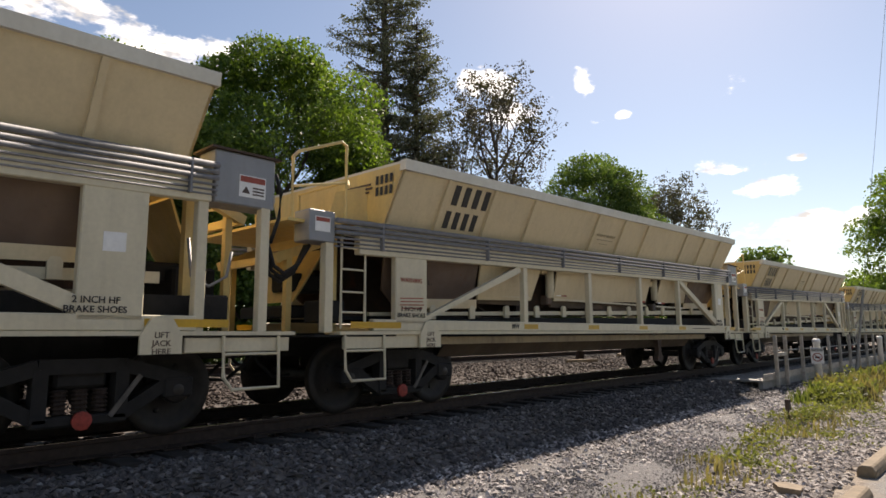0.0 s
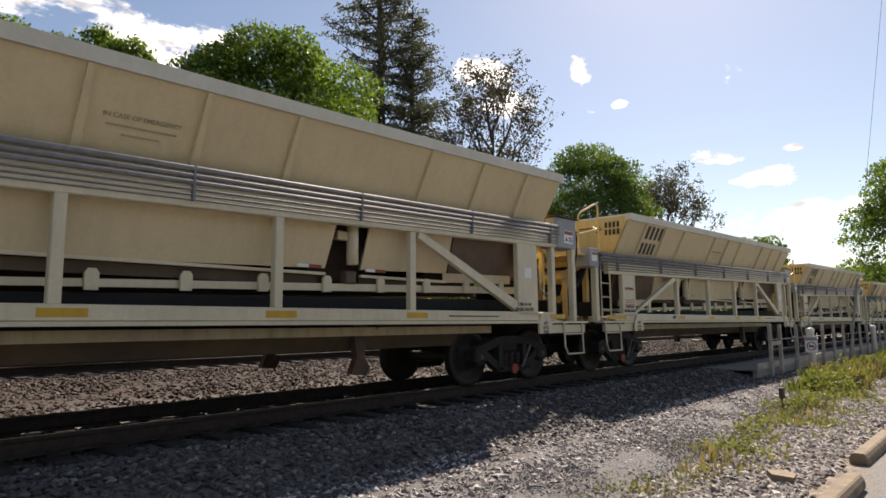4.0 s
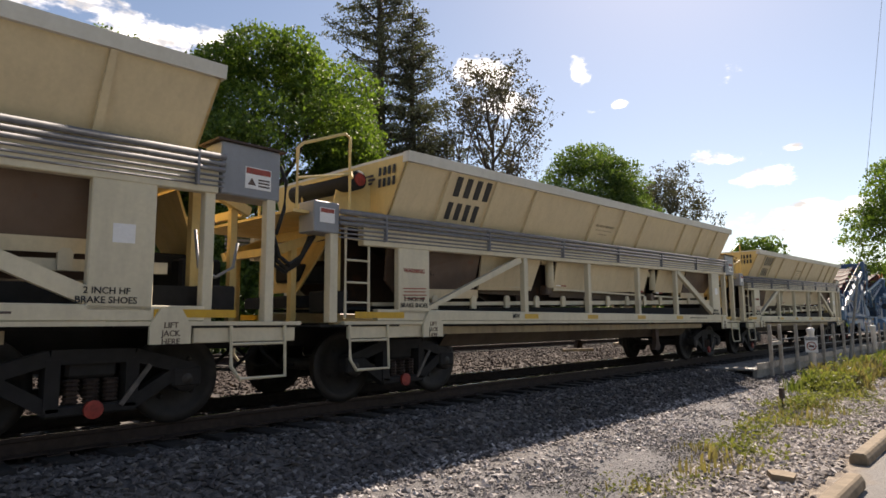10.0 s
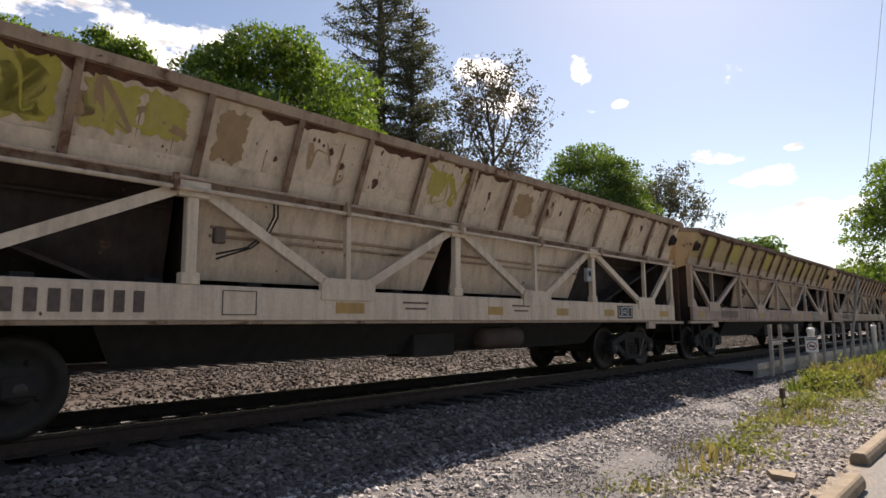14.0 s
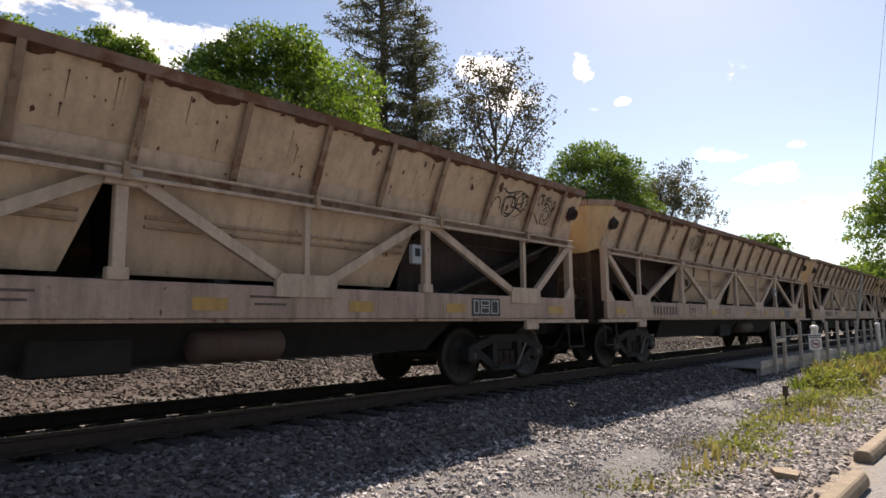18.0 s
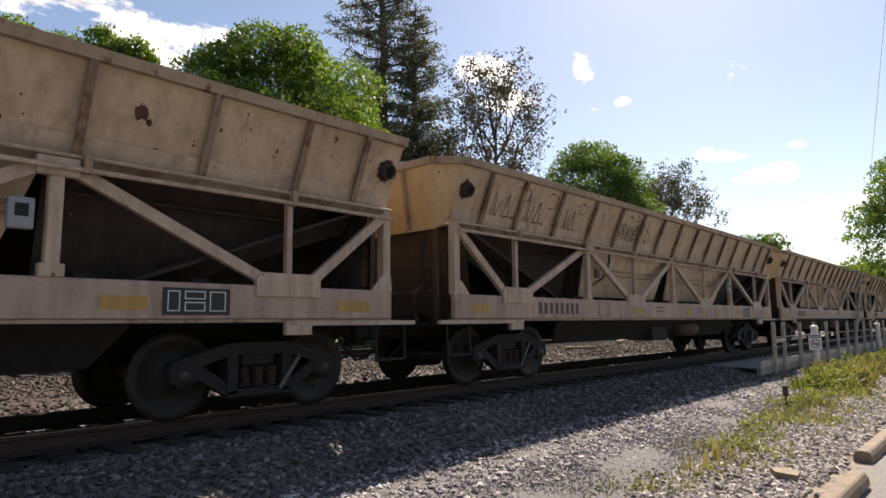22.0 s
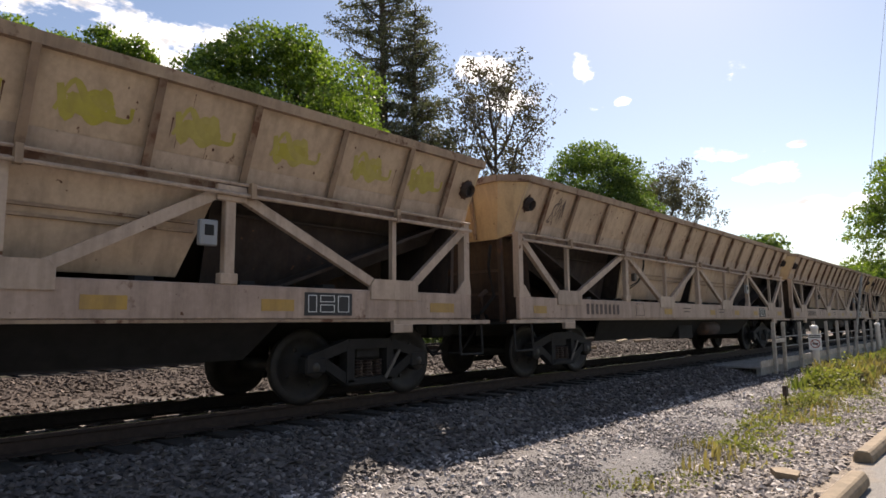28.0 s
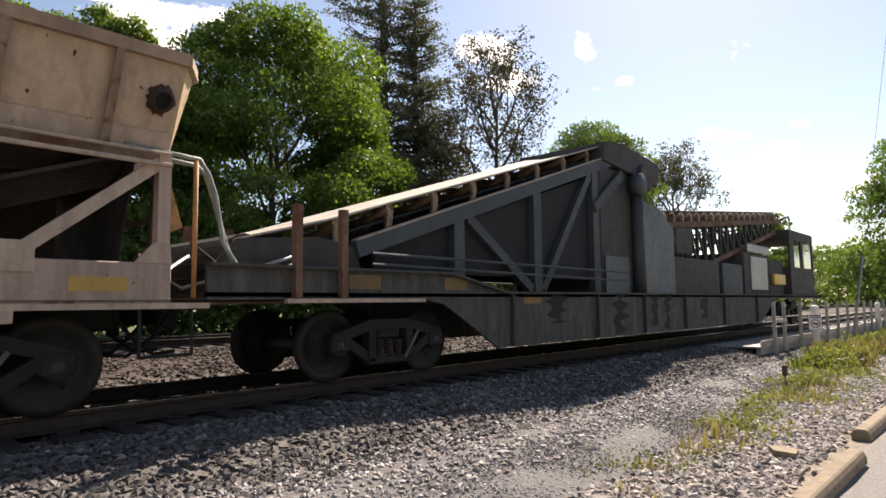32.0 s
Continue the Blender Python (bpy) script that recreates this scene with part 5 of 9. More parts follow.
def belt(bm, pts, w=0.62, dip=0.12):
    """A troughed belt along (x, z) points."""
    prof = [(-w, dip), (-w * 0.45, 0.0), (w * 0.45, 0.0), (w, dip)]
    prof = prof + [(y, d - 0.025) for y, d in reversed(prof)]
    n = len(prof)
    rings = [[bm.verts.new((x, y, z + d)) for y, d in prof] for x, z in pts]
    for a, b in zip(rings, rings[1:]):
        for k in range(n):
            bm.faces.new((a[k], a[(k + 1) % n], b[(k + 1) % n], b[k]))
    bm.faces.new(rings[0][::-1]), bm.faces.new(rings[-1])


def mesh_panel(bm, poly, y, s, step=0.034):
    """Expanded-metal infill: thin crossed strips over a backing, inside a convex (x, z) outline."""
    xs = [p[0] for p in poly]
    zs = [p[1] for p in poly]

    def clip(c, slope):
        # line z = slope*x + c against the outline
        hits = []
        for (xa, za), (xb, zb) in zip(poly, poly[1:] + poly[:1]):
            fa, fb = za - slope * xa - c, zb - slope * xb - c
            if (fa < 0) != (fb < 0):
                k = fa / (fa - fb)
                hits.append((xa + (xb - xa) * k, za + (zb - za) * k))
        return hits[:2] if len(hits) >= 2 else None

    for slope in (0.6, -0.6):
        lo = min(z - slope * x for x, z in poly)
        hi = max(z - slope * x for x, z in poly)
        c = lo + step
        while c < hi:
            h = clip(c, slope)
            if h:
                beam(bm, (h[0][0], y, h[0][1]), (h[1][0], y, h[1][1]), 0.005, 0.007)
            c += step


def unloader(mats, label, group=""):
    """A self-propelled unloading car: fish-belly frame, inclined conveyor, swing conveyor, engine house and cab."""
    M1, M2, MD, MIDL, MBELT = mats
    car = thing("unloading_car", label, "rail machine", group)
    W = SIDE - 0.05
    # fish-belly frame
    outline = [(-8.5, 0.90), (-6.3, 0.90), (-3.67, 0.34), (3.9, 0.34), (6.8, 0.90), (10.1, 0.90), (10.1, 1.18), (-8.5, 1.18)]
    for s in (-1, 1):
        bm = slab(B(), [(x, W * s, z) for x, z in outline], (0, -0.05 * s, 0))
        part("frame_side", fixn(bm), M1, car, "deep frame side plate")
        bm = box(B(), -8.5, 10.1, W * s - 0.10, W * s + 0.10, 1.18, 1.24)
        part("top_flange", bm, M2, car)
        for (xa, za), (xb, zb) in zip(outline[1:5], outline[2:6]):
            part("bottom_flange", beam(B(), (xa, W * s, za), (xb, W * s, zb), 0.16, 0.03), M2, car)
        for x in (-3.62, -2.5, 0.9, 3.85):
            bm = box(B(), x - 0.03, x + 0.03, min(W * s, (W + 0.02) * s), max(W * s, (W + 0.02) * s), 0.36, 1.18)
            part("frame_stiffener", bm, M1, car)
        for x0, x1 in ((-8.6, -6.2), (7.05, 10.18)):
            bm = box(B(), x0, x1, (W + 0.06) * s - 0.05, (W + 0.06) * s + 0.05, 0.84, 1.0, 0.012)
            part("step_beam", bm, M2, car)
        for x0 in (-8.75, 9.7):
            bm = B()
            yy = (W + 0.1) * s
            tube(bm, [(x0, yy, 0.88), (x0, yy, 0.42), (x0 + 0.45, yy, 0.42), (x0 + 0.45, yy, 0.88)], 0.02, 6)
            part("sill_step", bm, M2, car)
        for x in (-5.9, -2.9, -0.3, 2.6, 6.0):
            bm = box(B(), x - 0.33, x + 0.33, min((W + 0.001) * s, (W + 0.005) * s), max((W + 0.001) * s, (W + 0.005) * s), 1.02, 1.12)
            part("reflector_patch", bm, M_YELLOWFADE, car, "worn yellow reflective patch")
        for x in (-3.25, -2.34):
            yy = (W + 0.002) * s
            bm = box(B(), x - 0.19, x + 0.19, min(yy, yy + 0.004 * s), max(yy, yy + 0.004 * s), 0.64, 0.94)
            wl = part("warning_label", bm, M_LABEL, car, "red and white warning label")
            bm = box(B(), x - 0.17, x + 0.17, min(yy + 0.0045 * s, yy + 0.007 * s), max(yy + 0.0045 * s, yy + 0.007 * s), 0.80, 0.92)
            part("red_band", bm, M_INKRED, wl)
            bm = B()
            for k in range(3):
                box(bm, x - 0.15, x + 0.15, min(yy + 0.0045 * s, yy + 0.007 * s), max(yy + 0.0045 * s, yy + 0.007 * s), 0.66 + k * 0.04, 0.68 + k * 0.04)
            part("label_text", bm, M_INKFADE, wl)
    bm = box(B(), -8.5, 10.1, -W, W, 1.12, 1.175)
    part("deck", bm, MD, car)
    bm = box(B(), -3.7, 3.9, -W + 0.05, W - 0.05, 0.36, 0.40)
    part("belly_plate", bm, MD, car)
    # inclined conveyor truss
    for s in (-1, 1):
        y = s * 1.05
        A, T = (-8.35, 1.38), (-1.15, 3.82)
        bm = beam(B(), (A[0], y, A[1]), (T[0], y, T[1]), 0.14, 0.22)
        part("upper_chord", bm, M1, car, "inclined conveyor girder")
        bm = beam(B(), (-8.3, y, 1.33), (-2.3, y, 1.33), 0.12, 0.16)
        part("lower_chord", bm, M1, car)

        def ch(x):
            return A[1] + (T[1] - A[1]) * (x - A[0]) / (T[0] - A[0])

        for x in (-6.35, -4.3, -2.35):
            bm = beam(B(), (x, y, 1.25), (x, y, ch(x)), 0.13, 0.2 if x > -6 else 0.3, (1, 0, 0))
            part("truss_post", bm, M1, car)
        for x0, z0, x1, z1 in ((-6.05, ch(-6.05) - 0.1, -4.5, 1.42), (-4.15, 1.42, -2.35, 2.55), (-2.3, 2.3, -1.0, 3.3)):
            bm = beam(B(), (x0, y, z0), (x1, y, z1), 0.12, 0.17)
            part("truss_diagonal", bm, M1, car)
        panels = ([(-7.95, 1.45), (-6.45, 1.45), (-6.45, ch(-6.45) - 0.14), (-7.95, 1.47)], [(-6.15, 1.45), (-4.75, 1.45), (-6.15, ch(-6.15) - 0.3)],
                  [(-5.8, ch(-5.8) - 0.16), (-4.45, 1.6), (-4.45, ch(-4.45) - 0.16)], [(-4.12, 1.62), (-2.5, 2.62), (-2.5, ch(-2.5) - 0.16), (-4.12, ch(-4.12) - 0.16)],
                  [(-3.6, 1.45), (-2.45, 1.45), (-2.45, 2.2)])
        for pn in panels:
            if s < 0:
                bm = B()
                mesh_panel(bm, pn, y, s)
                g = tagged(part("mesh_guard", bm, M1, car), "expanded metal guard panel", kind="stuff")
                bm = B()
                for (xa, za), (xb, zb) in zip(pn, pn[1:] + pn[:1]):
                    beam(bm, (xa, y - 0.01, za), (xb, y - 0.01, zb), 0.03, 0.05)
                part("guard_frame", bm, M2, g)
            # added dark sheet for the dim depth seen through the mesh
            bm = slab(B(), [(x, y + 0.03, z) for x, z in pn], (0, 0.012, 0))
            part("guard_backing", fixn(bm), MD, car)
        bm = B()
        pts = [(-7.09, 1.95), (-7.07, 2.40), (-6.98, 2.52), (-1.5, 4.45)]
        tube(bm, [(x, y, z) for x, z in pts], 0.025, 6)
        for x in (-5.3, -3.9, -2.6):
            tube(bm, [(x, y, ch(x)), (x, y, ch(x) + 0.75)], 0.02, 6)
        part("hand_rail", bm, M_GALV if M1 is M_BLUE else M2, car, "tubular hand rail")
        for x in (-5.75, -4.6, -3.5, -2.6):
            bm = B()
            slab(bm, [(x - 0.16, y, ch(x) + 0.05), (x + 0.16, y, ch(x) + 0.14), (x + 0.14, y, ch(x) + 0.36), (x - 0.18, y, ch(x) + 0.28)], (0, 0.03, 0))
            part("idler_guard", fixn(bm), M2, car)
    bm = B()
    belt(bm, [(-8.2, 1.85), (-7.0, 2.12), (-1.0, 4.15), (-0.55, 4.18)])
    part("belt", fixn(bm), MBELT, car, "worn troughed conveyor belt")
    for x in np.arange(-7.4, -1.0, 0.95):
        bm = B()
        idler(bm, x, 1.84 + (x + 8.2) * 0.322 - 0.05)
        part("idler", fixn(bm), MIDL, car, "red painted belt idler")
    # receiving hopper and front platform
    bm = B()
    slab(bm, [(-9.35, -0.98, 2.40), (-7.98, -0.98, 2.38), (-7.98, -0.98, 2.84), (-9.35, -0.98, 2.88)], (0, 1.96, 0))
    part("receiving_hopper", fixn(bm), M_PALEBLUE if M1 is M_BLUE else M1, car, "pale box hopper over the tail of the belt")
    bm = B()
    box(bm, -9.2, -8.2, -0.8, 0.8, 2.80, 2.97, 0.02)
    part("rubber_skirt", bm, MIDL, car)
    for x in (-8.38, -8.0):
        for yy in (-1.0, 1.0):
            part("stand_post", beam(B(), (x, yy, 1.24), (x, yy, 2.4), 0.09, 0.09), M1, car)
    part("stand_rail", beam(B(), (-8.35, -1.05, 2.33), (-7.43, -1.05, 2.33), 0.08, 0.10), M1, car)
    part("stand_rail", beam(B(), (-8.35, -1.05, 1.75), (-8.0, -1.05, 1.75), 0.05, 0.05), M1, car)
    part("stand_post", beam(B(), (-7.47, -1.05, 1.75), (-7.47, -1.05, 2.38), 0.10, 0.10), M1, car)
    bm = B()
    mesh_panel(bm, [(-8.9, 1.78), (-8.05, 1.78), (-8.05, 2.3), (-8.9, 2.3)], -1.06, -1)
    tagged(part("mesh_guard", bm, M1, car), "expanded metal guard panel", kind="stuff")
    bm = B()
    yy = -W - 0.05
    tube(bm, [(-8.42, yy, 0.95), (-8.44, yy, 1.98), (-8.36, yy, 2.03), (-6.23, yy, 2.02)], 0.024, 6)
    tube(bm, [(-6.52, yy, 1.0), (-6.52, yy, 2.02)], 0.02, 6)
    part("platform_rail", bm, M_GALV if M1 is M_BLUE else M2, car, "pale tubular platform rail")
    bm = B()
    box(bm, -8.95, -8.65, yy + 0.1, yy + 0.35, 1.7, 2.1, 0.015)
    box(bm, -8.9, -8.55, yy + 0.05, yy + 0.3, 1.05, 1.5, 0.015)
    part("control_box", bm, M2, car)
    bm = B()
    box(bm, -8.5, -7.6, -0.9, 0.5, 1.24, 1.7, 0.04)
    tube(bm, [(-8.4, -0.2, 1.9), (-7.0, -0.2, 1.95)], 0.22, 12)
    part("tail_pulley_drive", bm, MD, car)
    # head of the first conveyor: hood, chute, links
    bm = B()
    slab(bm, [(-1.10, -1.15, 4.02), (1.24, -1.15, 3.94), (1.30, -1.15, 4.26), (-1.10, -1.15, 4.42)], (0, 0.08, 0))
    slab(bm, [(-1.10, 1.07, 4.02), (1.24, 1.07, 3.94), (1.30, 1.07, 4.26), (-1.10, 1.07, 4.42)], (0, 0.08, 0))
    slab(bm, [(1.22, -1.15, 3.84), (1.34, -1.15, 3.84), (1.34, -1.15, 4.24), (1.22, -1.15, 4.26)], (0, 2.3, 0))
    beam(bm, (-1.10, -1.1, 3.4), (-1.10, -1.1, 4.52), 0.16, 0.16)
    beam(bm, (-1.10, 1.1, 3.4), (-1.10, 1.1, 4.52), 0.16, 0.16)
    part("head_frame", fixn(bm), M1, car, "head frame of the inclined conveyor")
    bm = B()
    for i in range(7):
        x = -0.95 + i * 0.33
        beam(bm, (x, -1.2, 4.40 - i * 0.025), (x, 1.2, 4.40 - i * 0.025), 0.05, 0.07)
    part("grating", bm, M1, car)
    bm = B()
    top, bot = [(-0.62, -1.0, 3.42), (1.15, -1.0, 3.66), (1.15, 1.0, 3.66), (-0.62, 1.0, 3.42)], [(0.10, -0.6, 2.76), (0.62, -0.6, 2.80), (0.62, 0.6, 2.80), (0.10, 0.6, 2.76)]
    hexa(bm, bot + top)
    part("transfer_chute", fixn(bm), MD if M1 is not M_BLUE else M_CHUTE, car, "dusty tapered transfer chute")
    for s in (-1, 1):
        bm = slab(B(), [(-0.72, -1.03 * s, 3.36), (1.18, -1.03 * s, 3.63), (1.30, -1.03 * s, 3.96), (-0.95, -1.03 * s, 4.04)], (0, 0.02 * s, 0))
        part("hood_side", fixn(bm), M1, car)
        bm = B()
        p, q = Vector((-0.70, s * 1.22, 3.71)), Vector((-1.73, s * 1.22, 2.0))
        d = (q - p).normalized()
        n = Vector((d.z, 0, -d.x))
        slab(bm, [p + n * 0.2 - d * 0.12, p + n * 0.12 - d * 0.24, p - n * 0.12 - d * 0.24, p - n * 0.2 - d * 0.12, p - n * 0.2 + d * 0.15, q - n * 0.12, q - n * 0.06 + d * 0.14, q + n * 0.06 + d * 0.14, q + n * 0.12, p + n * 0.2 + d * 0.15], (0, 0.05 * s, 0))
        lk = part("support_link", fixn(bm), M2, car, "pale blue slotted support link" if M1 is M_BLUE else "grimy slotted support link")
        for c, r in ((p, 0.11), (q, 0.07), ):
            part("link_pin", lathe(B(), [(r, -0.01), (r, 0.012)], 14, Matrix.Translation(c + Vector((0, s * 0.058, 0)))), MD, lk)
        for k in (0.35, 0.6, 0.85):
            c = p + (q - p) * k
            for off in (-0.06, 0.06):
                o = n * off + Vector((0, s * 0.052, 0))
                part("link_slot", beam(B(), c - d * 0.15 + o, c + d * 0.15 + o, 0.014, 0.035, n), MD, lk)
    # slewing column
    bm = B()
    slab(bm, [(-1.38, -0.95, 1.24), (-0.40, -0.95, 1.24), (-0.46, -0.95, 2.85), (-1.38, -0.95, 2.85)], (0, 1.9, 0))
    part("slewing_column", fixn(bm), M1, car, "slewing column with rust streaks")
    bm = B()
    lathe(bm, [(0.42, -0.5), (0.42, 0.5)], 20, pose(-1.25, 0, 1.9, 90, 0, 0))
    box(bm, -2.15, -1.45, -0.55, 0.55, 1.24, 2.3, 0.03)
    part("slewing_drum", bm, MD, car)
    for x in (-2.18, -1.72):
        ps = part("pivot_post", box(B(), x - 0.08, x + 0.08, -1.05, -0.85, 1.24, 1.76, 0.01), M2, car, "short pale blue post" if M1 is M_BLUE else "")
        part("post_plate", box(B(), x - 0.16, x + 0.16, -1.12, -0.78, 1.762, 1.79), MD, ps)
    part("pivot_bracket", box(B(), -1.62, -1.56, -1.1, -0.9, 1.79, 2.2, 0.006), M2, car)
    part("pivot_bracket", box(B(), -2.12, -2.06, -1.1, -0.9, 1.79, 2.25, 0.006), M2, car)
    bm = slab(B(), [(-0.78, -0.96, 1.42), (-0.40, -0.96, 1.34), (-0.46, -0.96, 2.86), (-0.70, -0.96, 2.86)], (0, -0.01, 0))
    part("column_plate", fixn(bm), M_CHUTE if M1 is M_BLUE else M2, car, "dusty worn column plate")
    bm = B()
    slab(bm, [(-0.45, -0.93, 1.28), (1.25, -0.93, 1.28), (1.25, -0.93, 1.54), (0.62, -0.93, 1.80), (-0.33, -0.93, 2.12), (-0.45, -0.93, 2.33)], (0, 1.86, 0))
    box(bm, 0.2, 1.4, -0.75, 0.75, 1.6, 2.3, 0.05)
    part("slewing_cradle", fixn(bm), M2, car)
    bm = B()
    for x in (0.1, 0.45, 0.8):
        lathe(bm, [(0.14, -0.9), (0.14, -0.7)], 12, pose(x, 0, 2.15))
    beam(bm, (0.0, -0.85, 2.35), (1.6, -0.85, 1.7), 0.08, 0.1)
    beam(bm, (1.3, -0.85, 1.4), (1.7, -0.85, 2.4), 0.08, 0.1)
    tube(bm, [(0.6, -0.9, 2.3), (0.7, -0.95, 1.9), (1.1, -0.9, 1.75), (1.5, -0.85, 1.9)], 0.03, 6)
    part("slewing_gear", bm, MD, car, "grimy slewing gear and hoses")
    part("gear_housing", box(B(), 0.15, 1.75, -0.7, 0.7, 1.75, 2.48, 0.05), M_GEAR, car, "rusty brown gear housing")
    for x, z, r in ((0.35, 2.25, 0.16), (0.95, 2.12, 0.19), (1.4, 2.3, 0.12)):
        part("gear_cover", lathe(B(), [(r, 0.10), (r, 0.0), (r * 0.8, -0.03), (r * 0.3, -0.04)], 14, pose(x, -0.78, z)), M_GEAR, car, "", True)
    for k, (xa, xb, z) in enumerate(((0.1, 1.3, 2.45), (0.3, 1.6, 2.02), (0.6, 1.7, 2.36))):
        part("hydraulic_hose", tube(B(), [(xa, -0.92, z), ((xa + xb) / 2, -0.98, z - 0.22), (xb, -0.92, z - 0.08)], 0.022, 6), M_BLACK, car, "black hydraulic hose", True)
    bm = slab(B(), [(1.72, -1.0, 2.74), (1.80, -1.0, 2.84), (1.98, -1.0, 2.86), (2.12, -1.0, 2.74), (2.48, -1.0, 2.18), (2.52, -1.0, 2.0), (2.42, -1.0, 1.86), (2.24, -1.0, 1.84), (2.10, -1.0, 1.96)], (0, 0.24, 0))
    dg = part("drive_guard", fixn(bm), M2, car, "rounded chain drive guard")
    bm = slab(B(), [(1.82, -1.012, 2.72), (1.98, -1.012, 2.78), (2.08, -1.012, 2.66), (2.40, -1.012, 2.14), (2.42, -1.012, 2.0), (2.28, -1.012, 1.93), (2.18, -1.012, 2.02)], (0, 0.010, 0))
    part("guard_mesh", fixn(bm), MD, dg)
    # swing conveyor
    P0, P1 = Vector((-0.2, 0, 2.52)), Vector((9.35, 0, 3.62))
    for s in (-1, 1):
        y = s * 0.78
        low0, low1, up0, up1 = Vector((2.3, y, 1.98)), Vector((8.7, y, 3.60)), Vector((-0.2, y, 2.45)), Vector((9.0, y, 4.02))
        bm = beam(B(), low0, low1, 0.09, 0.12)
        part("boom_lower_chord", bm, M1, car)
        bm = beam(B(), up0, up1, 0.09, 0.14)
        part("boom_upper_chord", bm, M2, car)
        n = 9
        for k in range(n + 1):
            t = k / n
            a = low0 + (low1 - low0) * t
            tt = (a.x - up0.x) / (up1.x - up0.x)
            b = up0 + (up1 - up0) * tt
            bm = beam(B(), a, b, 0.07, 0.09, (1, 0, 0))
            part("boom_post", bm, M1, car)
            if k < n:
                a2 = low0 + (low1 - low0) * ((k + 1) / n)
                bm = beam(B(), b, a2, 0.045, 0.06)
                part("boom_lacing", bm, M1, car)
    bm = B()
    belt(bm, [(-0.6, 2.62), (0.4, 2.86), (2.1, 3.10)], 0.58)
    part("belt_mouth", fixn(bm), M_BELTPALE, car, "pale dusty receiving end of the belt")
    bm = B()
    belt(bm, [(2.1, 3.10), (9.3, 4.34)], 0.66, 0.24)
    part("belt", fixn(bm), M_BELTDARK, car, "worn troughed conveyor belt")
    bm = B()
    belt(bm, [(1.8, 2.45), (9.2, 3.75)], 0.5, 0.02)
    part("return_belt", fixn(bm), M_BLACK, car)
    for x in np.arange(0.5, 9.1, 0.9):
        bm = B()
        idler(bm, x, 2.92 + (x - 1.0) * 0.172 - 0.12, 0, 0.62)
        part("idler", fixn(bm), MIDL, car, "red painted belt idler")
    bm = B()
    lathe(bm, [(0.24, -0.62), (0.24, 0.62)], 16, pose(9.3, 0, 4.12))
    slab(bm, [(9.0, -0.8, 3.8), (9.55, -0.8, 3.85), (9.6, -0.8, 4.05), (9.35, -0.8, 4.4), (9.2, -0.8, 4.4)], (0, 0.06, 0))
    slab(bm, [(9.0, 0.74, 3.8), (9.55, 0.74, 3.85), (9.6, 0.74, 4.05), (9.35, 0.74, 4.4), (9.2, 0.74, 4.4)], (0, 0.06, 0))
    part("discharge_pulley", fixn(bm), M_ORANGE if M1 is M_BLUE else MIDL, car, "orange discharge hood and pulley")
    bm = B()
    beam(bm, (8.5, -0.9, 3.3), (8.7, -0.9, 4.0), 0.12, 0.2)
    lathe(bm, [(0.16, -0.08), (0.16, 0.08)], 14, pose(8.6, -0.92, 3.85))
    part("tail_bracket", bm, M2, car)
    bm = B()
    for x in (2.16, 2.46):
        tube(bm, [(x, -1.15, 1.65), (x, -1.15, 2.55)], 0.02, 6)
    for z in (1.65, 1.93, 2.21, 2.49):
        tube(bm, [(2.16, -1.15, z), (2.46, -1.15, z)], 0.016, 6)
    part("ladder", bm, M2, car)
    # fuel tank
    bm = B()
    lathe(bm, [(0.05, -1.80), (0.30, -1.76), (0.345, -1.66), (0.345, 1.66), (0.30, 1.76), (0.05, 1.80)], 24, pose(2.78, -W - 0.12, 0.80, 0, 0, 90))
    tk = part("fuel_tank", bm, M2, car, "pale blue cylindrical fuel tank" if M1 is M_BLUE else "grimy cylindrical fuel tank", True)
    bm = B()
    for x in (1.7, 4.4):
        box(bm, x - 0.05, x + 0.05, -W - 0.3, -W, 0.44, 0.52)
    lathe(bm, [(0.05, -0.02), (0.05, 0.06)], 10, pose(3.9, -W - 0.44, 1.0))
    part("tank_saddle", bm, MD, tk)
    bm = box(B(), -0.18, 0.52, -W - 0.12, -W - 0.02, 0.77, 1.17, 0.01)
    part("valve_box", bm, M2, car)
    # engine house
    before = set(car.children)
    part("engine_house", box(B(), 6.30, 7.60, -1.08, 1.08, 1.24, 2.88, 0.02), M1, car, "tall blue engine house panel with soot at its foot")
    part("engine_hood", box(B(), 5.14, 6.28, -0.98, 0.98, 1.24, 2.62, 0.02), M1, car, "blue engine hood with a dark service opening")
    bm = slab(B(), [(5.35, -0.99, 2.28), (6.15, -0.99, 2.28), (6.10, -0.99, 2.46), (5.40, -0.99, 2.44)], (0, -0.008, 0))
    part("service_opening", fixn(bm), M_BLACK, car, "dark slot above the air filter")
    ring = [(6.78 + 0.5 * math.cos(a) * (0.85 + 0.2 * noise.noise(Vector((math.cos(a) * 2, math.sin(a) * 2, 3.3)))), -1.083, max(1.26, 1.40 + 0.42 * math.sin(a) * (0.9 + 0.3 * noise.noise(Vector((math.cos(a) * 3, math.sin(a) * 3, 7.7)))))) for a in (math.pi * 2 * k / 28 for k in range(28))]
    part("soot_stain", fixn(slab(B(), ring, (0, -0.002, 0))), M_SOOT, car, "black soot stain on the panel's foot")
    bm = box(B(), 4.3, 5.12, -1.05, 1.05, 1.24, 2.28, 0.02)
    part("radiator_house", bm, M1, car)
    for x in (5.10, 5.62):
        part("filter_leg", beam(B(), (x, -1.25, 1.24), (x, -1.25, 1.74), 0.05, 0.05), M2, car)
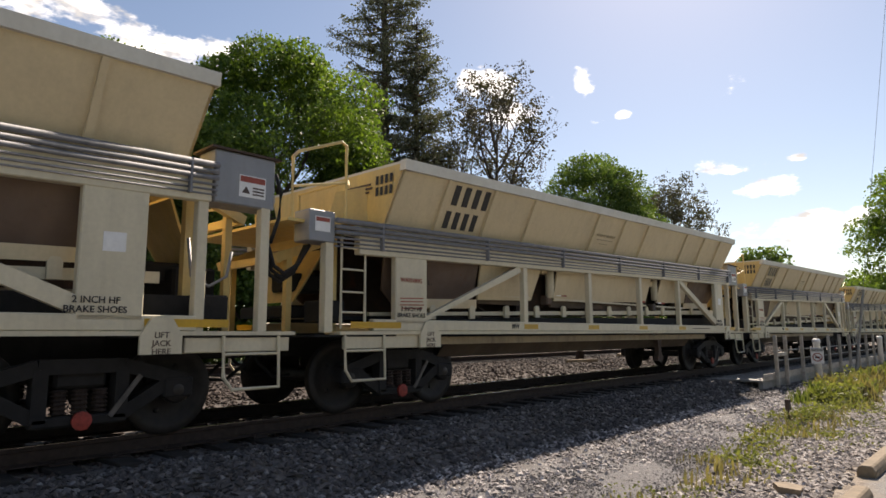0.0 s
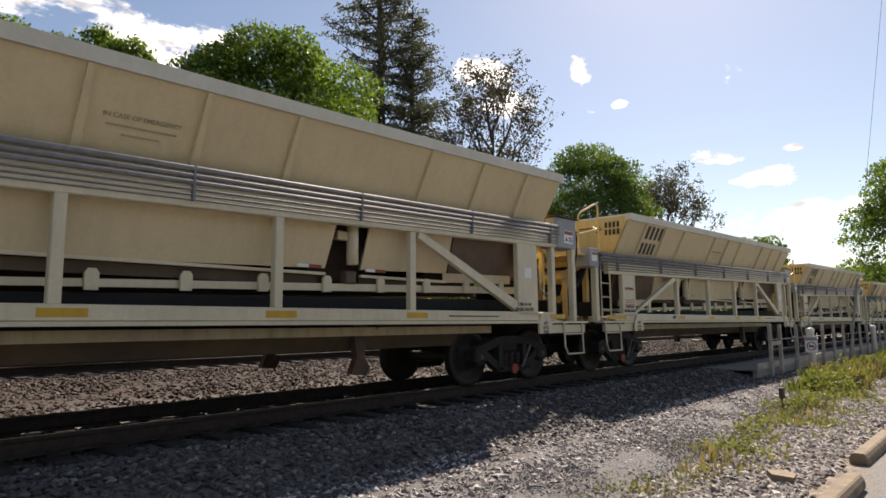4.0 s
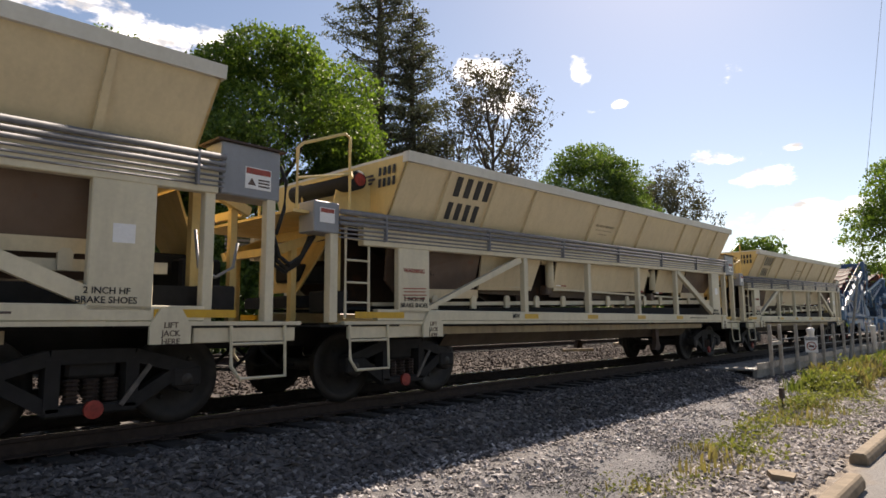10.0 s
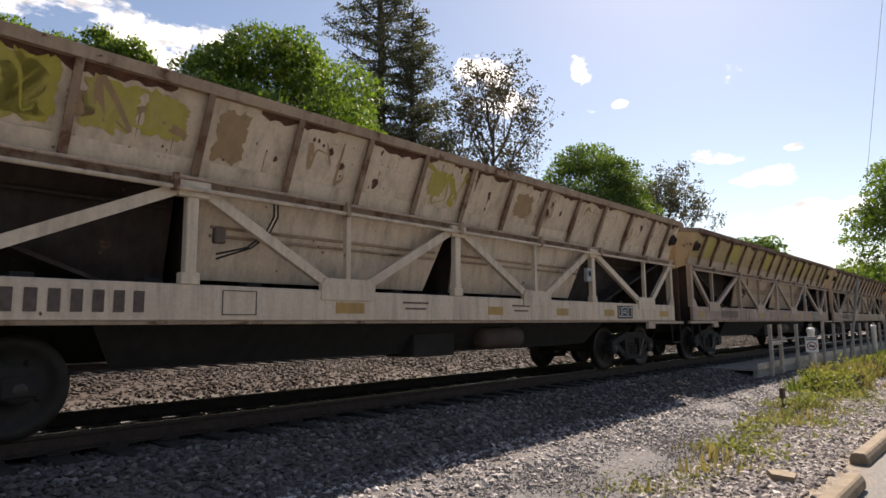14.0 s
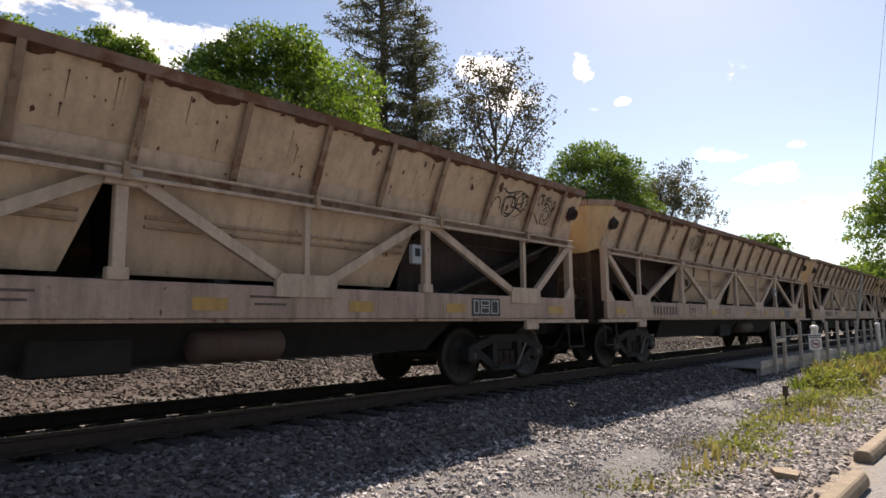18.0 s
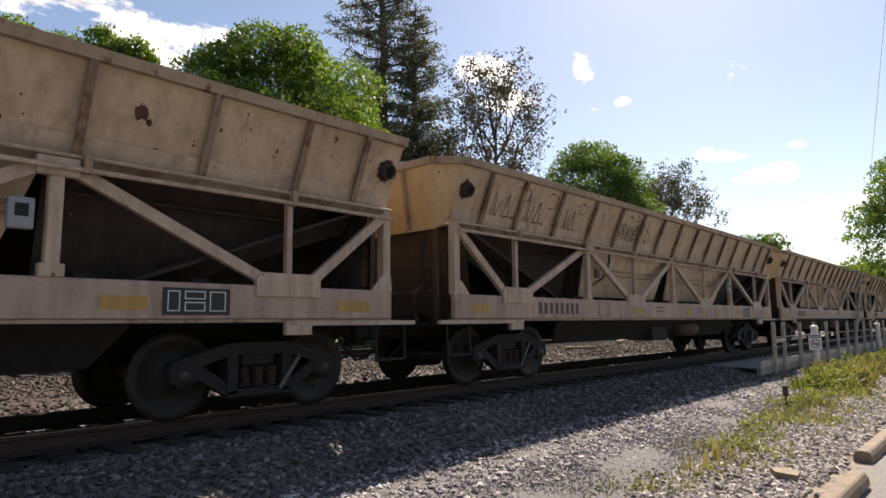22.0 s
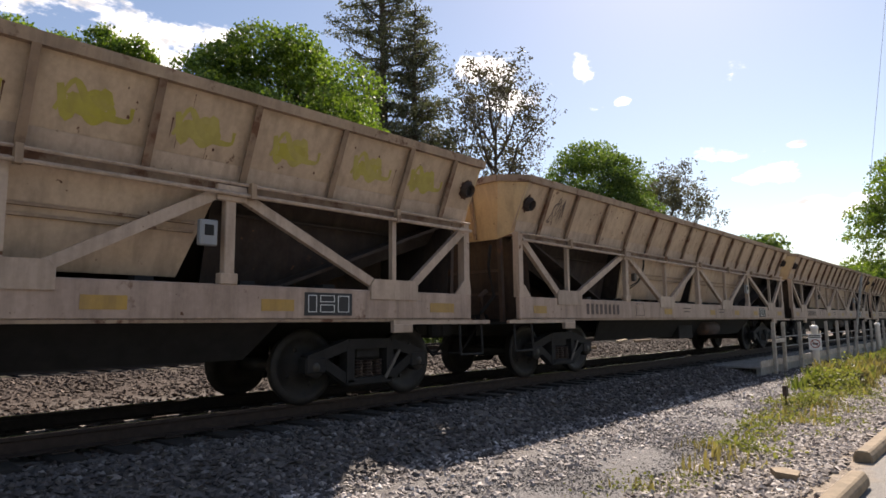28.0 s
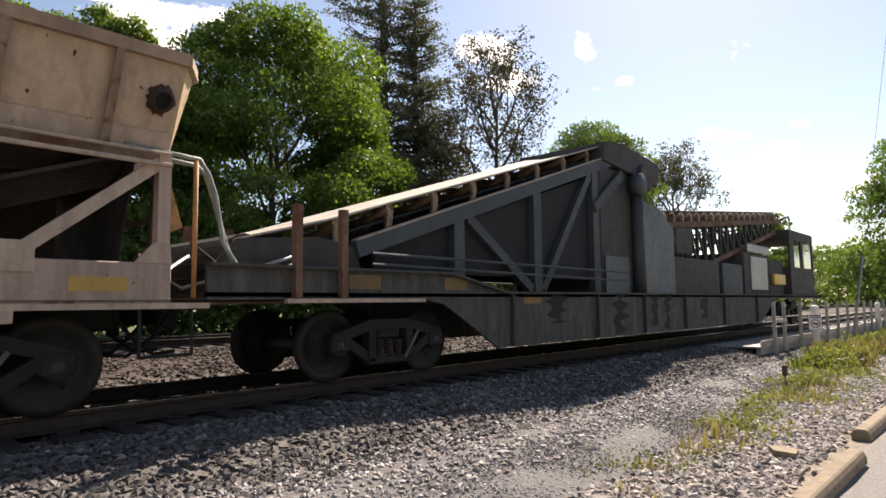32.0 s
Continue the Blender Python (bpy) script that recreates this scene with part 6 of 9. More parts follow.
    bm = slab(B(), [(2.45, -1.08, 1.24), (4.15, -1.08, 1.24), (4.15, -1.08, 2.12), (3.2, -1.08, 2.15), (2.5, -1.08, 1.62)], (0, 2.1, 0))
    part("cooler_housing", fixn(bm), MD, car)
    for x0, x1, z1 in ((2.6, 3.3, 2.0), (3.38, 4.1, 2.06)):
        bm = B()
        mesh_panel(bm, [(x0, 1.3), (x1, 1.3), (x1, z1), (x0 + 0.3, z1), (x0, 1.7)], -1.1, -1, 0.036)
        tagged(part("mesh_guard", bm, M1, car), "expanded metal guard panel", kind="stuff")
        bm = B()
        pn = [(x0, 1.3), (x1, 1.3), (x1, z1), (x0 + 0.3, z1), (x0, 1.7)]
        for (xa, za), (xb, zb) in zip(pn, pn[1:] + pn[:1]):
            beam(bm, (xa, -1.11, za), (xb, -1.11, zb), 0.04, 0.06)
        part("guard_frame", bm, M1, car)
    bm = B()
    lathe(bm, [(0.22, -0.38), (0.24, -0.36), (0.24, 0.36), (0.20, 0.38)], 18, pose(5.28, -1.30, 1.95, 0, 0, 90))
    af = part("air_filter", bm, M2, car, "pale canister air filter", True)
    bm = lathe(B(), [(0.18, -0.02), (0.19, 0.01), (0.12, 0.03)], 18, pose(4.89, -1.30, 1.95, 0, 0, 90))
    part("filter_cap", bm, M_SOOT2, af, "dark filter cap")
    bm = B()
    tube(bm, [(5.75, -1.30, 1.95), (6.0, -1.30, 1.97), (6.16, -1.28, 2.1), (6.16, -1.25, 2.45), (6.09, -1.18, 2.56), (5.8, -1.0, 2.58)], 0.09, 10)
    part("intake_pipe", bm, M2, car, "bent intake pipe", True)
    bm = B()
    for x0, x1, z0, z1 in ((6.4, 6.5, 1.32, 2.75), (7.2, 7.5, 1.35, 2.6)):
        box(bm, x0, x1, -1.105, -1.08, z0, z1, 0.006)
    tube(bm, [(6.45, -1.14, 1.3), (6.45, -1.14, 2.4), (7.12, -1.14, 2.45), (7.12, -1.14, 1.3)], 0.03, 6)
    part("access_panel", bm, M1, car)
    bm = B()
    for (a0, a1, c0, c1) in ((6.62, 6.92, 2.10, 2.115), (6.62, 6.92, 2.385, 2.40), (6.62, 6.635, 2.10, 2.40), (6.905, 6.92, 2.10, 2.40)):
        box(bm, a0, a1, -1.112, -1.108, c0, c1)
    part("plate_frame", bm, M_LETTERWHITE, car)
    if M1 is M_BLUE:
        lettering("plate_text", "PLATE\nC", 0.085, on_plane((6.77, -1.112, 2.25), (1, 0, 0), (0, 0, 1)), M_LETTERWHITE, car)
    for o in car.children:
        if o not in before:
            o.location.x += 0.25
    # cab
    y0, y1 = -1.30, 1.30
    C0, C1 = 8.84, 9.88
    cab = part("cab", box(B(), C0, C1, y0, y1, 1.22, 2.02, 0.012), M1, car, "blue operator's cab")
    part("cab_roof", box(B(), C0 - 0.02, C1 + 0.02, y0 - 0.01, y1, 3.26, 3.40, 0.02), M1, cab)
    for xa, xb in ((C0, C0 + 0.10), (C1 - 0.09, C1)):
        for ya in (y0, y1 - 0.1):
            part("cab_pillar", box(B(), xa, xb, ya, ya + 0.1, 2.021, 3.259), M1, cab)
    part("cab_back", box(B(), C0, C0 + 0.05, y0 + 0.101, y1 - 0.101, 2.021, 3.259), MD, cab)
    part("window", box(B(), C0 + 0.10, C1 - 0.09, y0 + 0.04, y0 + 0.05, 2.03, 3.25), M_GLASS, cab)
    bm = B()
    for k in range(19):
        z = 2.08 + k * 0.064
        tube(bm, [(C0 + 0.08, y0 - 0.015, z), (C1 - 0.06, y0 - 0.015, z)], 0.005, 4)
    for k in range(14):
        x = C0 + 0.10 + k * 0.064
        tube(bm, [(x, y0 - 0.015, 2.03), (x, y0 - 0.015, 3.26)], 0.005, 4)
    for a, b in (((C0 + 0.08, 2.03), (C1 - 0.06, 2.03)), ((C0 + 0.08, 3.26), (C1 - 0.06, 3.26)), ((C0 + 0.08, 2.03), (C0 + 0.08, 3.26)), ((C1 - 0.06, 2.03), (C1 - 0.06, 3.26))):
        beam(bm, (a[0], y0 - 0.02, a[1]), (b[0], y0 - 0.02, b[1]), 0.03, 0.05)
    part("window_guard", bm, M2, cab, "wire mesh window guard")["kind"] = "stuff"
    vb = part("cab_vestibule", box(B(), 7.98, C0 - 0.004, -1.12, 1.12, 1.22, 3.22, 0.02), M1, cab, "recessed blue side of the cab")
    part("side_window", box(B(), 8.42, 8.74, -1.128, -1.122, 2.50, 3.10), M_BELTPALE, vb, "dusty pale side window with a blind")
    part("door_frame", box(B(), 8.22, 8.80, -1.135, -1.122, 1.26, 2.40, 0.004), M2, vb)
    part("door_panel", box(B(), 8.28, 8.74, -1.146, -1.136, 1.32, 2.34, 0.003), M1, vb, "blue lower cab door")
    for x in (C0 + 0.06, C1 - 0.13):
        part("lifting_lug", box(B(), x, x + 0.07, y0, y0 + 0.15, 3.402, 3.56), M2, cab)
    part("grab_rail", tube(B(), [(8.18, -1.28, 1.24), (8.18, -1.28, 2.30), (8.22, -1.24, 2.36), (8.22, -1.13, 2.36)], 0.024, 6), M2, car, "", True)
    part("grab_rail", tube(B(), [(C1 + 0.08, y0 - 0.02, 1.24), (C1 + 0.08, y0 - 0.02, 1.85), (C1 + 0.02, y0 - 0.01, 1.92)], 0.024, 6), M2, car, "", True)
    bm = slab(B(), [(8.15, -W - 0.1, 0.95), (8.5, -W - 0.1, 0.95), (8.45, -W - 0.1, 1.4), (8.32, -W - 0.1, 1.5), (8.2, -W - 0.1, 1.4)], (0, -0.04, 0))
    part("tow_lug", fixn(bm), M2, car)
    bm = B()
    for x in (9.0, 9.2, 9.4, 9.6):
        box(bm, x - 0.08, x + 0.07, y0 - 0.006, y0 - 0.002, 1.64, 1.84)
    if M1 is M_BLUE:
        part("emblem", bm, M_LETTERWHITE, cab, "white block emblem")
    else:
        bm.free()
    for s in (-1, 1):
        bm = slab(B(), [(9.2, s * 1.1, 0.86), (9.9, s * 1.1, 0.86), (10.1, s * 1.1, 0.22), (10.0, s * 1.1, 0.18)], (0, 0.03, 0))
        part("wheel_guard", fixn(bm), M_ORANGE, car, "orange wheel guard")
    coupler(car, -8.5, -1)
    coupler(car, 9.85, 1)
    truck_part(car, -7.58, M_TRUCK, True)
    truck_part(car, 7.58, M_TRUCK, True)
    return car


M_GEAR = paint("rusty_grimy_steel", (0.075, 0.058, 0.050), (0.11, 0.085, 0.07), RUST, 0.5, 0.62, 0.6, 0.75)
M_CHUTE = paint("dusty_grey_sheet", (0.085, 0.135, 0.205), (0.15, 0.185, 0.225), (0.12, 0.085, 0.065), 0.60, 0.74, 0.5, 0.7)
M_BLUEDARK = paint("dull_dark_blue_paint", (0.030, 0.055, 0.10), (0.046, 0.072, 0.115), (0.10, 0.07, 0.05), 0.62, 0.74, 0.4, 0.6)


def old_unloader():
    """The older, sooty machine at the tail: goose-neck frame, covered belt, tower housings and a far cab."""
    car = thing("unloading_car", "sooty dark unloading car with a covered inclined conveyor", "rail machine", "unloading machines")
    W = SIDE - 0.03
    for s in (-1, 1):
        bm = slab(B(), [(-9.2, W * s, 1.03), (-6.0, W * s, 1.03), (-5.6, W * s, 0.95), (-4.35, W * s, 0.26), (9.5, W * s, 0.26), (11.2, W * s, 1.0), (18.0, W * s, 1.0), (18.0, W * s, 1.12), (-4.2, W * s, 1.12), (-5.0, W * s, 1.32), (-5.5, W * s, 1.40), (-9.2, W * s, 1.40)], (0, -0.05 * s, 0))
        part("frame_side", fixn(bm), M_SOOTFRAME, car, "sooty goose-neck frame side with pale streaks")
        bm = B()
        for a, b in (((-9.2, 1.40), (-5.5, 1.40)), ((-5.5, 1.40), (-4.2, 1.13)), ((-4.2, 1.13), (18.0, 1.13))):
            beam(bm, (a[0], W * s, a[1]), (b[0], W * s, b[1]), 0.18, 0.035)
        part("top_flange", bm, M_SOOT, car)
        for x in (-4.0, -1.2, 0.9, 3.2, 6.0, 9.0):
            bm = box(B(), x - 0.025, x + 0.025, min(W * s, (W + 0.07) * s), max(W * s, (W + 0.07) * s), 0.28, 1.1)
            part("frame_stiffener", bm, M_SOOT, car)
        bm = box(B(), -8.3, -6.1, min((W + 0.02) * s, (W + 0.1) * s), max((W + 0.02) * s, (W + 0.1) * s), 0.99, 1.04)
        part("step_edge", bm, M_TANSILL, car, "pale worn step edge")
        for x in (-7.1, -5.35, -3.4):
            bm = box(B(), x - 0.26, x + 0.26, min((W + 0.001) * s, (W + 0.005) * s), max((W + 0.001) * s, (W + 0.005) * s), 1.16 if x < -5 else 0.95, 1.34 if x < -5 else 1.05)
            part("reflector_patch", bm, M_YELLOWDIRTY, car, "grimy yellow patch")
        for x in (-8.16, -7.5):
            bm = beam(B(), (x, (W + 0.06) * s, 1.05), (x, (W + 0.06) * s, 2.12), 0.09, 0.09)
            part("stake_post", bm, M_RUSTRIM, car, "upright rusty stake")
        bm = B()
        for z0, z1 in ((1.62, 1.58), (1.48, 1.40)):
            tube(bm, [(-7.0, (W + 0.02) * s, z0), (0.2, (W + 0.02) * s, z1)], 0.022, 6)
        part("side_rail", bm, M_SOOT2, car)
        y = s * 0.98

        def ch(x):
            return 1.72 + (x + 6.9) * 0.328

        bm = beam(B(), (-7.0, y, ch(-7.0)), (0.1, y, ch(0.1)), 0.14, 0.22)
        part("upper_chord", bm, M_SOOT2, car, "blue-grey inclined girder")
        # thin pale strip: sunlight on the girder's top edge, put in as colour
        bm = beam(B(), (-7.0, y, ch(-7.0) + 0.13), (0.1, y, ch(0.1) + 0.13), 0.16, 0.02)
        part("girder_cap", bm, M_TANSILL, car, "pale strip painting the girder's sunlit top edge")
        for x in (-4.95, -2.77, -0.6):
            bm = beam(B(), (x, y, 1.15), (x, y, ch(x)), 0.13, 0.24, (1, 0, 0))
            part("truss_post", bm, M_SOOT2, car)
        for x0, x1 in ((-4.7, -2.95), (-0.75, -2.6)):
            bm = beam(B(), (x0, y, ch(x0) - 0.1), (x1, y, 1.2), 0.11, 0.16)
            part("truss_diagonal", bm, M_SOOT2, car)
        # added black sheet in place of the shade behind the open truss
        bm = slab(B(), [(-6.6, y + 0.06, 1.42), (-0.4, y + 0.06, 1.42), (-0.4, y + 0.06, ch(-0.4) - 0.2), (-6.6, y + 0.06, ch(-6.6) - 0.1)], (0, 0.02, 0))
        part("guard_backing", fixn(bm), M_BLACK, car)
    bm = box(B(), -9.2, 18.0, -W, W, 1.06, 1.11)
    part("deck", bm, M_SOOT, car)
    bm = B()
    belt(bm, [(-8.7, 1.68), (-7.4, 2.02), (-0.2, 4.28), (0.9, 4.42)], 0.95, 0.05)
    part("belt_cover", fixn(bm), M_BELTPALE, car, "pale dusty belt")
    bm = B()
    belt(bm, [(-8.4, 1.50), (-0.4, 4.0)], 0.85, 0.02)
    part("return_belt", fixn(bm), M_BLACK, car)
    for x in np.arange(-7.2, 0.0, 0.95):
        bm = B()
        idler(bm, x, 1.62 + (x + 8.0) * 0.318, 0, 0.85)
        part("idler", fixn(bm), M_TANRIB, car, "rusty belt idler")
    bm = B()
    lathe(bm, [(0.24, -0.9), (0.24, 0.9)], 16, pose(-8.55, 0, 1.56))
    slab(bm, [(-9.0, -1.0, 1.40), (-6.9, -1.0, 1.40), (-7.0, -1.0, 1.72), (-7.6, -1.0, 1.82), (-8.7, -1.0, 1.72)], (0, 0.05, 0))
    part("tail_pulley", fixn(bm), M_SOOT, car, "sooty tail pulley and side plate")
    for x0, x1, z1, y0 in ((-0.35, 1.45, 3.9, -1.0),):
        part("tower_housing", box(B(), x0, x1, y0, -y0, 1.12, z1, 0.04), M_SOOT, car, "sooty tower housing")
    bm = slab(B(), [(1.47, -1.14, 1.12), (3.15, -1.14, 1.12), (3.15, -1.14, 2.75), (2.45, -1.14, 3.15), (1.47, -1.14, 3.3)], (0, 2.28, 0))
    part("tower_housing", fixn(bm), M_TOWER, car, "blue-grey housing with a sloping shoulder")
    part("tower_panel", box(B(), -0.25, 0.85, -1.05, -1.002, 1.14, 1.95, 0.01), M_TOWER, car, "blue-grey access panel")
    part("tower_pipe", tube(B(), [(1.2, -1.12, 1.14), (1.2, -1.12, 3.5)], 0.14, 12), M_SOOT2, car, "fat upright pipe", True)
    part("head_strut", beam(B(), (-0.7, -1.05, 2.9), (0.55, -1.08, 3.8), 0.08, 0.2), M_SOOT2, car)
    part("tower_drum", lathe(B(), [(0.24, -0.12), (0.26, -0.08), (0.26, 0.08), (0.12, 0.12)], 18, pose(1.1, -1.2, 3.62)), M_SOOT2, car, "grimy pulley drum", True)
    for x, w, h, sd in ((-0.2, 0.5, 0.8, 1), (1.5, 0.35, 0.7, 2), (2.2, 0.3, 0.78, 3), (-2.6, 0.5, 0.5, 4), (4.6, 0.5, 0.6, 5)):
        edge = [(x + w * noise.noise(Vector((k * 0.7, sd, 0))) - w / 2, 1.10 - h * k / 9) for k in range(10)]
        back = [(x + w * noise.noise(Vector((k * 0.7, sd, 9))) + w / 2 - 0.03 * k * w, z) for k, (_, z) in enumerate(edge)]
        part("oil_stain", fixn(slab(B(), [(a, -W - 0.003, z) for a, z in edge + back[::-1]], (0, -0.002, 0))), M_BLACK, car, "black oil run down the frame")
    bm = B()
    slab(bm, [(-0.3, -1.1, 4.0), (2.4, -1.1, 3.75), (2.5, -1.1, 4.3), (0.6, -1.1, 4.5), (-0.2, -1.1, 4.4)], (0, 2.2, 0))
    lathe(bm, [(0.32, -1.2), (0.32, 1.2)], 16, pose(1.6, 0, 3.85))
    part("head_housing", fixn(bm), M_SOOT, car, "dark head housing")
    bm = B()
    beam(bm, (3.2, -0.8, 2.9), (14.4, -0.8, 4.0), 0.1, 0.16)
    beam(bm, (3.2, 0.8, 2.9), (14.4, 0.8, 4.0), 0.1, 0.16)
    beam(bm, (3.4, -0.8, 1.4), (13.5, -0.8, 3.5), 0.1, 0.14)
    beam(bm, (3.4, 0.8, 1.4), (13.5, 0.8, 3.5), 0.1, 0.14)
    part("swing_boom", bm, M_RUSTRIM, car, "rusty brown swing boom")
    def low(x):
        return 1.4 + (x - 3.4) * 0.208

    def high(x):
        return 2.9 + (x - 3.2) * 0.098

    for k in range(16):
        x = 3.8 + k * 0.62
        for y in (-0.8, 0.8):
            part("boom_post", beam(B(), (x, y, low(x)), (x, y, high(x)), 0.07, 0.09, (1, 0, 0)), M_SOOT, car)
            if k < 15:
                part("boom_lacing", beam(B(), (x, y, high(x)), (x + 0.62, y, low(x + 0.62)), 0.05, 0.07), M_SOOT, car)
    part("return_belt", fixn(slab(B(), [(3.4, -0.55, 2.55), (14.2, -0.55, 3.78), (14.2, 0.55, 3.78), (3.4, 0.55, 2.55)], (0, 0, 0.03))), M_BLACK, car)
    part("boom_drive", box(B(), 4.0, 5.2, -0.85, 0.85, 2.2, 3.0, 0.05), M_SOOT, car, "dark drive at the boom's foot")
    part("boom_hook", tube(B(), [(14.4, -0.8, 4.05), (15.2, -0.8, 4.25), (15.7, -0.8, 4.3), (15.8, -0.8, 4.15)], 0.04, 6), M_SOOT, car, "", True)
    for x in np.arange(3.6, 14.4, 0.6):
        bm = B()
        idler(bm, x, 3.02 + (x - 3.2) * 0.098, 0, 0.75)
        part("idler", fixn(bm), M_TANRIB, car, "rusty belt idler")
    bm = B()
    belt(bm, [(3.2, 3.2), (14.6, 4.3)], 0.6)
    part("belt", fixn(bm), M_BELT, car, "worn conveyor belt")
    for x0, x1, z1, m in ((3.2, 6.6, 2.1, M_SOOT), (6.9, 8.7, 2.08, M_SOOT2), (8.9, 11.6, 2.5, M_SOOT), (11.6, 13.4, 2.4, M_SOOT)):
        part("engine_house", box(B(), x0, x1, -1.05, 1.05, 1.12, z1, 0.03), m, car, "sooty engine house panels")
    part("pale_door", box(B(), 9.5, 11.3, -1.085, -1.055, 1.3, 2.4, 0.01), M_BOXGREY, car, "faded grey service door")
    part("battery_box", box(B(), 11.8, 13.2, -1.18, -1.06, 1.5, 1.88, 0.02), M_YELLOW, car, "dirty yellow battery box")
    bm = B()
    box(bm, 9.2, 11.6, -1.09, -1.06, 2.54, 2.80, 0.01)
    part("pale_panel", bm, M_BOXGREY, car)
    bm = B()
    for (xa, xb, ya, yb, za, zb) in ((13.6, 17.2, -1.28, 1.28, 1.12, 2.2), (13.6, 17.2, -1.28, 1.28, 3.25, 3.6), (13.6, 14.2, -1.28, -1.2, 2.2, 3.25), (15.2, 15.6, -1.28, -1.2, 2.2, 3.25), (17.0, 17.2, -1.28, -1.2, 2.2, 3.25), (13.6, 17.2, 1.2, 1.28, 2.2, 3.25)):
        box(bm, xa, xb, ya, yb, za, zb, 0.01)
    cab = part("cab", bm, M_SOOT, car, "sooty operator's cab")
    bm = box(B(), 14.2, 17.0, -1.25, -1.24, 2.2, 3.25)
    part("window", bm, M_GLASS, cab)
    bm = B()
    tube(bm, [(-9.2, -0.9, 1.5), (-9.5, -0.9, 1.3), (-9.3, -0.95, 1.15), (-8.6, -1.0, 1.35), (-8.0, -1.1, 1.55)], 0.025, 6)
    part("air_hose", bm, M_BOXGREY, car, "grey looping air hose", True)
    coupler(car, -9.1, -1)
    coupler(car, 18.0, 1)
    truck_part(car, -6.43, M_TRUCK)
    truck_part(car, 14.6, M_TRUCK)
    return car


M_TOWER = paint("grimy_pale_blue_paint", (0.075, 0.105, 0.125), (0.050, 0.064, 0.074), (0.09, 0.06, 0.045), 0.6, 0.72, 0.6, 0.55)
M_BELTDARK = plain("dark_red_brown_belt", (0.055, 0.025, 0.020), 0.8, 0, 0.4, 3, 0.2)
M_BELTPALE = plain("pale_dusty_belt", (0.40, 0.36, 0.30), 0.8, 0, 0.25, 2.5, 0.15)

# ---------------------------------------------------------------- the train
SPEED = 14.2
# the train runs a little unevenly: metres gained or lost against that speed, by the second
DRIFT = ((0, -0.25), (1, -0.17), (2, -0.04), (3, 0.08), (4.5, 0.09), (6, 0.07), (7, 0.03), (8, -0.03), (9, -0.10), (10, -0.19), (11, -0.25), (12.5, -0.27), (15, -0.23), (17, -0.19), (19, -0.17), (20, -0.13), (22, -0.07), (25, -0.07), (28, 0.01), (30, 0.10), (32, 0.20))


def run(x0, t):
    """Where a thing of the train that starts at x0 is at a time."""
    return x0 - SPEED * t + float(np.interp(t, [d[0] for d in DRIFT], [d[1] for d in DRIFT]))

TAN_PITCH, CREAM_PITCH = 17.35, 15.785


def tan_x(i, t):
    return 13.86 + (i - 8) * TAN_PITCH - SPEED * (t - 23.3) + (0.13, 0.07, 0.0)[min(i, 2)]


def cream_x(i, t):
    return 15.29 + (i - 3) * CREAM_PITCH - SPEED * (t - 2.0)


def blue_x(t):
    return 10.14 - SPEED * (t - 12.5)


def dark_x(t):
    return 12.05 - SPEED * (t - 32.0)


TRAIN = []      # (thing, its middle at the start)

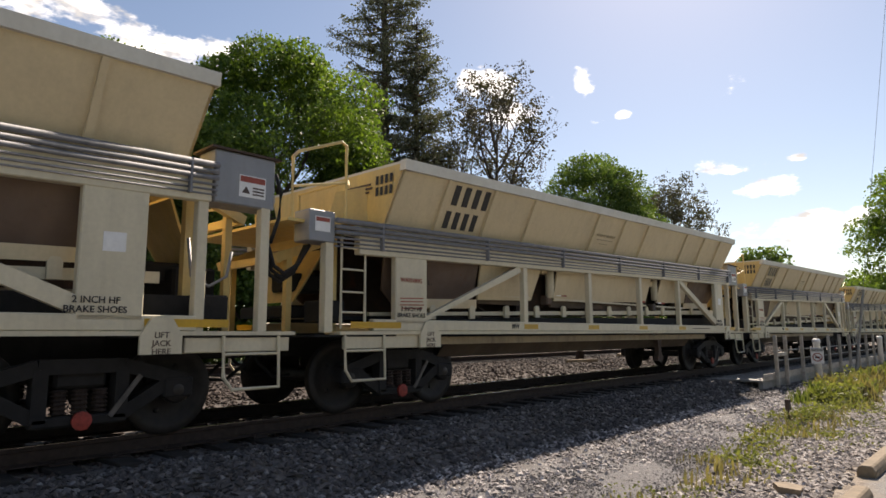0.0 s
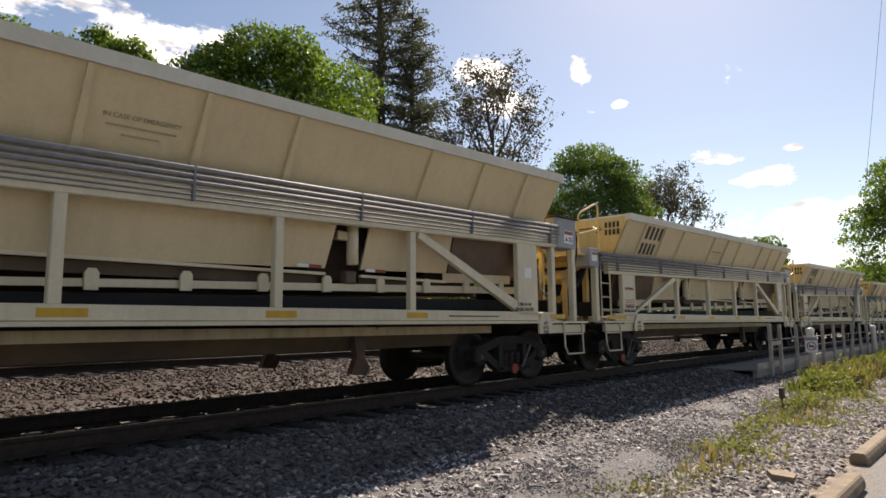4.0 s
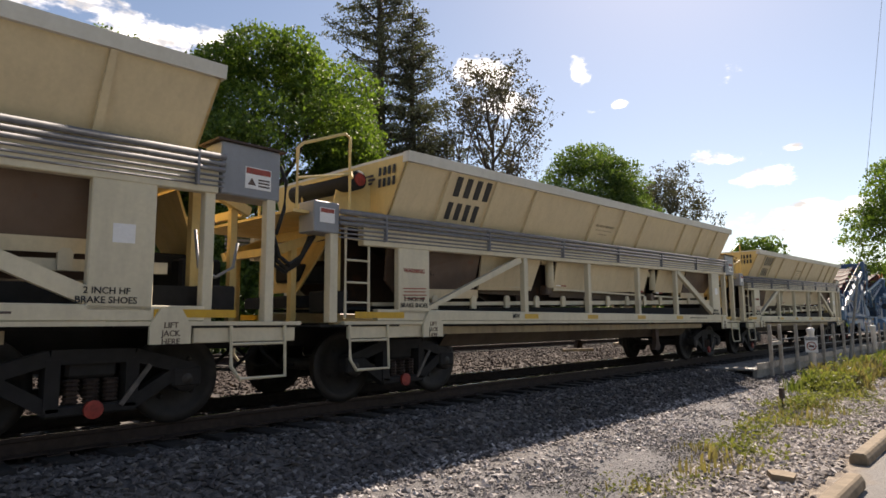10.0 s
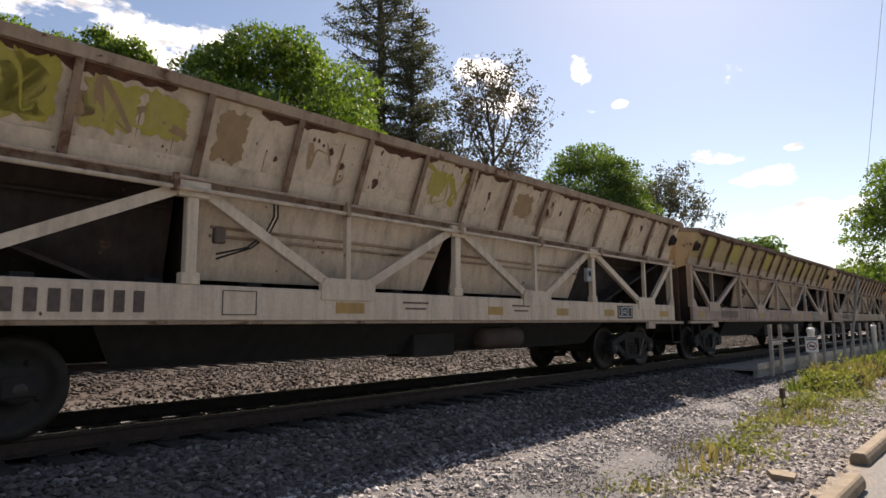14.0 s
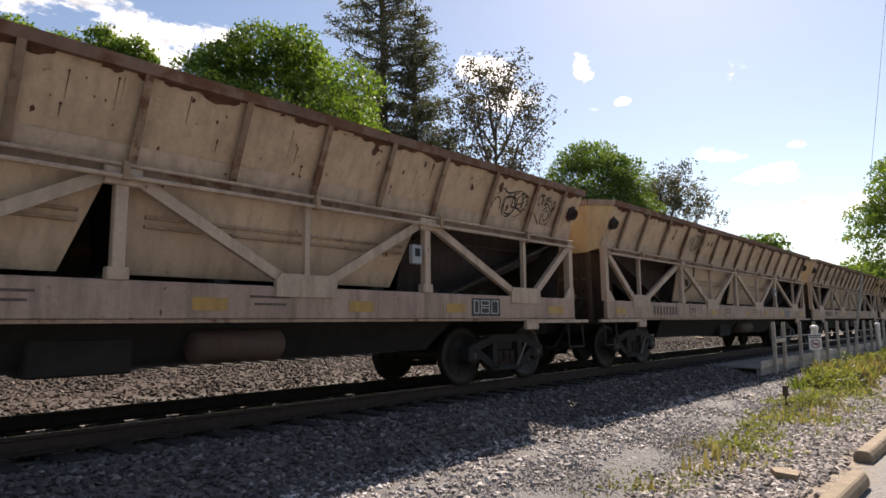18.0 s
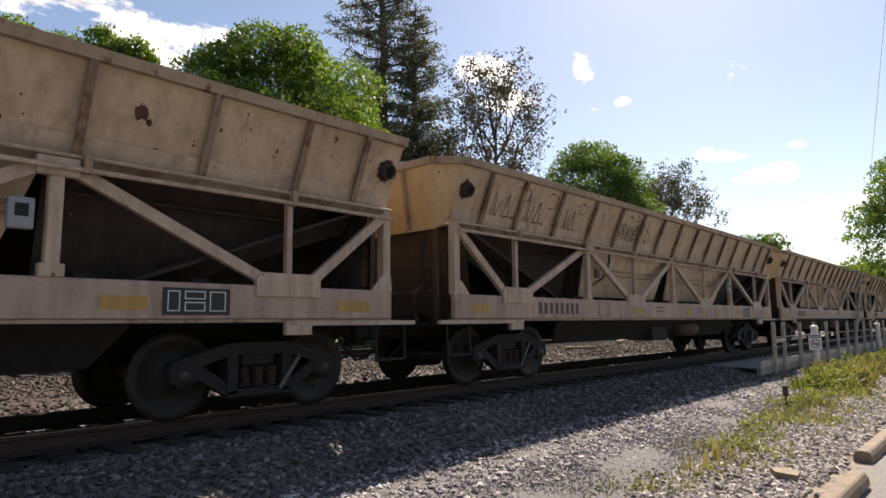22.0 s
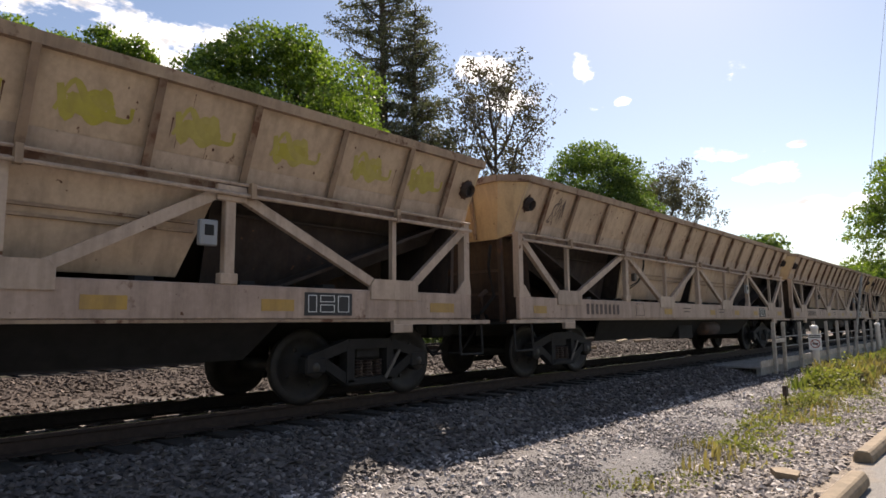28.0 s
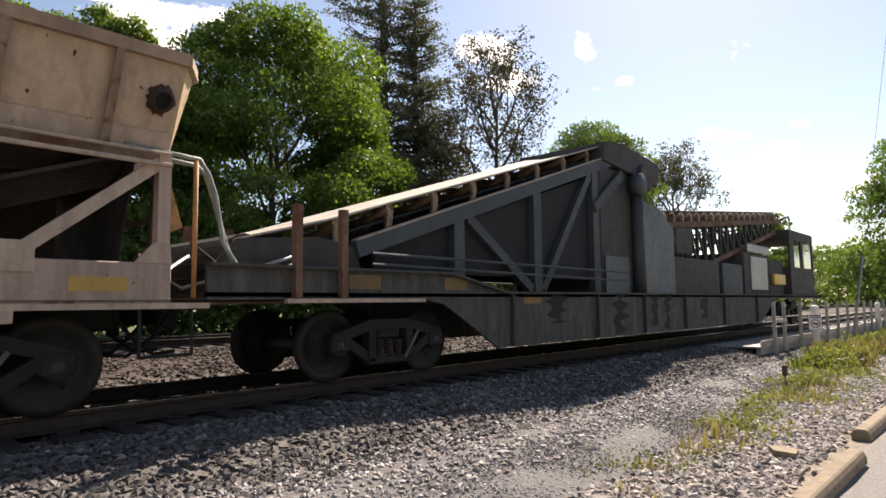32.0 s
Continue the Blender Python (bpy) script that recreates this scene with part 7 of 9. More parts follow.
first_cream = cream_car()
for i in range(12):
    c = first_cream if i == 0 else copy_thing(first_cream, Matrix.Identity(4))
    TRAIN.append((c, cream_x(i, 0.0)))
for i in range(12):
    c = TRAIN[i][0]
    for s in (-1,):
        for count, x, z, h in ((4, -4.78, 3.13, 0.32), (4, -4.86, 2.79, 0.28)):
            yy = s * (flare(z, CZ0, CZ1) + 0.006)
            mark_bars("stencil_bar", count, h * 1.32, on_plane((x if s < 0 else -x, yy, z + lift(x if s < 0 else -x)), (-s, 0, -s * TILT), (0, s * (LIP - FOOT), CZ1 - CZ0)), M_INK, c, "black stencilled bar", 0.98)
    for count, z, h in ((4, 3.08, 0.13), (4, 2.92, 0.13)):
        xx = -6.28 - 0.03 * (CZ1 - z) / 0.82 - 0.012
        mark_bars("end_bar", count, h * 1.3, on_plane((xx, -1.2, z), (0, -1, 0), (0.05, 0, 0.82)), M_INK, c)
    bm = B()
    for j, w in enumerate((0.55, 0.62, 0.5)):
        z = 3.05 - j * 0.055
        xx = -6.28 - 0.03 * (CZ1 - z) / 0.82 - 0.014
        box(bm, xx - 0.003, xx + 0.003, -0.65 - w / 2, -0.65 + w / 2, z - 0.015, z + 0.015)
    part("end_text", bm, M_INKFADE, c)
    bm = B()
    for j, w in enumerate((0.0, 0.66, 0.36)[1:]):
        z = 2.86 - j * 0.075
        yy = -flare(z, CZ0, CZ1) - 0.006
        slab(bm, [(xx, yy, z + dz + lift(xx)) for xx, dz in ((-0.41 - w / 2, -0.009), (-0.41 + w / 2, -0.009), (-0.41 + w / 2, 0.009), (-0.41 - w / 2, 0.009))], (0, -0.003, 0))
    fixn(bm)
    part("notice_text", bm, M_NOTICE, c, "small dark notice lines")
    lettering("stencil_text", "2 INCH HF\nBRAKE SHOES", 0.085, on_plane((5.92, -SIDE - 0.014, 1.25), (1, 0, 0), (0, 0, 1)), M_INK, c)
    lettering("stencil_text", "2 INCH HF\nBRAKE SHOES", 0.085, on_plane((-5.93, -SIDE - 0.014, 1.27), (1, 0, 0), (0, 0, 1)), M_INK, c)
    lettering("notice_heading", "IN CASE OF EMERGENCY", 0.066, on_plane((-0.41, -flare(2.94, CZ0, CZ1) - 0.005, 2.94 + lift(-0.41)), (1, 0, TILT), (0, -(LIP - FOOT), CZ1 - CZ0)), M_NOTICE, c)
    lettering("stencil_text", "MW", 0.11, on_plane((-3.55, -SIDE - 0.014, 1.095), (1, 0, 0), (0, 0, 1)), M_INK, c)
    lettering("warning_heading", "WARNING", 0.085, on_plane((-5.93, -SIDE - 0.014, 1.70), (1, 0, 0), (0, 0, 1)), M_INKRED, c)
    lettering("weight_text", "LT WT", 0.10, on_plane((-5.20, -SIDE + 0.24, 1.72), (1, 0, 0), (0, -0.2, 1)), M_TRUCK, c)
    if i == 10:
        roll = part("rolled_cover", lathe(B(), [(0.06, -0.75), (0.13, -0.74), (0.13, 0.74), (0.06, 0.75)], 16, pose(-6.62, -0.25, 2.93)), M_BLACK, c, "black rolled cover under the end rim", True)
        part("red_end", lathe(B(), [(0.03, -0.01), (0.09, -0.008), (0.09, 0.008), (0.03, 0.01)], 12, pose(-6.62, -1.01, 2.93)), M_RED, roll, "red end disc")
    if i == 7:
        # a yellow primed panel between the first rib and the end
        bm = slab(B(), [(x, -flare(z, CZ0, CZ1) - 0.004, z + lift(x)) for x, z in ((-6.24, 3.30), (-5.42, 3.30), (-5.42, 2.64), (-6.26, 2.64))], (0, -0.003, 0))
        part("primed_panel", fixn(bm), M_PRIMER, c, "mustard yellow panel")


M_HOSE = plain("grey_green_hose", (0.22, 0.235, 0.21), 0.6, 0, 0.2, 10)
M_PRIMERRUST = plain("orange_brown_paint", (0.36, 0.17, 0.06), 0.7, 0, 0.35, 8)


def scribble(parent, x, z, w, h, seed, material, thick=0.016, n=26, sill=False):
    """A sprayed flourish: loops that run along the sheet."""
    r = random.Random(seed)
    bm = B()
    pts = []
    for i in range(n):
        t = i / (n - 1)
        px = x + (t - 0.5) * w + r.uniform(-0.16, 0.16) * w
        pz = z + (r.random() - 0.5) * h
        pts.append(Vector((px, 0, pz)))
    fine = []
    for i in range(len(pts) - 3):
        a, b, c, d = pts[i:i + 4]
        for q in range(5):
            t = q / 5
            fine.append(0.5 * ((2 * b) + (c - a) * t + (2 * a - 5 * b + 4 * c - d) * t * t + (3 * b - a - 3 * c + d) * t ** 3))
    prev = None
    for q, p in enumerate(fine):
        d = (fine[min(q + 1, len(fine) - 1)] - fine[max(q - 1, 0)])
        if d.length < 1e-5:
            continue
        d.normalize()
        nrm = Vector((-d.z, 0, d.x)) * thick * (0.7 + 0.5 * math.sin(q * 0.21 + seed))
        pair = []
        for w in (p - nrm, p + nrm):
            if sill:
                pair.append(bm.verts.new((w.x, -SIDE - 0.006 - 0.0015 * math.sin(q * 0.13), min(max(w.z, 1.05), 1.37))))
                continue
            z = min(max(w.z, 2.52), 3.27)
            pair.append(bm.verts.new((w.x, -flare(z, TZ0, TZ1) - 0.006 - 0.0015 * math.sin(q * 0.13), z)))
        if prev:
            bm.faces.new((prev[0], pair[0], pair[1], prev[1]))
        prev = pair
    return part("graffiti", bm, material, parent, {M_SPRAY: "sprayed olive yellow scrawl", M_BROWNPATCH: "brown painted scrawl", M_INKFADE: "faint brown line drawing"}.get(material, "sprayed black scrawl"))


def ring(x, z, rx, rz, a0=0.4, a1=6.9):
    """An oval drawn in one go, its ends not quite meeting."""
    return [(x + rx * math.cos(a0 + (a1 - a0) * k / 14) * (1 + 0.06 * math.sin(k * 1.7)), z + rz * math.sin(a0 + (a1 - a0) * k / 14)) for k in range(15)]


def waves(x, z, w, h, n):
    """Upright spikes, run together."""
    return [(x + w * (k / (n - 1) - 0.5), z + h / 2 * (-1) ** k * (0.75 + 0.25 * math.sin(k * 2.3))) for k in range(n)]


def swings(x, z, w, h, n):
    """A line that swings from side to side on its way down."""
    return [(x + w / 2 * (-1) ** k * (0.8 + 0.2 * math.sin(k * 1.9)), z + h * (0.5 - k / (n - 1))) for k in range(n)]


def letters(x, z, w, h, n, seed):
    """A row of unreadable, letter-like flourishes."""
    r = random.Random(seed)
    out = []
    for k in range(n):
        cx, b = x + w * ((k + 0.5) / n - 0.5 + r.uniform(-0.03, 0.03)), w / n * r.uniform(1.1, 1.7)
        q = r.choice((0, 1, 1, 2, 2, 3, 3))
        if q == 0:
            out += [ring(cx, z - h * 0.05, b * 0.42, h * 0.42), [(cx - b * 0.3, z + h * 0.5), (cx + b * 0.5, z + h * r.uniform(0.3, 0.6))]]
        elif q == 1:
            out.append(waves(cx, z, b * 0.9, h * r.uniform(0.7, 1.0), 4))
        elif q == 2:
            out += [swings(cx, z, b * 0.8, h * 0.9, 5), [(cx - b * 0.4, z - h * 0.5), (cx - b * 0.3, z + h * 0.45)]]
        else:
            out += [[(cx - b * 0.5, z + h * r.uniform(0.1, 0.6)), (cx - b * 0.25, z - h * 0.4), (cx + b * 0.1, z - h * 0.1), (cx + b * 0.45, z - h * 0.5)], [(cx + b * 0.4, z + h * 0.5), (cx - b * 0.2, z)]]
    wide = h * 0.10
    return [[(a + r.uniform(-wide, wide), c + r.uniform(-wide, wide)) for a, c in st] for st in out]


def tag(parent, strokes, thick, material=None):
    """Sprayed strokes on a hopper's side sheet."""
    bm = B()
    for k, st in enumerate(strokes):
        ps = [Vector((a, 0, b)) for a, b in st]
        ps = [2 * ps[0] - ps[1]] + ps + [2 * ps[-1] - ps[-2]]
        line = []
        for a, b, c, d in zip(ps, ps[1:], ps[2:], ps[3:]):
            for q in range(5):
                t = q / 5
                line.append(0.5 * ((2 * b) + (c - a) * t + (2 * a - 5 * b + 4 * c - d) * t * t + (3 * b - a - 3 * c + d) * t ** 3))
        line.append(ps[-2])
        prev = None
        for q, p in enumerate(line):
            d = line[min(q + 1, len(line) - 1)] - line[max(q - 1, 0)]
            if d.length < 1e-5:
                continue
            d.normalize()
            nrm = Vector((-d.z, 0, d.x)) * thick * (0.8 + 0.35 * math.sin(q * 0.4 + k * 2.0))
            pair = []
            for v in (p - nrm, p + nrm):
                zz = min(max(v.z, 2.52), 3.27)
                pair.append(bm.verts.new((v.x, -flare(zz, TZ0, TZ1) - 0.005 - 0.0006 * (k % 7) - 0.0003 * (q % 2), zz)))
            if prev:
                bm.faces.new((prev[0], pair[0], pair[1], prev[1]))
            prev = pair
    return part("graffiti", bm, material or M_INK, parent, "sprayed olive yellow scrawl" if material is M_SPRAY else "sprayed black scrawl")


def blot(parent, x, z, w, h, seed, material, label="ragged olive yellow sprayed patch"):
    """A ragged sprayed patch with a frayed outline."""
    r = random.Random(seed)
    pts = []
    n = 60
    for i in range(n):
        a = 2 * math.pi * i / n
        k = 0.82 + 0.22 * noise.noise(Vector((math.cos(a) * 2.3, math.sin(a) * 2.3, seed))) + 0.16 * noise.noise(Vector((math.cos(a) * 9, math.sin(a) * 9, seed))) + r.uniform(-0.04, 0.04)
        px = max(-1, min(1, 1.25 * math.cos(a))) * w / 2 * k
        pz = max(-1, min(1, 1.25 * math.sin(a))) * h / 2 * k
        pts.append((x + px, -flare(min(max(z + pz, 2.5), 3.30), TZ0, TZ1) - 0.005, z + pz))
    bm = slab(B(), pts, (0, -0.001, 0))
    return part("graffiti", fixn(bm), material, parent, label)


first_tan = tan_car()
for i in range(15):
    c = first_tan if i == 0 else copy_thing(first_tan, Matrix.Identity(4))
    TRAIN.append((c, tan_x(i, 0.0)))
for i in range(15):
    c = TRAIN[12 + i][0]
    for s in (-1,):
        yy = s * (SIDE + 0.004)
        mark_bars("stencil_bar", 8, 0.28, on_plane((-5.2 if s < 0 else 5.25, yy, 1.20), (-s, 0, 0), (0, 0, 1)), M_INKFADE, c, "faded black stencilled bar", 1.12)
    for z in (3.06, 2.90):
        mark_bars("end_bar", 4, 0.17, on_plane((-8.20 + (2.98 - z) * 0.35, -0.82, z), (0, -1, 0), (-0.33, 0, 0.93)), M_INKFADE, c)
    for j, w in enumerate((0.5, 0.4)):
        for xx in (-0.9, 1.6):
            part("load_data", box(B(), xx - w / 2, xx + w / 2, -SIDE - 0.007, -SIDE - 0.003, 1.25 - j * 0.08, 1.275 - j * 0.08), M_INKFADE, c, "faded load data line")
    bm = B()
    for (a0, a1, c0, c1) in ((-3.75, -3.35, 1.08, 1.09), (-3.75, -3.35, 1.33, 1.34), (-3.75, -3.74, 1.08, 1.34), (-3.36, -3.35, 1.08, 1.34)):
        box(bm, a0, a1, -SIDE - 0.007, -SIDE - 0.003, c0, c1)
    part("plate_frame", bm, M_INKFADE, c)
    if i in (4, 5, 2):
        lettering("plate_text", "PLATE\nC", 0.085, on_plane((-3.55, -SIDE - 0.006, 1.21), (1, 0, 0), (0, 0, 1)), M_INKFADE, c)

CARS = [TRAIN[12 + i][0] for i in range(15)]


def rust_scabs(parent, n, seed, big):
    """Patches where the paint has flaked off, scattered over the side, larger near the rim."""
    r = random.Random(seed)
    bm = B()
    for k in range(n):
        x = r.uniform(-7.6, 7.6)
        if min(abs(x - q) for q in RIBX) < 0.12:
            continue
        up = r.random()
        z = 2.66 + 0.58 * up ** 0.7
        w = r.uniform(0.005, 0.018) + big * r.random() ** 9 * 0.06
        ring = []
        for q in range(9):
            a = 2 * math.pi * q / 9
            k2 = r.uniform(0.5, 1.15)
            zz = min(max(z + math.sin(a) * w * k2 * 1.3, 2.62), 3.275)
            ring.append(bm.verts.new((x + math.cos(a) * w * k2, -flare(zz, TZ0, TZ1) - 0.0035, zz)))
        bm.faces.new(ring)
        if r.random() < 0.35:     # a run below it
            z2 = max(2.62, z - r.uniform(0.08, 0.3))
            v = [bm.verts.new((x + dx, -flare(zz, TZ0, TZ1) - 0.003, zz)) for dx, zz in ((-w * 0.4, z), (w * 0.4, z), (w * 0.12, z2), (-w * 0.12, z2))]
            bm.faces.new(v)
    for f in bm.faces:
        if f.normal.y > 0:
            f.normal_flip()
    ob = part("flaked_rust", bm, M_RUSTY, parent, "flaked rust spots on the side")
    ob["kind"] = "stuff"


for i, c in enumerate(CARS):
    rust_scabs(c, 130 if i < 7 else 80, 300 + i, 1.0 if i < 7 else 0.35)
RIMS = {}


def repaint(car, names, old, material):
    """Gives one car's sheets a paint of their own."""
    for o in car.children:
        if o.name.split(".")[0] in names and o.data.materials[0] is old:
            key = (o.data.name, material.name)
            if key not in RIMS:
                RIMS[key] = me = o.data.copy()
                me.materials[0] = material
            o.data = RIMS[key]


repaint(CARS[0], ("side_sheet", "bin_side"), M_TAN, M_TANPALE)
repaint(CARS[0], ("side_sill",), M_SILL, M_TANPALE)
repaint(CARS[0], ("top_chord", "post", "diagonal_brace", "gusset_plate", "hanger", "skirt_band", "train_line_pipe", "end_post"), M_TANSILL, M_TANPALE)
for c in CARS[6:]:
    repaint(c, ("side_sill",), M_SILL, M_SILLPALE)
repaint(CARS[1], ("side_sheet",), M_TAN, M_TANMUSTARD)
for i, c in enumerate(CARS):      # the leading cars have lost the paint of their rims, the others little of it
    for o in [o for o in c.children if o.name.split(".")[0] in ("rim", "rust_run")]:
        if i >= 6 and o.name.startswith("rust_run"):
            bpy.data.objects.remove(o)
        elif 0 < i < 6 and o.name.startswith("rim"):
            if o.data.name not in RIMS:
                RIMS[o.data.name] = me = o.data.copy()
                me.materials[0] = M_RUSTRIM
            o.data = RIMS[o.data.name]
            tagged(o, "rusted dark brown top rim")
for k, (x, w, h) in enumerate(((-5.9, 0.95, 0.55), (-5.6, 0.5, 0.62), (-4.95, 0.55, 0.5), (-4.45, 0.5, 0.42), (-6.95, 0.6, 0.5), (-0.55, 0.42, 0.4))):
    blot(CARS[0], x, 2.98, w, h, 40 + k, M_SPRAY)
for k, (x, w, h) in enumerate(((-3.76, 0.42, 0.6), (1.62, 0.6, 0.42), (-5.2, 0.3, 0.25))):
    blot(CARS[0], x, 2.95, w, h, 46 + k, M_BROWNPATCH, "brown overpainted patch")
for x, w, sd, m, th, n in ((-6.0, 0.9, 61, M_SPRAY, 0.035, 16), (-4.7, 1.0, 62, M_BROWNPATCH, 0.03, 18), (-4.8, 0.9, 65, M_SPRAY, 0.04, 16), (-0.4, 0.9, 64, M_SPRAY, 0.035, 20), (-0.15, 0.5, 66, M_SPRAY, 0.03, 14),
                           (-2.62, 0.4, 63, M_BROWNPATCH, 0.02, 9), (-2.28, 0.3, 67, M_BROWNPATCH, 0.016, 9), (2.4, 0.35, 68, M_BROWNPATCH, 0.02, 9), (3.75, 0.35, 69, M_BROWNPATCH, 0.02, 9), (5.7, 0.35, 70, M_BROWNPATCH, 0.02, 8)):
    scribble(CARS[0], x, 2.96, w, 0.5, sd, m, th, n)
for i, j in enumerate((0, 2, 5, 9)):
    blot(CARS[1], (RIBX[j] + RIBX[j + 1]) / 2, 3.0, 1.0, 0.55, 50 + i, M_SPRAY)
tag(CARS[2], [swings(-1.6, 2.90, 0.30, 0.60, 7), [(-2.12, 3.06), (-1.93, 2.92), (-2.14, 2.86), (-2.04, 2.74), (-2.2, 2.62)], [(-1.98, 2.72), (-1.80, 2.76), (-1.72, 2.63), (-1.86, 2.90)], *letters(-2.62, 2.88, 0.8, 0.5, 3, 71)], 0.013)
blot(CARS[2], -6.7, 3.0, 0.7, 0.35, 72, M_SPRAY)
tag(CARS[3], [ring(5.98, 2.86, 0.17, 0.16), ring(5.99, 2.87, 0.15, 0.13), [(5.62, 3.0), (5.72, 3.1), (5.9, 3.05), (6.2, 3.12), (6.4, 3.04)], *letters(6.25, 2.96, 0.4, 0.26, 3, 73), swings(6.28, 2.84, 0.25, 0.26, 4), ring(5.66, 2.82, 0.10, 0.14, -0.2, 3.4)], 0.012)
tag(CARS[3], [ring(7.1, 2.82, 0.15, 0.15), ring(7.1, 2.83, 0.08, 0.08), *letters(7.0, 3.06, 0.55, 0.17, 4, 74), [(6.72, 2.84), (6.86, 2.74), (6.96, 2.66), (6.98, 2.86)], waves(7.2, 2.66, 0.3, 0.08, 4)], 0.012)
tag(CARS[4], letters(-3.3, 2.96, 1.15, 0.42, 6, 76), 0.013)
for x, w, sd in ((0.35, 0.3, 177), (0.65, 0.35, 178), (1.05, 0.45, 179)):
    scribble(CARS[14], x, 1.20, w * 1.15, 0.24, sd, M_INK, 0.021, 14, True)
tag(CARS[5], [ring(-6.77, 2.84, 0.20, 0.17), ring(-6.76, 2.85, 0.18, 0.15), [(-7.1, 3.10), (-7.0, 3.0), (-6.88, 3.13), (-6.55, 3.12), (-6.5, 3.0), (-6.3, 3.06), (-6.0, 2.96)],
              *letters(-7.05, 2.78, 0.3, 0.28, 2, 77), *letters(-6.35, 2.90, 0.55, 0.38, 4, 78), waves(-6.1, 2.66, 0.8, 0.16, 5), swings(-6.28, 2.9, 0.34, 0.36, 6)], 0.012)
tag(CARS[5], [ring(-5.44, 2.77, 0.17, 0.16), ring(-5.43, 2.78, 0.10, 0.09), [(-5.62, 2.60), (-5.60, 2.82), (-5.46, 2.9)], *letters(-5.55, 3.06, 0.62, 0.17, 5, 171)], 0.009)
tag(CARS[5], letters(-4.72, 2.82, 0.72, 0.22, 5, 172) + [[(-4.6, 2.66), (-4.42, 2.60), (-4.34, 2.98)]], 0.011)
tag(CARS[5], letters(-3.45, 2.87, 0.85, 0.32, 5, 173) + letters(-2.45, 2.95, 0.6, 0.34, 3, 174) + [[(-2.2, 2.98), (-2.0, 2.86), (-1.4, 2.86)]], 0.011)
scribble(CARS[12], -6.92, 2.93, 0.45, 0.5, 180, M_INKFADE, 0.010, 34)
tag(CARS[6], [[(-6.02, 3.13), (-5.9, 3.03), (-5.78, 3.05), (-5.7, 3.14), (-5.5, 3.12), (-5.3, 3.02), (-4.8, 2.97), (-4.6, 3.0), (-4.62, 3.12), (-4.82, 3.13), (-4.86, 3.05)], ring(-5.72, 2.86, 0.20, 0.16), ring(-5.7, 2.87, 0.13, 0.10), swings(-5.72, 2.84, 0.28, 0.2, 5),
              ring(-6.12, 2.80, 0.12, 0.15, -0.2, 3.4), waves(-6.1, 2.8, 0.2, 0.2, 4), ring(-4.82, 2.84, 0.13, 0.12, -1.8, 4.6), [(-4.95, 2.72), (-4.7, 2.72), (-4.6, 2.84)], *letters(-5.45, 2.93, 0.3, 0.3, 2, 79), *letters(-5.3, 2.72, 0.4, 0.16, 3, 80), waves(-4.2, 2.74, 0.6, 0.07, 4)], 0.010)
# spiky crowns with a loop over and under them
for x, w, h, loop in ((-5.95, 0.46, 0.48, 0.2), (-4.78, 0.36, 0.44, 0.15), (-6.85, 0.5, 0.45, 0.2)):
    tag(CARS[7], [waves(x, 2.84, w, h, 7), [(x - w / 2 - 0.02, 2.84 - h / 2), (x - w / 2 - 0.04, 2.84 + h * 0.6)], ring(x + w * 0.85, 3.08, loop, loop * 0.62, -2.2, 2.6), ring(x + w * 0.4, 2.63, loop * 0.9, 0.07)], 0.010)
tag(CARS[7], [[(-2.85, 3.0), (-2.7, 2.98), (-2.57, 3.15), (-2.2, 3.1), (-1.95, 3.14), (-1.5, 2.92)], ring(-2.6, 2.86, 0.15, 0.13), ring(-2.58, 2.87, 0.09, 0.08), swings(-2.0, 2.9, 0.25, 0.34, 6), ring(-1.5, 2.85, 0.12, 0.1),
              *letters(-2.75, 2.8, 0.25, 0.3, 2, 81), *letters(-2.25, 2.82, 0.35, 0.34, 3, 82), *letters(-1.7, 2.68, 0.45, 0.14, 3, 83)], 0.010)
for x, sd in ((-5.9, 84), (-3.6, 85), (-1.9, 86)):
    tag(CARS[11], letters(x, 2.96, 0.8, 0.42, 4, sd), 0.014)
for j in range(6, 14):
    x = (RIBX[j] + RIBX[j + 1]) / 2
    blot(CARS[11], x - 0.05, 2.92, 0.42, 0.20, 90 + j, M_SPRAY)
    tag(CARS[11], [waves(x - 0.06, 2.94, 0.46, 0.30, 6), ring(x + 0.02, 2.92, 0.13, 0.11), [(x - 0.3, 2.84), (x - 0.18, 3.10), (x, 2.9), (x + 0.3, 2.86), (x + 0.33, 2.98)]], 0.034, M_SPRAY)

blue = unloader((M_BLUE, M_PALEBLUE, M_BLUEDARK, M_IDLER, M_BELTDARK), "blue self-propelled unloading car with inclined conveyors and a cab", "unloading machines")
TRAIN.append((blue, blue_x(0.0)))
for z in (0.93, 0.65):
    mark_bars("stencil_bar", 4, 0.30, on_plane((-1.62, -SIDE + 0.044, z), (1, 0, 0), (0, 0, 1)), M_LETTERWHITE, blue, "white stencilled bar", 1.1)
lettering("fuel_text", "ULTRA LOW\nSULPHUR FUEL\nONLY", 0.075, on_plane((4.0, -SIDE - 0.42, 0.93), (1, 0, 0), (0, 0, 1)), M_LETTERWHITE, blue)
dark = old_unloader()
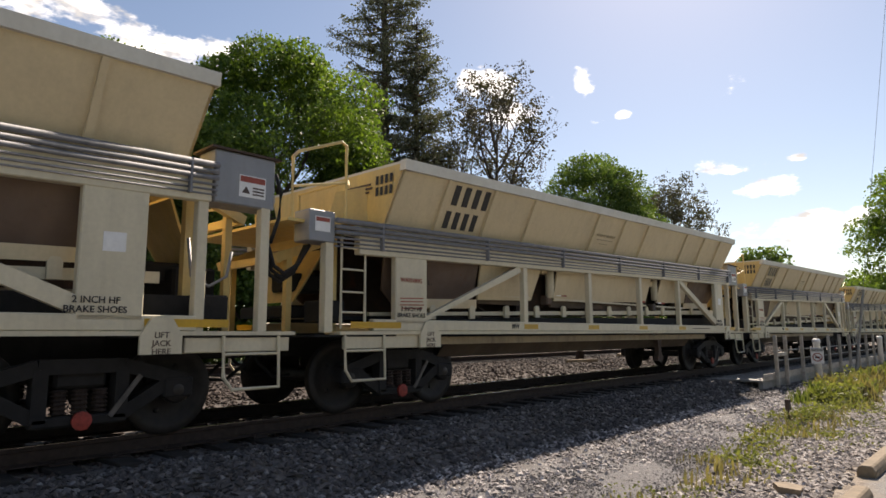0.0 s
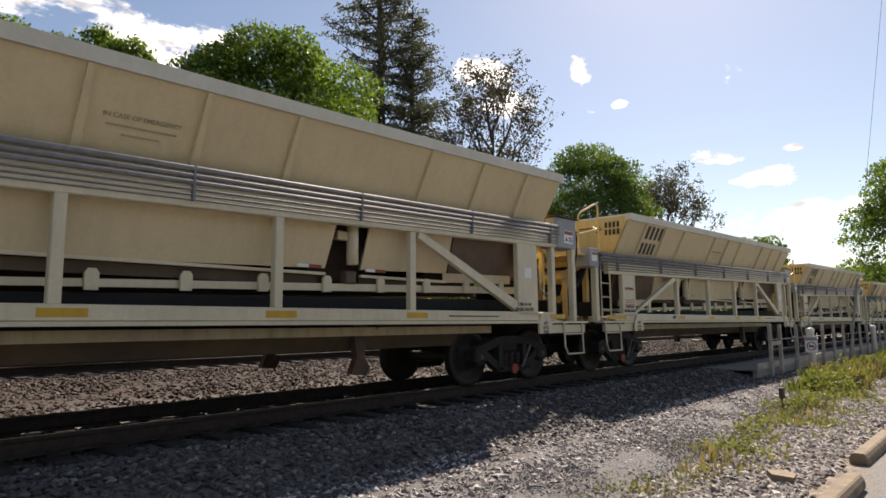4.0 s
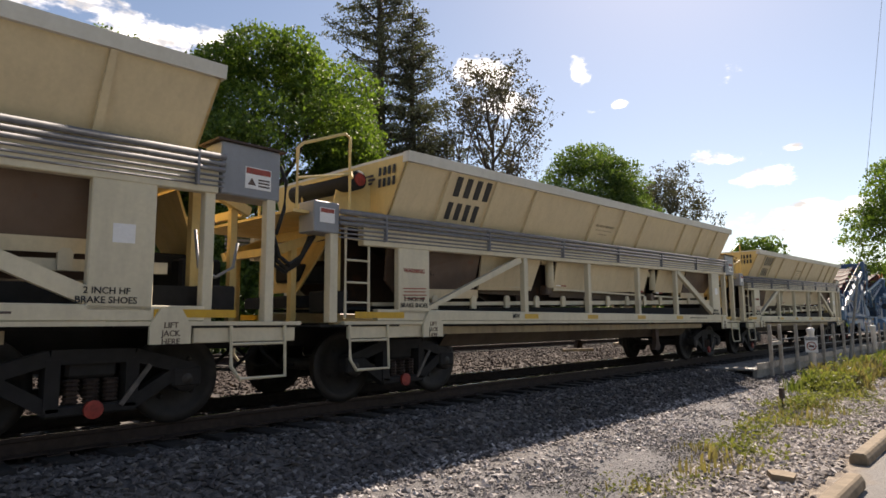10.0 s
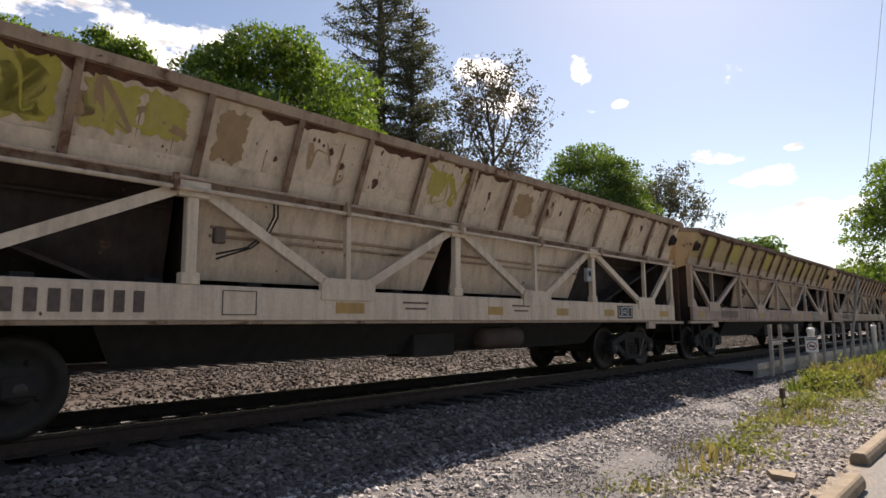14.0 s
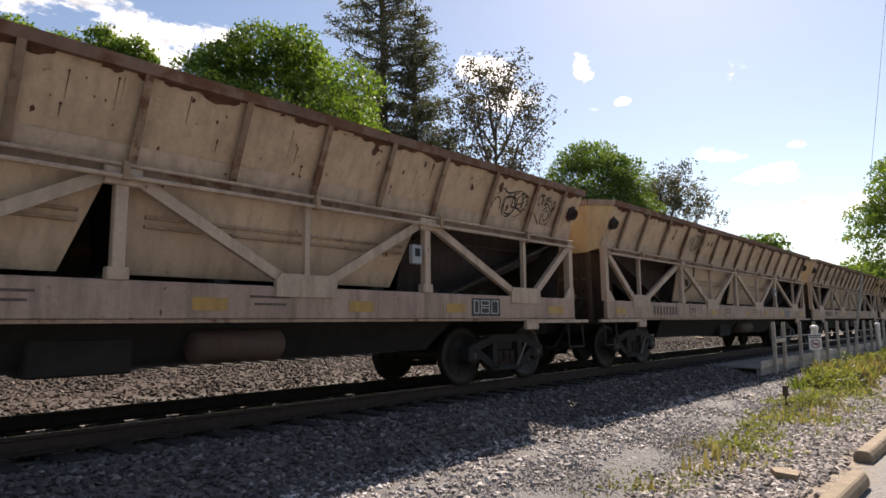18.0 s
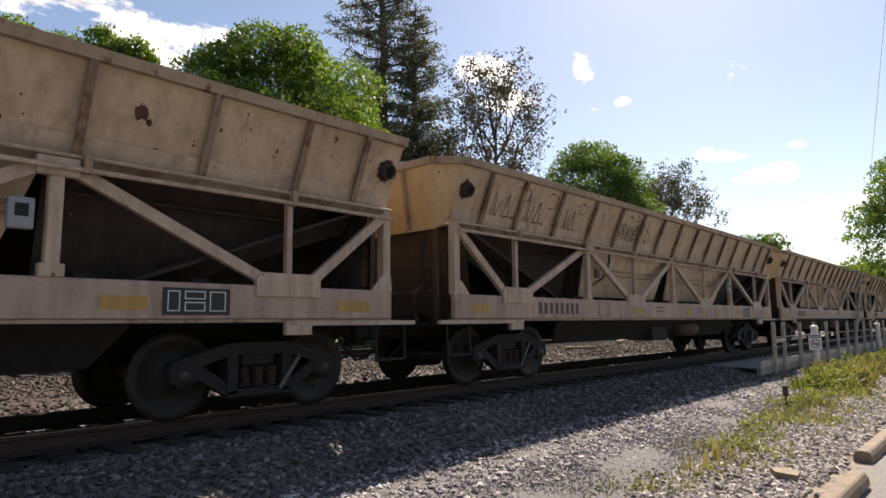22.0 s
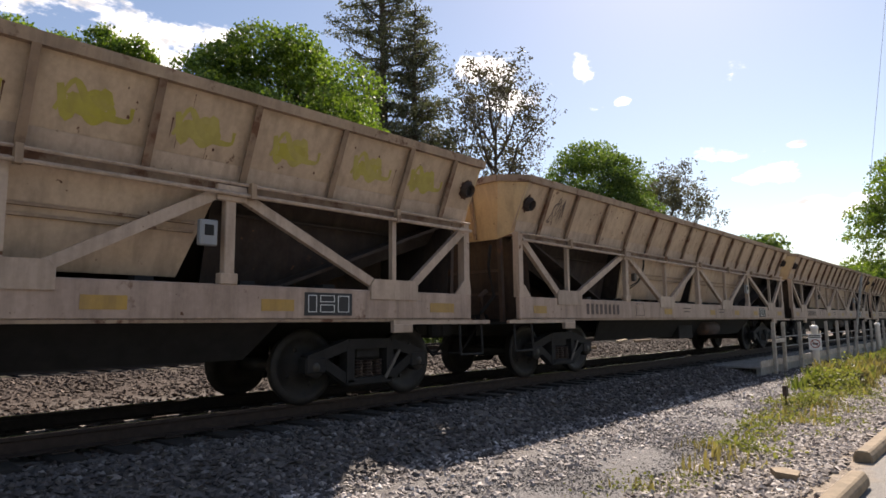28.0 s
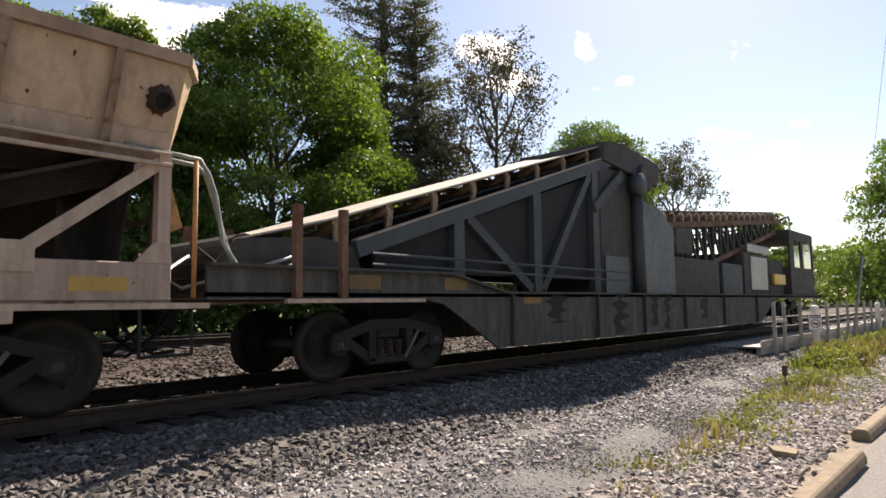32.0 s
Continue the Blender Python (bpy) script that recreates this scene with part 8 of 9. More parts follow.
for k, (dy, dz) in enumerate(((0.0, 0.0), (0.07, -0.05))):      # hoses from the last hopper car to the machine behind it
    y = -1.28 + dy
    pts = [(7.6, y, 2.5 + dz), (8.13, y, 2.48 + dz), (8.34, y, 2.47 + dz), (8.44, y, 2.33), (8.52, y, 2.12), (8.61 + dy, y, 1.63), (8.80, y, 1.36 + dz), (9.0, y, 1.28 + dz * 2), (9.25, y, 1.26 + dz), (9.55, y + 0.1, 1.44)]
    part("air_hose", tube(B(), pts, 0.026, 8), M_HOSE, CARS[14], "pale grey-green looping air hose", True)
part("cable", tube(B(), [(8.3, -1.2, 1.62), (8.6, -1.2, 1.4), (9.0, -1.2, 1.18), (9.3, -1.2, 1.2), (9.6, -1.1, 1.4)], 0.016, 6), M_BLACK, CARS[14], "thin black cable", True)
part("rusty_pipe", tube(B(), [(8.30, -1.29, 2.45), (8.30, -1.29, 1.05)], 0.026, 8), M_PRIMERRUST, CARS[14], "upright orange-brown pipe", True)
part("strap", fixn(slab(B(), [(7.98, -1.3, 2.14), (8.05, -1.3, 2.14), (8.17, -1.3, 1.75), (8.06, -1.3, 1.70)], (0, 0.02, 0))), M_PRIMERRUST, CARS[14], "hanging orange-brown strap")
TRAIN.append((dark, dark_x(0.0)))
for c, x0 in TRAIN:
    c.matrix_basis = pose(x0, TRACK_Y, 0)

# ---------------------------------------------------------------- trees and plants
def leaf_cloud(pts, size, seed, droop=0.3):
    """Folded leaf quads at the given points."""
    r = np.random.RandomState(seed)
    n = len(pts)
    d = r.normal(size=(n, 3))
    d[:, 2] -= droop
    d /= np.linalg.norm(d, axis=1)[:, None]
    s = np.cross(d, r.normal(size=(n, 3)))
    s /= np.linalg.norm(s, axis=1)[:, None] + 1e-9
    L = (size * r.uniform(0.6, 1.3, n))[:, None]
    a, b = pts - d * L * 0.5, pts + d * L * 0.5
    m = pts + np.cross(d, s) * L * 0.12
    v = np.stack([a, m - s * L * 0.36, b, m + s * L * 0.36], 1).reshape(-1, 3)
    f = (np.array([[0, 1, 2], [0, 2, 3]])[None] + (np.arange(n) * 4)[:, None, None]).reshape(-1, 3)
    return v, f


def add_crown(tree, pts, size, material, seed, label, droop=0.3):
    v, f = leaf_cloud(np.asarray(pts), size, seed, droop)
    me = bpy.data.meshes.new("crown")
    me.from_pydata(v.tolist(), [], f.tolist())
    me.materials.append(material)
    ob = new("crown", me)
    ob.parent = tree
    return tagged(ob, label)


def limbs(bm, rnd, p, d, length, r, depth, tips, spread=0.6, up=0.15, split=3):
    """Branches that fork; the tips are returned for the leaves."""
    pts, rad = [Vector(p)], [r]
    q, dd = Vector(p), Vector(d).normalized()
    n = 4
    for i in range(n):
        dd = (dd + Vector((rnd.uniform(-0.2, 0.2), rnd.uniform(-0.2, 0.2), rnd.uniform(-0.1, 0.2) + up * 0.3))).normalized()
        q = q + dd * length / n
        pts.append(q.copy())
        rad.append(r * (1 - 0.45 * (i + 1) / n))
    tube(bm, pts, rad, 6 if depth > 1 else 4, False)
    tips.append((q.copy(), depth))
    for pt in pts[2:]:
        tips.append((pt.copy(), depth))
    if depth > 0:
        for k in range(split):
            a = rnd.uniform(0, 6.28)
            side = Vector((math.cos(a), math.sin(a), rnd.uniform(-0.1, 0.5)))
            base = pts[rnd.choice((2, 3, 4))]
            limbs(bm, rnd, base, dd * (1 - spread) + side * spread + Vector((0, 0, up)), length * rnd.uniform(0.6, 0.8), rad[-1] * 0.8, depth - 1, tips, spread, up, split)


def broadleaf(x, y, height, width, seed, material, leaf_n, leaf_size, label, name="tree", bare=0.25, low=0.2, open_=0.0, lobes_n=150):
    """Trunk with forked limbs and a crown of clumps of leaves, uneven and with gaps."""
    rnd = random.Random(seed)
    r = np.random.RandomState(seed)
    t = thing(name, label, "tree")
    z0 = ground_z(y)
    t.location = (x, y, z0 - 0.05)
    bm = B()
    tips = []
    h0 = height * bare
    tube(bm, [(0, 0, 0), (0.05, 0, h0 * 0.5), (0.02, 0.06, h0), (rnd.uniform(-0.3, 0.3), 0, height * 0.6)], [0.016 * height + 0.06, 0.014 * height + 0.04, 0.012 * height + 0.03, 0.006 * height], 8, False)
    for k in range(6):
        a = k * 1.05 + rnd.uniform(-0.3, 0.3)
        limbs(bm, rnd, (0.02, 0.03, h0 + (height * 0.45 - h0 * 0.4) * k / 6), (math.cos(a) * width / height, math.sin(a) * width / height, 0.75), height * 0.24, 0.006 * height + 0.02, 2, tips, 0.55, 0.2)
    part("trunk", bm, M_BARK, t, "grey-brown trunk and limbs", True)
    # clumps: many small lobes along the limbs of an uneven crown
    lobes = []
    nl = lobes_n
    bias = [rnd.uniform(0.78, 1.15) if nl < 200 else rnd.uniform(0.92, 1.06) for _ in range(9)]
    for k in range(nl):
        a = rnd.uniform(0, 6.28)
        zz = low + (1 - low) * rnd.random() ** 0.85
        sector = bias[int(a / 6.2832 * 9) % 9]
        rad = width / 2 * math.sqrt(max(0.04, 1 - ((zz - 0.50) / 0.52) ** 2)) * sector
        rr = rad * rnd.uniform(0.30, 1.0) ** 0.5
        lobes.append((rr * math.cos(a), rr * math.sin(a), zz * height * rnd.uniform(0.91, 1.05), width * (rnd.uniform(0.045, 0.12) if nl < 200 else rnd.uniform(0.05, 0.115))))
    lobes = np.array(lobes)
    wts = lobes[:, 3] ** 1.6
    idx = r.choice(nl, leaf_n, p=wts / wts.sum())
    d = r.normal(size=(leaf_n, 3))
    d *= (r.uniform(0.35, 1.0, leaf_n) ** 0.5 / np.linalg.norm(d, axis=1))[:, None]
    d[:, 2] = np.where(r.rand(leaf_n) < 0.7, np.abs(d[:, 2]), d[:, 2])      # sprays: full above, thin below
    spray = np.hypot(d[:, 0], d[:, 1])
    pts = lobes[idx, :3] + d * lobes[idx, 3][:, None] * np.array([1.35, 1.35, 0.62]) + r.normal(size=(leaf_n, 3)) * 0.10
    pts[:, 2] -= 0.45 * lobes[idx, 3] * spray ** 2
    if open_:
        tp = np.array([tuple(q) for q, dep in tips if dep <= 1])
        k = int(leaf_n * open_)
        pts[:k] = tp[r.randint(0, len(tp), k)] + r.normal(size=(k, 3)) * 0.28
    add_crown(t, pts, leaf_size, material, seed + 1, "crown of uneven leafy clumps")
    return t


def open_tree(x, y, height, width, seed, material, leaf_n, leaf_size, label):
    """A tree thin enough to see the sky through: forked stems with leaves near the tips only."""
    rnd = random.Random(seed)
    r = np.random.RandomState(seed)
    t = thing("tree", label, "tree")
    t.location = (x, y, ground_z(y) - 0.05)
    bm = B()
    tips = []
    tube(bm, [(0, 0, 0), (0.1, 0, height * 0.2), (0.0, 0.1, height * 0.4), (0.15, 0, height * 0.7)], [0.25, 0.2, 0.15, 0.06], 8, False)
    for k in range(14):
        a = k * 2.4 + rnd.uniform(-0.4, 0.4)
        h = height * (0.24 + 0.46 * k / 13)
        limbs(bm, rnd, (0.05, 0.03, h), (math.cos(a) * width / height * 1.5, math.sin(a) * width / height * 1.5, 0.8), width * 0.30 * (1.15 - 0.5 * k / 13), 0.095, 3, tips, 0.5, 0.22, 3 if k % 2 else 2)
    part("trunk", bm, M_BARK, t, "slender dark stems and branches", True)
    tp = np.array([tuple(q) for q, dep in tips if dep <= 1])
    tufts = tp[r.randint(0, len(tp), leaf_n // 6)] + r.normal(size=(leaf_n // 6, 3)) * np.array([0.34, 0.34, 0.26])
    pts = tufts[r.randint(0, len(tufts), leaf_n)] + r.normal(size=(leaf_n, 3)) * np.array([0.15, 0.15, 0.10])
    add_crown(t, pts, leaf_size, material, seed + 1, "sparse tufts of small leaves with sky between")
    return t


def pine(x, y, height, width, seed, label):
    """A tall old conifer: straight trunk, whorls of uneven drooping boughs with needle tufts."""
    rnd = random.Random(seed)
    r = np.random.RandomState(seed)
    t = thing("pine_tree", label, "tree")
    t.location = (x, y, ground_z(y) - 0.05)
    bm = B()
    tube(bm, [(0, 0, 0), (0.1, 0, height * 0.4), (0.0, 0.1, height * 0.75), (0, 0, height)], [0.42, 0.32, 0.17, 0.03], 9, False)
    cl = []
    z = height * 0.14
    lean = [rnd.uniform(0.7, 1.2) for _ in range(8)]
    while z < height * 0.99:
        k = (z / height - 0.14) / 0.86
        reach = width / 2 * (1 - k) ** 0.58 * rnd.uniform(0.7, 1.12) * (0.7 + 0.3 * min(1, k * 4)) + 0.3
        for q in range(rnd.choice((3, 4, 4, 5))):
            a = rnd.uniform(0, 6.28)
            L = reach * rnd.uniform(0.55, 1.08) * lean[int(a / 6.284 * 8)]
            dz = L * rnd.uniform(-0.10, 0.30)
            way = Vector((math.cos(a), math.sin(a), 0))
            side = Vector((-way.y, way.x, 0))
            pts = [Vector((0, 0, z)), way * L * 0.5 + Vector((0, 0, z + dz * 0.25)), way * L + Vector((0, 0, z + dz))]
            tube(bm, pts, [0.065, 0.04, 0.012], 4, False)
            m = max(3, int(L * 3.4))
            for j in range(m):
                f = 0.28 + 0.74 * (j + rnd.random()) / m
                c = pts[0].lerp(pts[1], f * 2) if f < 0.5 else pts[1].lerp(pts[2], f * 2 - 1)
                w = 0.10 + 0.30 * L * f * max(0.15, 1.12 - f)
                tip = c + side * rnd.uniform(-w, w) + Vector((0, 0, rnd.uniform(-0.05, 0.12)))
                if rnd.random() < 0.5:
                    tube(bm, [c, tip], [0.018, 0.006], 3, False)
                cl.append((*tip, rnd.uniform(0.24, 0.46)))
        z += rnd.uniform(0.22, 0.44)
    part("trunk", bm, M_BARK, t, "straight dark trunk with bare boughs", True)
    cl = np.array(cl)
    n = len(cl) * 17
    i = r.randint(0, len(cl), n)
    d = r.normal(size=(n, 3)) * np.array([1, 1, 0.42])
    pts = cl[i, :3] + d * (cl[i, 3] * 0.58)[:, None]
    add_crown(t, pts, 0.15, M_PINE, seed + 1, "dark needle tufts in ragged layers with gaps", -0.2)
    return t


def at(az, dist):
    a = radians(az)
    return dist * math.cos(a), dist * math.sin(a)


def plant_trees():
    # (bearing, distance): big maples behind the tracks
    for az, dist, h, w, seed, n in ((57.8, 27, 12.6, 9.8, 21, 34000), (70.4, 26.5, 12.3, 4.0, 22, 13000), (66.4, 28, 10.4, 3.2, 27, 8000), (76.4, 26, 11.0, 6.4, 28, 17000), (50.5, 29.5, 9.6, 6.0, 23, 14000),
                                    (85, 26, 11.4, 8, 24, 14000), (97, 28, 12, 9, 25, 8000), (64.8, 30, 10.6, 6.0, 26, 12000)):
        x, y = at(az, dist)
        broadleaf(x, y, h, w * 1.12, seed, M_MAPLE, int(n * 2.6), 0.155, "leafy green maple tree behind the tracks", lobes_n=150 if w > 7 else 90)
    x, y = at(48.0, 36)
    pine(x, y, 27.5, 11.5, 31, "tall dark pine tree behind the tracks")
    x, y = at(44.9, 36.8)
    pine(x, y, 20.6, 9.0, 33, "shorter dark pine tree beside a taller one")
    for az, dist, h, w, seed, n in ((37.4, 36, 17.8, 12.2, 41, 8200), (43.2, 38, 14.5, 9.0, 42, 6000)):
        x, y = at(az, dist)
        open_tree(x, y, h, w, seed, M_SPARSE, n, 0.165, "thin tree with sparse brownish leaves")
    x, y = at(28.4, 46)
    broadleaf(x, y, 13.4, 9.2, 51, M_BUSHLEAF, 60000, 0.18, "rounded green tree with a dense crown", low=0.1, lobes_n=320)
    x, y = at(22.0, 56)
    open_tree(x, y, 14.6, 10.5, 52, M_REDDISH, 9000, 0.185, "slender tree with an open crown")
    x, y = at(15.4, 70)
    broadleaf(x, y, 9.4, 7, 53, M_BUSHLEAF, 6500, 0.34, "distant low green tree")
    x, y = at(4.6, 47)
    broadleaf(x, y, 11.0, 7.2, 54, M_MAPLE, 19000, 0.18, "leafy green tree beside the car park", bare=0.35, low=0.42)
    for i, (az, dist, h, w) in enumerate(((12.5, 110, 9, 16), (9.0, 120, 9.5, 16), (7.0, 95, 8, 12), (17.5, 90, 6.5, 14), (23, 80, 6, 13), (33, 52, 6.5, 9), (38, 44, 5.5, 8), (44, 40, 6, 7), (4, 100, 8, 14))):
        x, y = at(az, dist)
        broadleaf(x, y, h, w, 80 + i, M_BUSHLEAF, 9000, 0.40 if dist > 60 else 0.30, "distant green trees and brush", "tree", 0.1, 0.05)
    for i, (az, dist, h, w) in enumerate(((53, 26, 4.2, 6), (60, 24, 4.0, 6), (66, 25, 4.5, 6), (74, 24, 4.4, 6), (80, 23, 4.2, 6), (47, 28, 4.4, 6), (88, 24, 4.5, 7))):
        x, y = at(az, dist)
        broadleaf(x, y, h, w, 100 + i, M_MAPLE, 5200, 0.26, "dark leafy undergrowth beneath the trees", "shrub", 0.05, 0.02)


plant_trees()


def close_behind():
    """An unseen row of trees, added behind the camera to cut low sky light."""
    for i, x in enumerate((-22, -13, -4, 5, 14, 24, 34)):
        broadleaf(x * 1.3, -30.0 - 2.5 * (i % 2), 10.0, 11.0, 140 + i, M_MAPLE, 5200, 0.62, "unseen leafy trees added behind the car park to dim skylight", "tree", 0.12, 0.03)


close_behind()


def weeds(name, n, xr, yr, hr, material, label, seed, clump=40):
    """Blades and stalks in clumps."""
    r = np.random.RandomState(seed)
    cx, cy = r.uniform(xr[0], xr[1], clump), r.uniform(yr[0], yr[1], clump)
    i = r.randint(0, clump, n)
    x, y = cx[i] + r.normal(size=n) * 0.16, cy[i] + r.normal(size=n) * 0.14
    h = r.uniform(hr[0], hr[1], n) * (0.6 + 0.8 * r.rand(clump))[i]
    z = np.interp(y, YS, [ground_z(k) for k in YS])
    a = r.uniform(0, 6.28, n)
    lean = r.uniform(0.1, 0.6, n) * h
    w = 0.006 + 0.055 * h
    dx, dy = np.cos(a), np.sin(a)
    p0 = np.stack([x - dy * w, y + dx * w, z - 0.01], 1)
    p1 = np.stack([x + dy * w, y - dx * w, z - 0.01], 1)
    m0 = np.stack([x + dx * lean * 0.35 - dy * w * 0.8, y + dy * lean * 0.35 + dx * w * 0.8, z + h * 0.6], 1)
    m1 = np.stack([x + dx * lean * 0.35 + dy * w * 0.8, y + dy * lean * 0.35 - dx * w * 0.8, z + h * 0.6], 1)
    tp = np.stack([x + dx * lean, y + dy * lean, z + h], 1)
    v = np.stack([p0, p1, m1, m0, tp], 1).reshape(-1, 3)
    f = [tuple(q + 5 * k for q in face) for k in range(n) for face in ((0, 1, 2, 3), (3, 2, 4))]
    return stuff_mesh(name, v, f, material, label, "weeds")


def leafy_weeds(name, n, line, spread, tall, size, material, label, seed, clump):
    """Low broad-leaved weeds: small clumps of leaves scattered about a line of (x, y) points."""
    r = np.random.RandomState(seed)
    k = r.rand(clump) * (len(line) - 1)
    cx, cy = (np.interp(k, range(len(line)), [p[q] for p in line]) for q in (0, 1))
    cx, cy = cx + r.normal(size=clump) * 0.25, cy + r.normal(size=clump) * spread
    rad, top = r.uniform(0.05, 0.20, clump), tall * r.uniform(0.3, 1.0, clump) ** 1.5
    w = rad ** 2 * top
    i = r.choice(clump, n, p=w / w.sum())
    x, y = cx[i] + r.normal(size=n) * rad[i], cy[i] + r.normal(size=n) * rad[i]
    z = np.interp(y, YS, [ground_z(q) for q in YS]) + 0.01 + top[i] * r.rand(n)
    v, f = leaf_cloud(np.stack([x, y, z], 1), size, seed + 1, -0.4)
    return stuff_mesh(name, v, f, material, label, "weeds")


EDGE = ((7.3, 2.35), (8.6, 2.6), (10.5, 2.75), (12.6, 2.9), (14.5, 2.7))
leafy_weeds("weeds", 2300, EDGE, 0.17, 0.20, 0.05, M_WEEDLEAF, "low green weeds along the gravel path", 201, 70)
leafy_weeds("weeds", 420, ((4.9, 2.75), (5.6, 2.5), (6.4, 2.1), (7.2, 2.2)), 0.16, 0.06, 0.035, M_WEEDLEAF, "sparse small weeds in the stones", 202, 26)
leafy_weeds("weeds", 5600, ((14.5, 2.8), (17.0, 3.0), (20.0, 3.4), (24.0, 3.3)), 0.34, 0.46, 0.075, M_WEEDLEAF, "leafy yellow-green weeds beside the walkway", 204, 130)
leafy_weeds("weeds", 1500, ((9.0, 2.0), (12.0, 2.1), (15.0, 2.2)), 0.25, 0.05, 0.04, M_WEEDLEAF, "tiny weeds between the stones", 208, 40)
weeds("dry_grass", 700, (4.4, 17), (2.1, 2.9), (0.04, 0.16), M_STRAW, "dry straw-coloured grass tufts", 203, 34)
weeds("dry_grass", 2400, (15.5, 25), (2.5, 3.7), (0.10, 0.40), M_STRAW, "tall dry seed heads beside the walkway", 205, 30)
weeds("weeds", 1500, (14.5, 25), (2.5, 3.6), (0.14, 0.42), M_WEED, "tall green grass beside the walkway", 209, 34)
weeds("weeds", 3000, (24, 60), (1.5, 4.2), (0.12, 0.42), M_WEED, "rough green verge beyond the walkway", 206, 70)
weeds("weeds", 2600, (14, 60), (16.8, 20), (0.1, 0.4), M_WEED, "rough grass beyond the second track", 207, 120)

# ---------------------------------------------------------------- walkway, posts, kerbs
def walkway():
    wk = thing("bridge_walkway", "grey steel walkway with a post and rail fence beside the track", "walkway", "", "structure")
    X0, XP, X1, YA, YB, Z = 16.9, 17.95, 62.0, 4.78, 6.06, -0.2
    x = X0
    base = None
    while x < X1 - 0.1:
        if base is None:
            bm = box(B(), 0.0, 1.98, YA, YB, Z - 0.05, Z, 0.006)
            for k in range(10):
                box(bm, 0.1 + k * 0.19, 0.14 + k * 0.19, YA + 0.05, YB - 0.05, Z + 0.0005, Z + 0.006)
            base = part("deck_panel", bm, M_GALV, wk, "grey checkered deck panel")
            base.location = (x, 0, 0)
        else:
            share(base, pose(x, 0, 0), wk)
        x += 2.0
    for y in (YA + 0.06, YB - 0.06):
        bm = box(B(), X0 + 0.05, X1, y - 0.05, y + 0.05, Z - 0.35, Z - 0.052)
        part("stringer", bm, M_GALV, wk)
    bm = box(B(), X0, X1, YA - 0.03, YA - 0.005, Z - 0.02, Z + 0.14)
    part("kick_board", bm, M_FENCE, wk, "pale kick board")
    posts = None
    x = XP
    i = 0
    while x < X1:
        if posts is None:
            bm = box(B(), -0.045, 0.045, YA - 0.12, YA - 0.035, Z - 0.25, 0.90, 0.008)
            posts = part("fence_post", bm, M_FENCE, wk, "pale weathered fence post")
            posts.location = (x, 0, 0)
        else:
            share(posts, pose(x, 0, 0), wk)
        x += 0.95 if i == 0 else 1.75
        i += 1
    for z, r in ((0.50, 0.016), (0.24, 0.012)):
        bm = B()
        tube(bm, [(XP, YA - 0.02, z), (X1, YA - 0.02, z)], r, 8)
        part("fence_rail", bm, M_GALV, wk, "thin grey steel rail")
    bm = box(B(), XP + 0.05, XP + 0.9, YA - 0.115, YA - 0.04, 0.36, 0.46, 0.006)
    part("corner_plank", bm, M_FENCE, wk)


M_FENCE = plain("weathered_pale_paint", (0.36, 0.32, 0.275), 0.75, 0, 0.3, 6, 0.3)
walkway()


def bollard(x, y, sign):
    z0 = ground_z(y)
    t = thing("marker_bollard", "white round bollard with a square warning sign" if sign else "white round marker bollard", "bollard")
    t.location = (x, y, z0)
    bm = lathe(B(), [(0.10, -0.65), (0.10, 0.55), (0.115, 0.56), (0.115, 0.64), (0.07, 0.68)], 16, pose(0, 0, 0.60, 90, 0, 0))
    part("post", bm, M_LABEL, t, "white plastic post", True)
    if sign:
        n = Vector((-x, -y, 0)).normalized()
        m = on_plane(Vector((0, 0, 0.78)) + n * 0.125, Vector((-n.y, n.x, 0)), (0, 0, 1))
        bm = box(B(), -0.165, 0.165, -0.23, 0.23, -0.006, 0.0, 0.003)
        bm.transform(m)
        pl = part("sign_plate", bm, M_LABEL, t, "white sign with a pictogram")
        bm = B()
        ring = [(0.115 * math.cos(a), 0.115 * math.sin(a) - 0.04) for a in (2 * math.pi * k / 24 for k in range(24))]
        for a, b in zip(ring, ring[1:] + ring[:1]):
            beam(bm, (a[0], a[1], 0.003), (b[0], b[1], 0.003), 0.026, 0.003, (0, 0, 1))
        beam(bm, (-0.08, 0.04, 0.003), (0.08, -0.12, 0.003), 0.02, 0.003, (0, 0, 1))
        bm.transform(m)
        part("red_ring", bm, M_INKRED, pl)
        bm = B()
        box(bm, -0.07, 0.07, -0.07, -0.02, 0.001, 0.002)
        box(bm, -0.15, 0.15, 0.13, 0.16, 0.001, 0.002)
        box(bm, -0.15, 0.15, 0.18, 0.21, 0.001, 0.002)
        bm.transform(m)
        part("pictogram", bm, M_INK, pl)
    return t


bollard(21.3, 4.46, True)
bollard(33.5, 4.55, False)


def guy_pole():
    t = thing("guy_wire_guard", "leaning grey tube guarding a guy wire", "pole")
    t.location = (28.0, 4.62, ground_z(4.5))
    bm = B()
    tube(bm, [(0, 0, 0), (0.0, -0.47, 3.05)], 0.045, 10)
    part("guard_tube", bm, M_GALV, t, "pale grey plastic tube")
    bm = B()
    tube(bm, [(0.0, -0.45, 3.0), (0.0, -1.3, 8.6), (0.0, -2.4, 16.0)], 0.007, 5)
    part("guy_wire", bm, M_PIPE, t, "thin steel wire")


guy_pole()


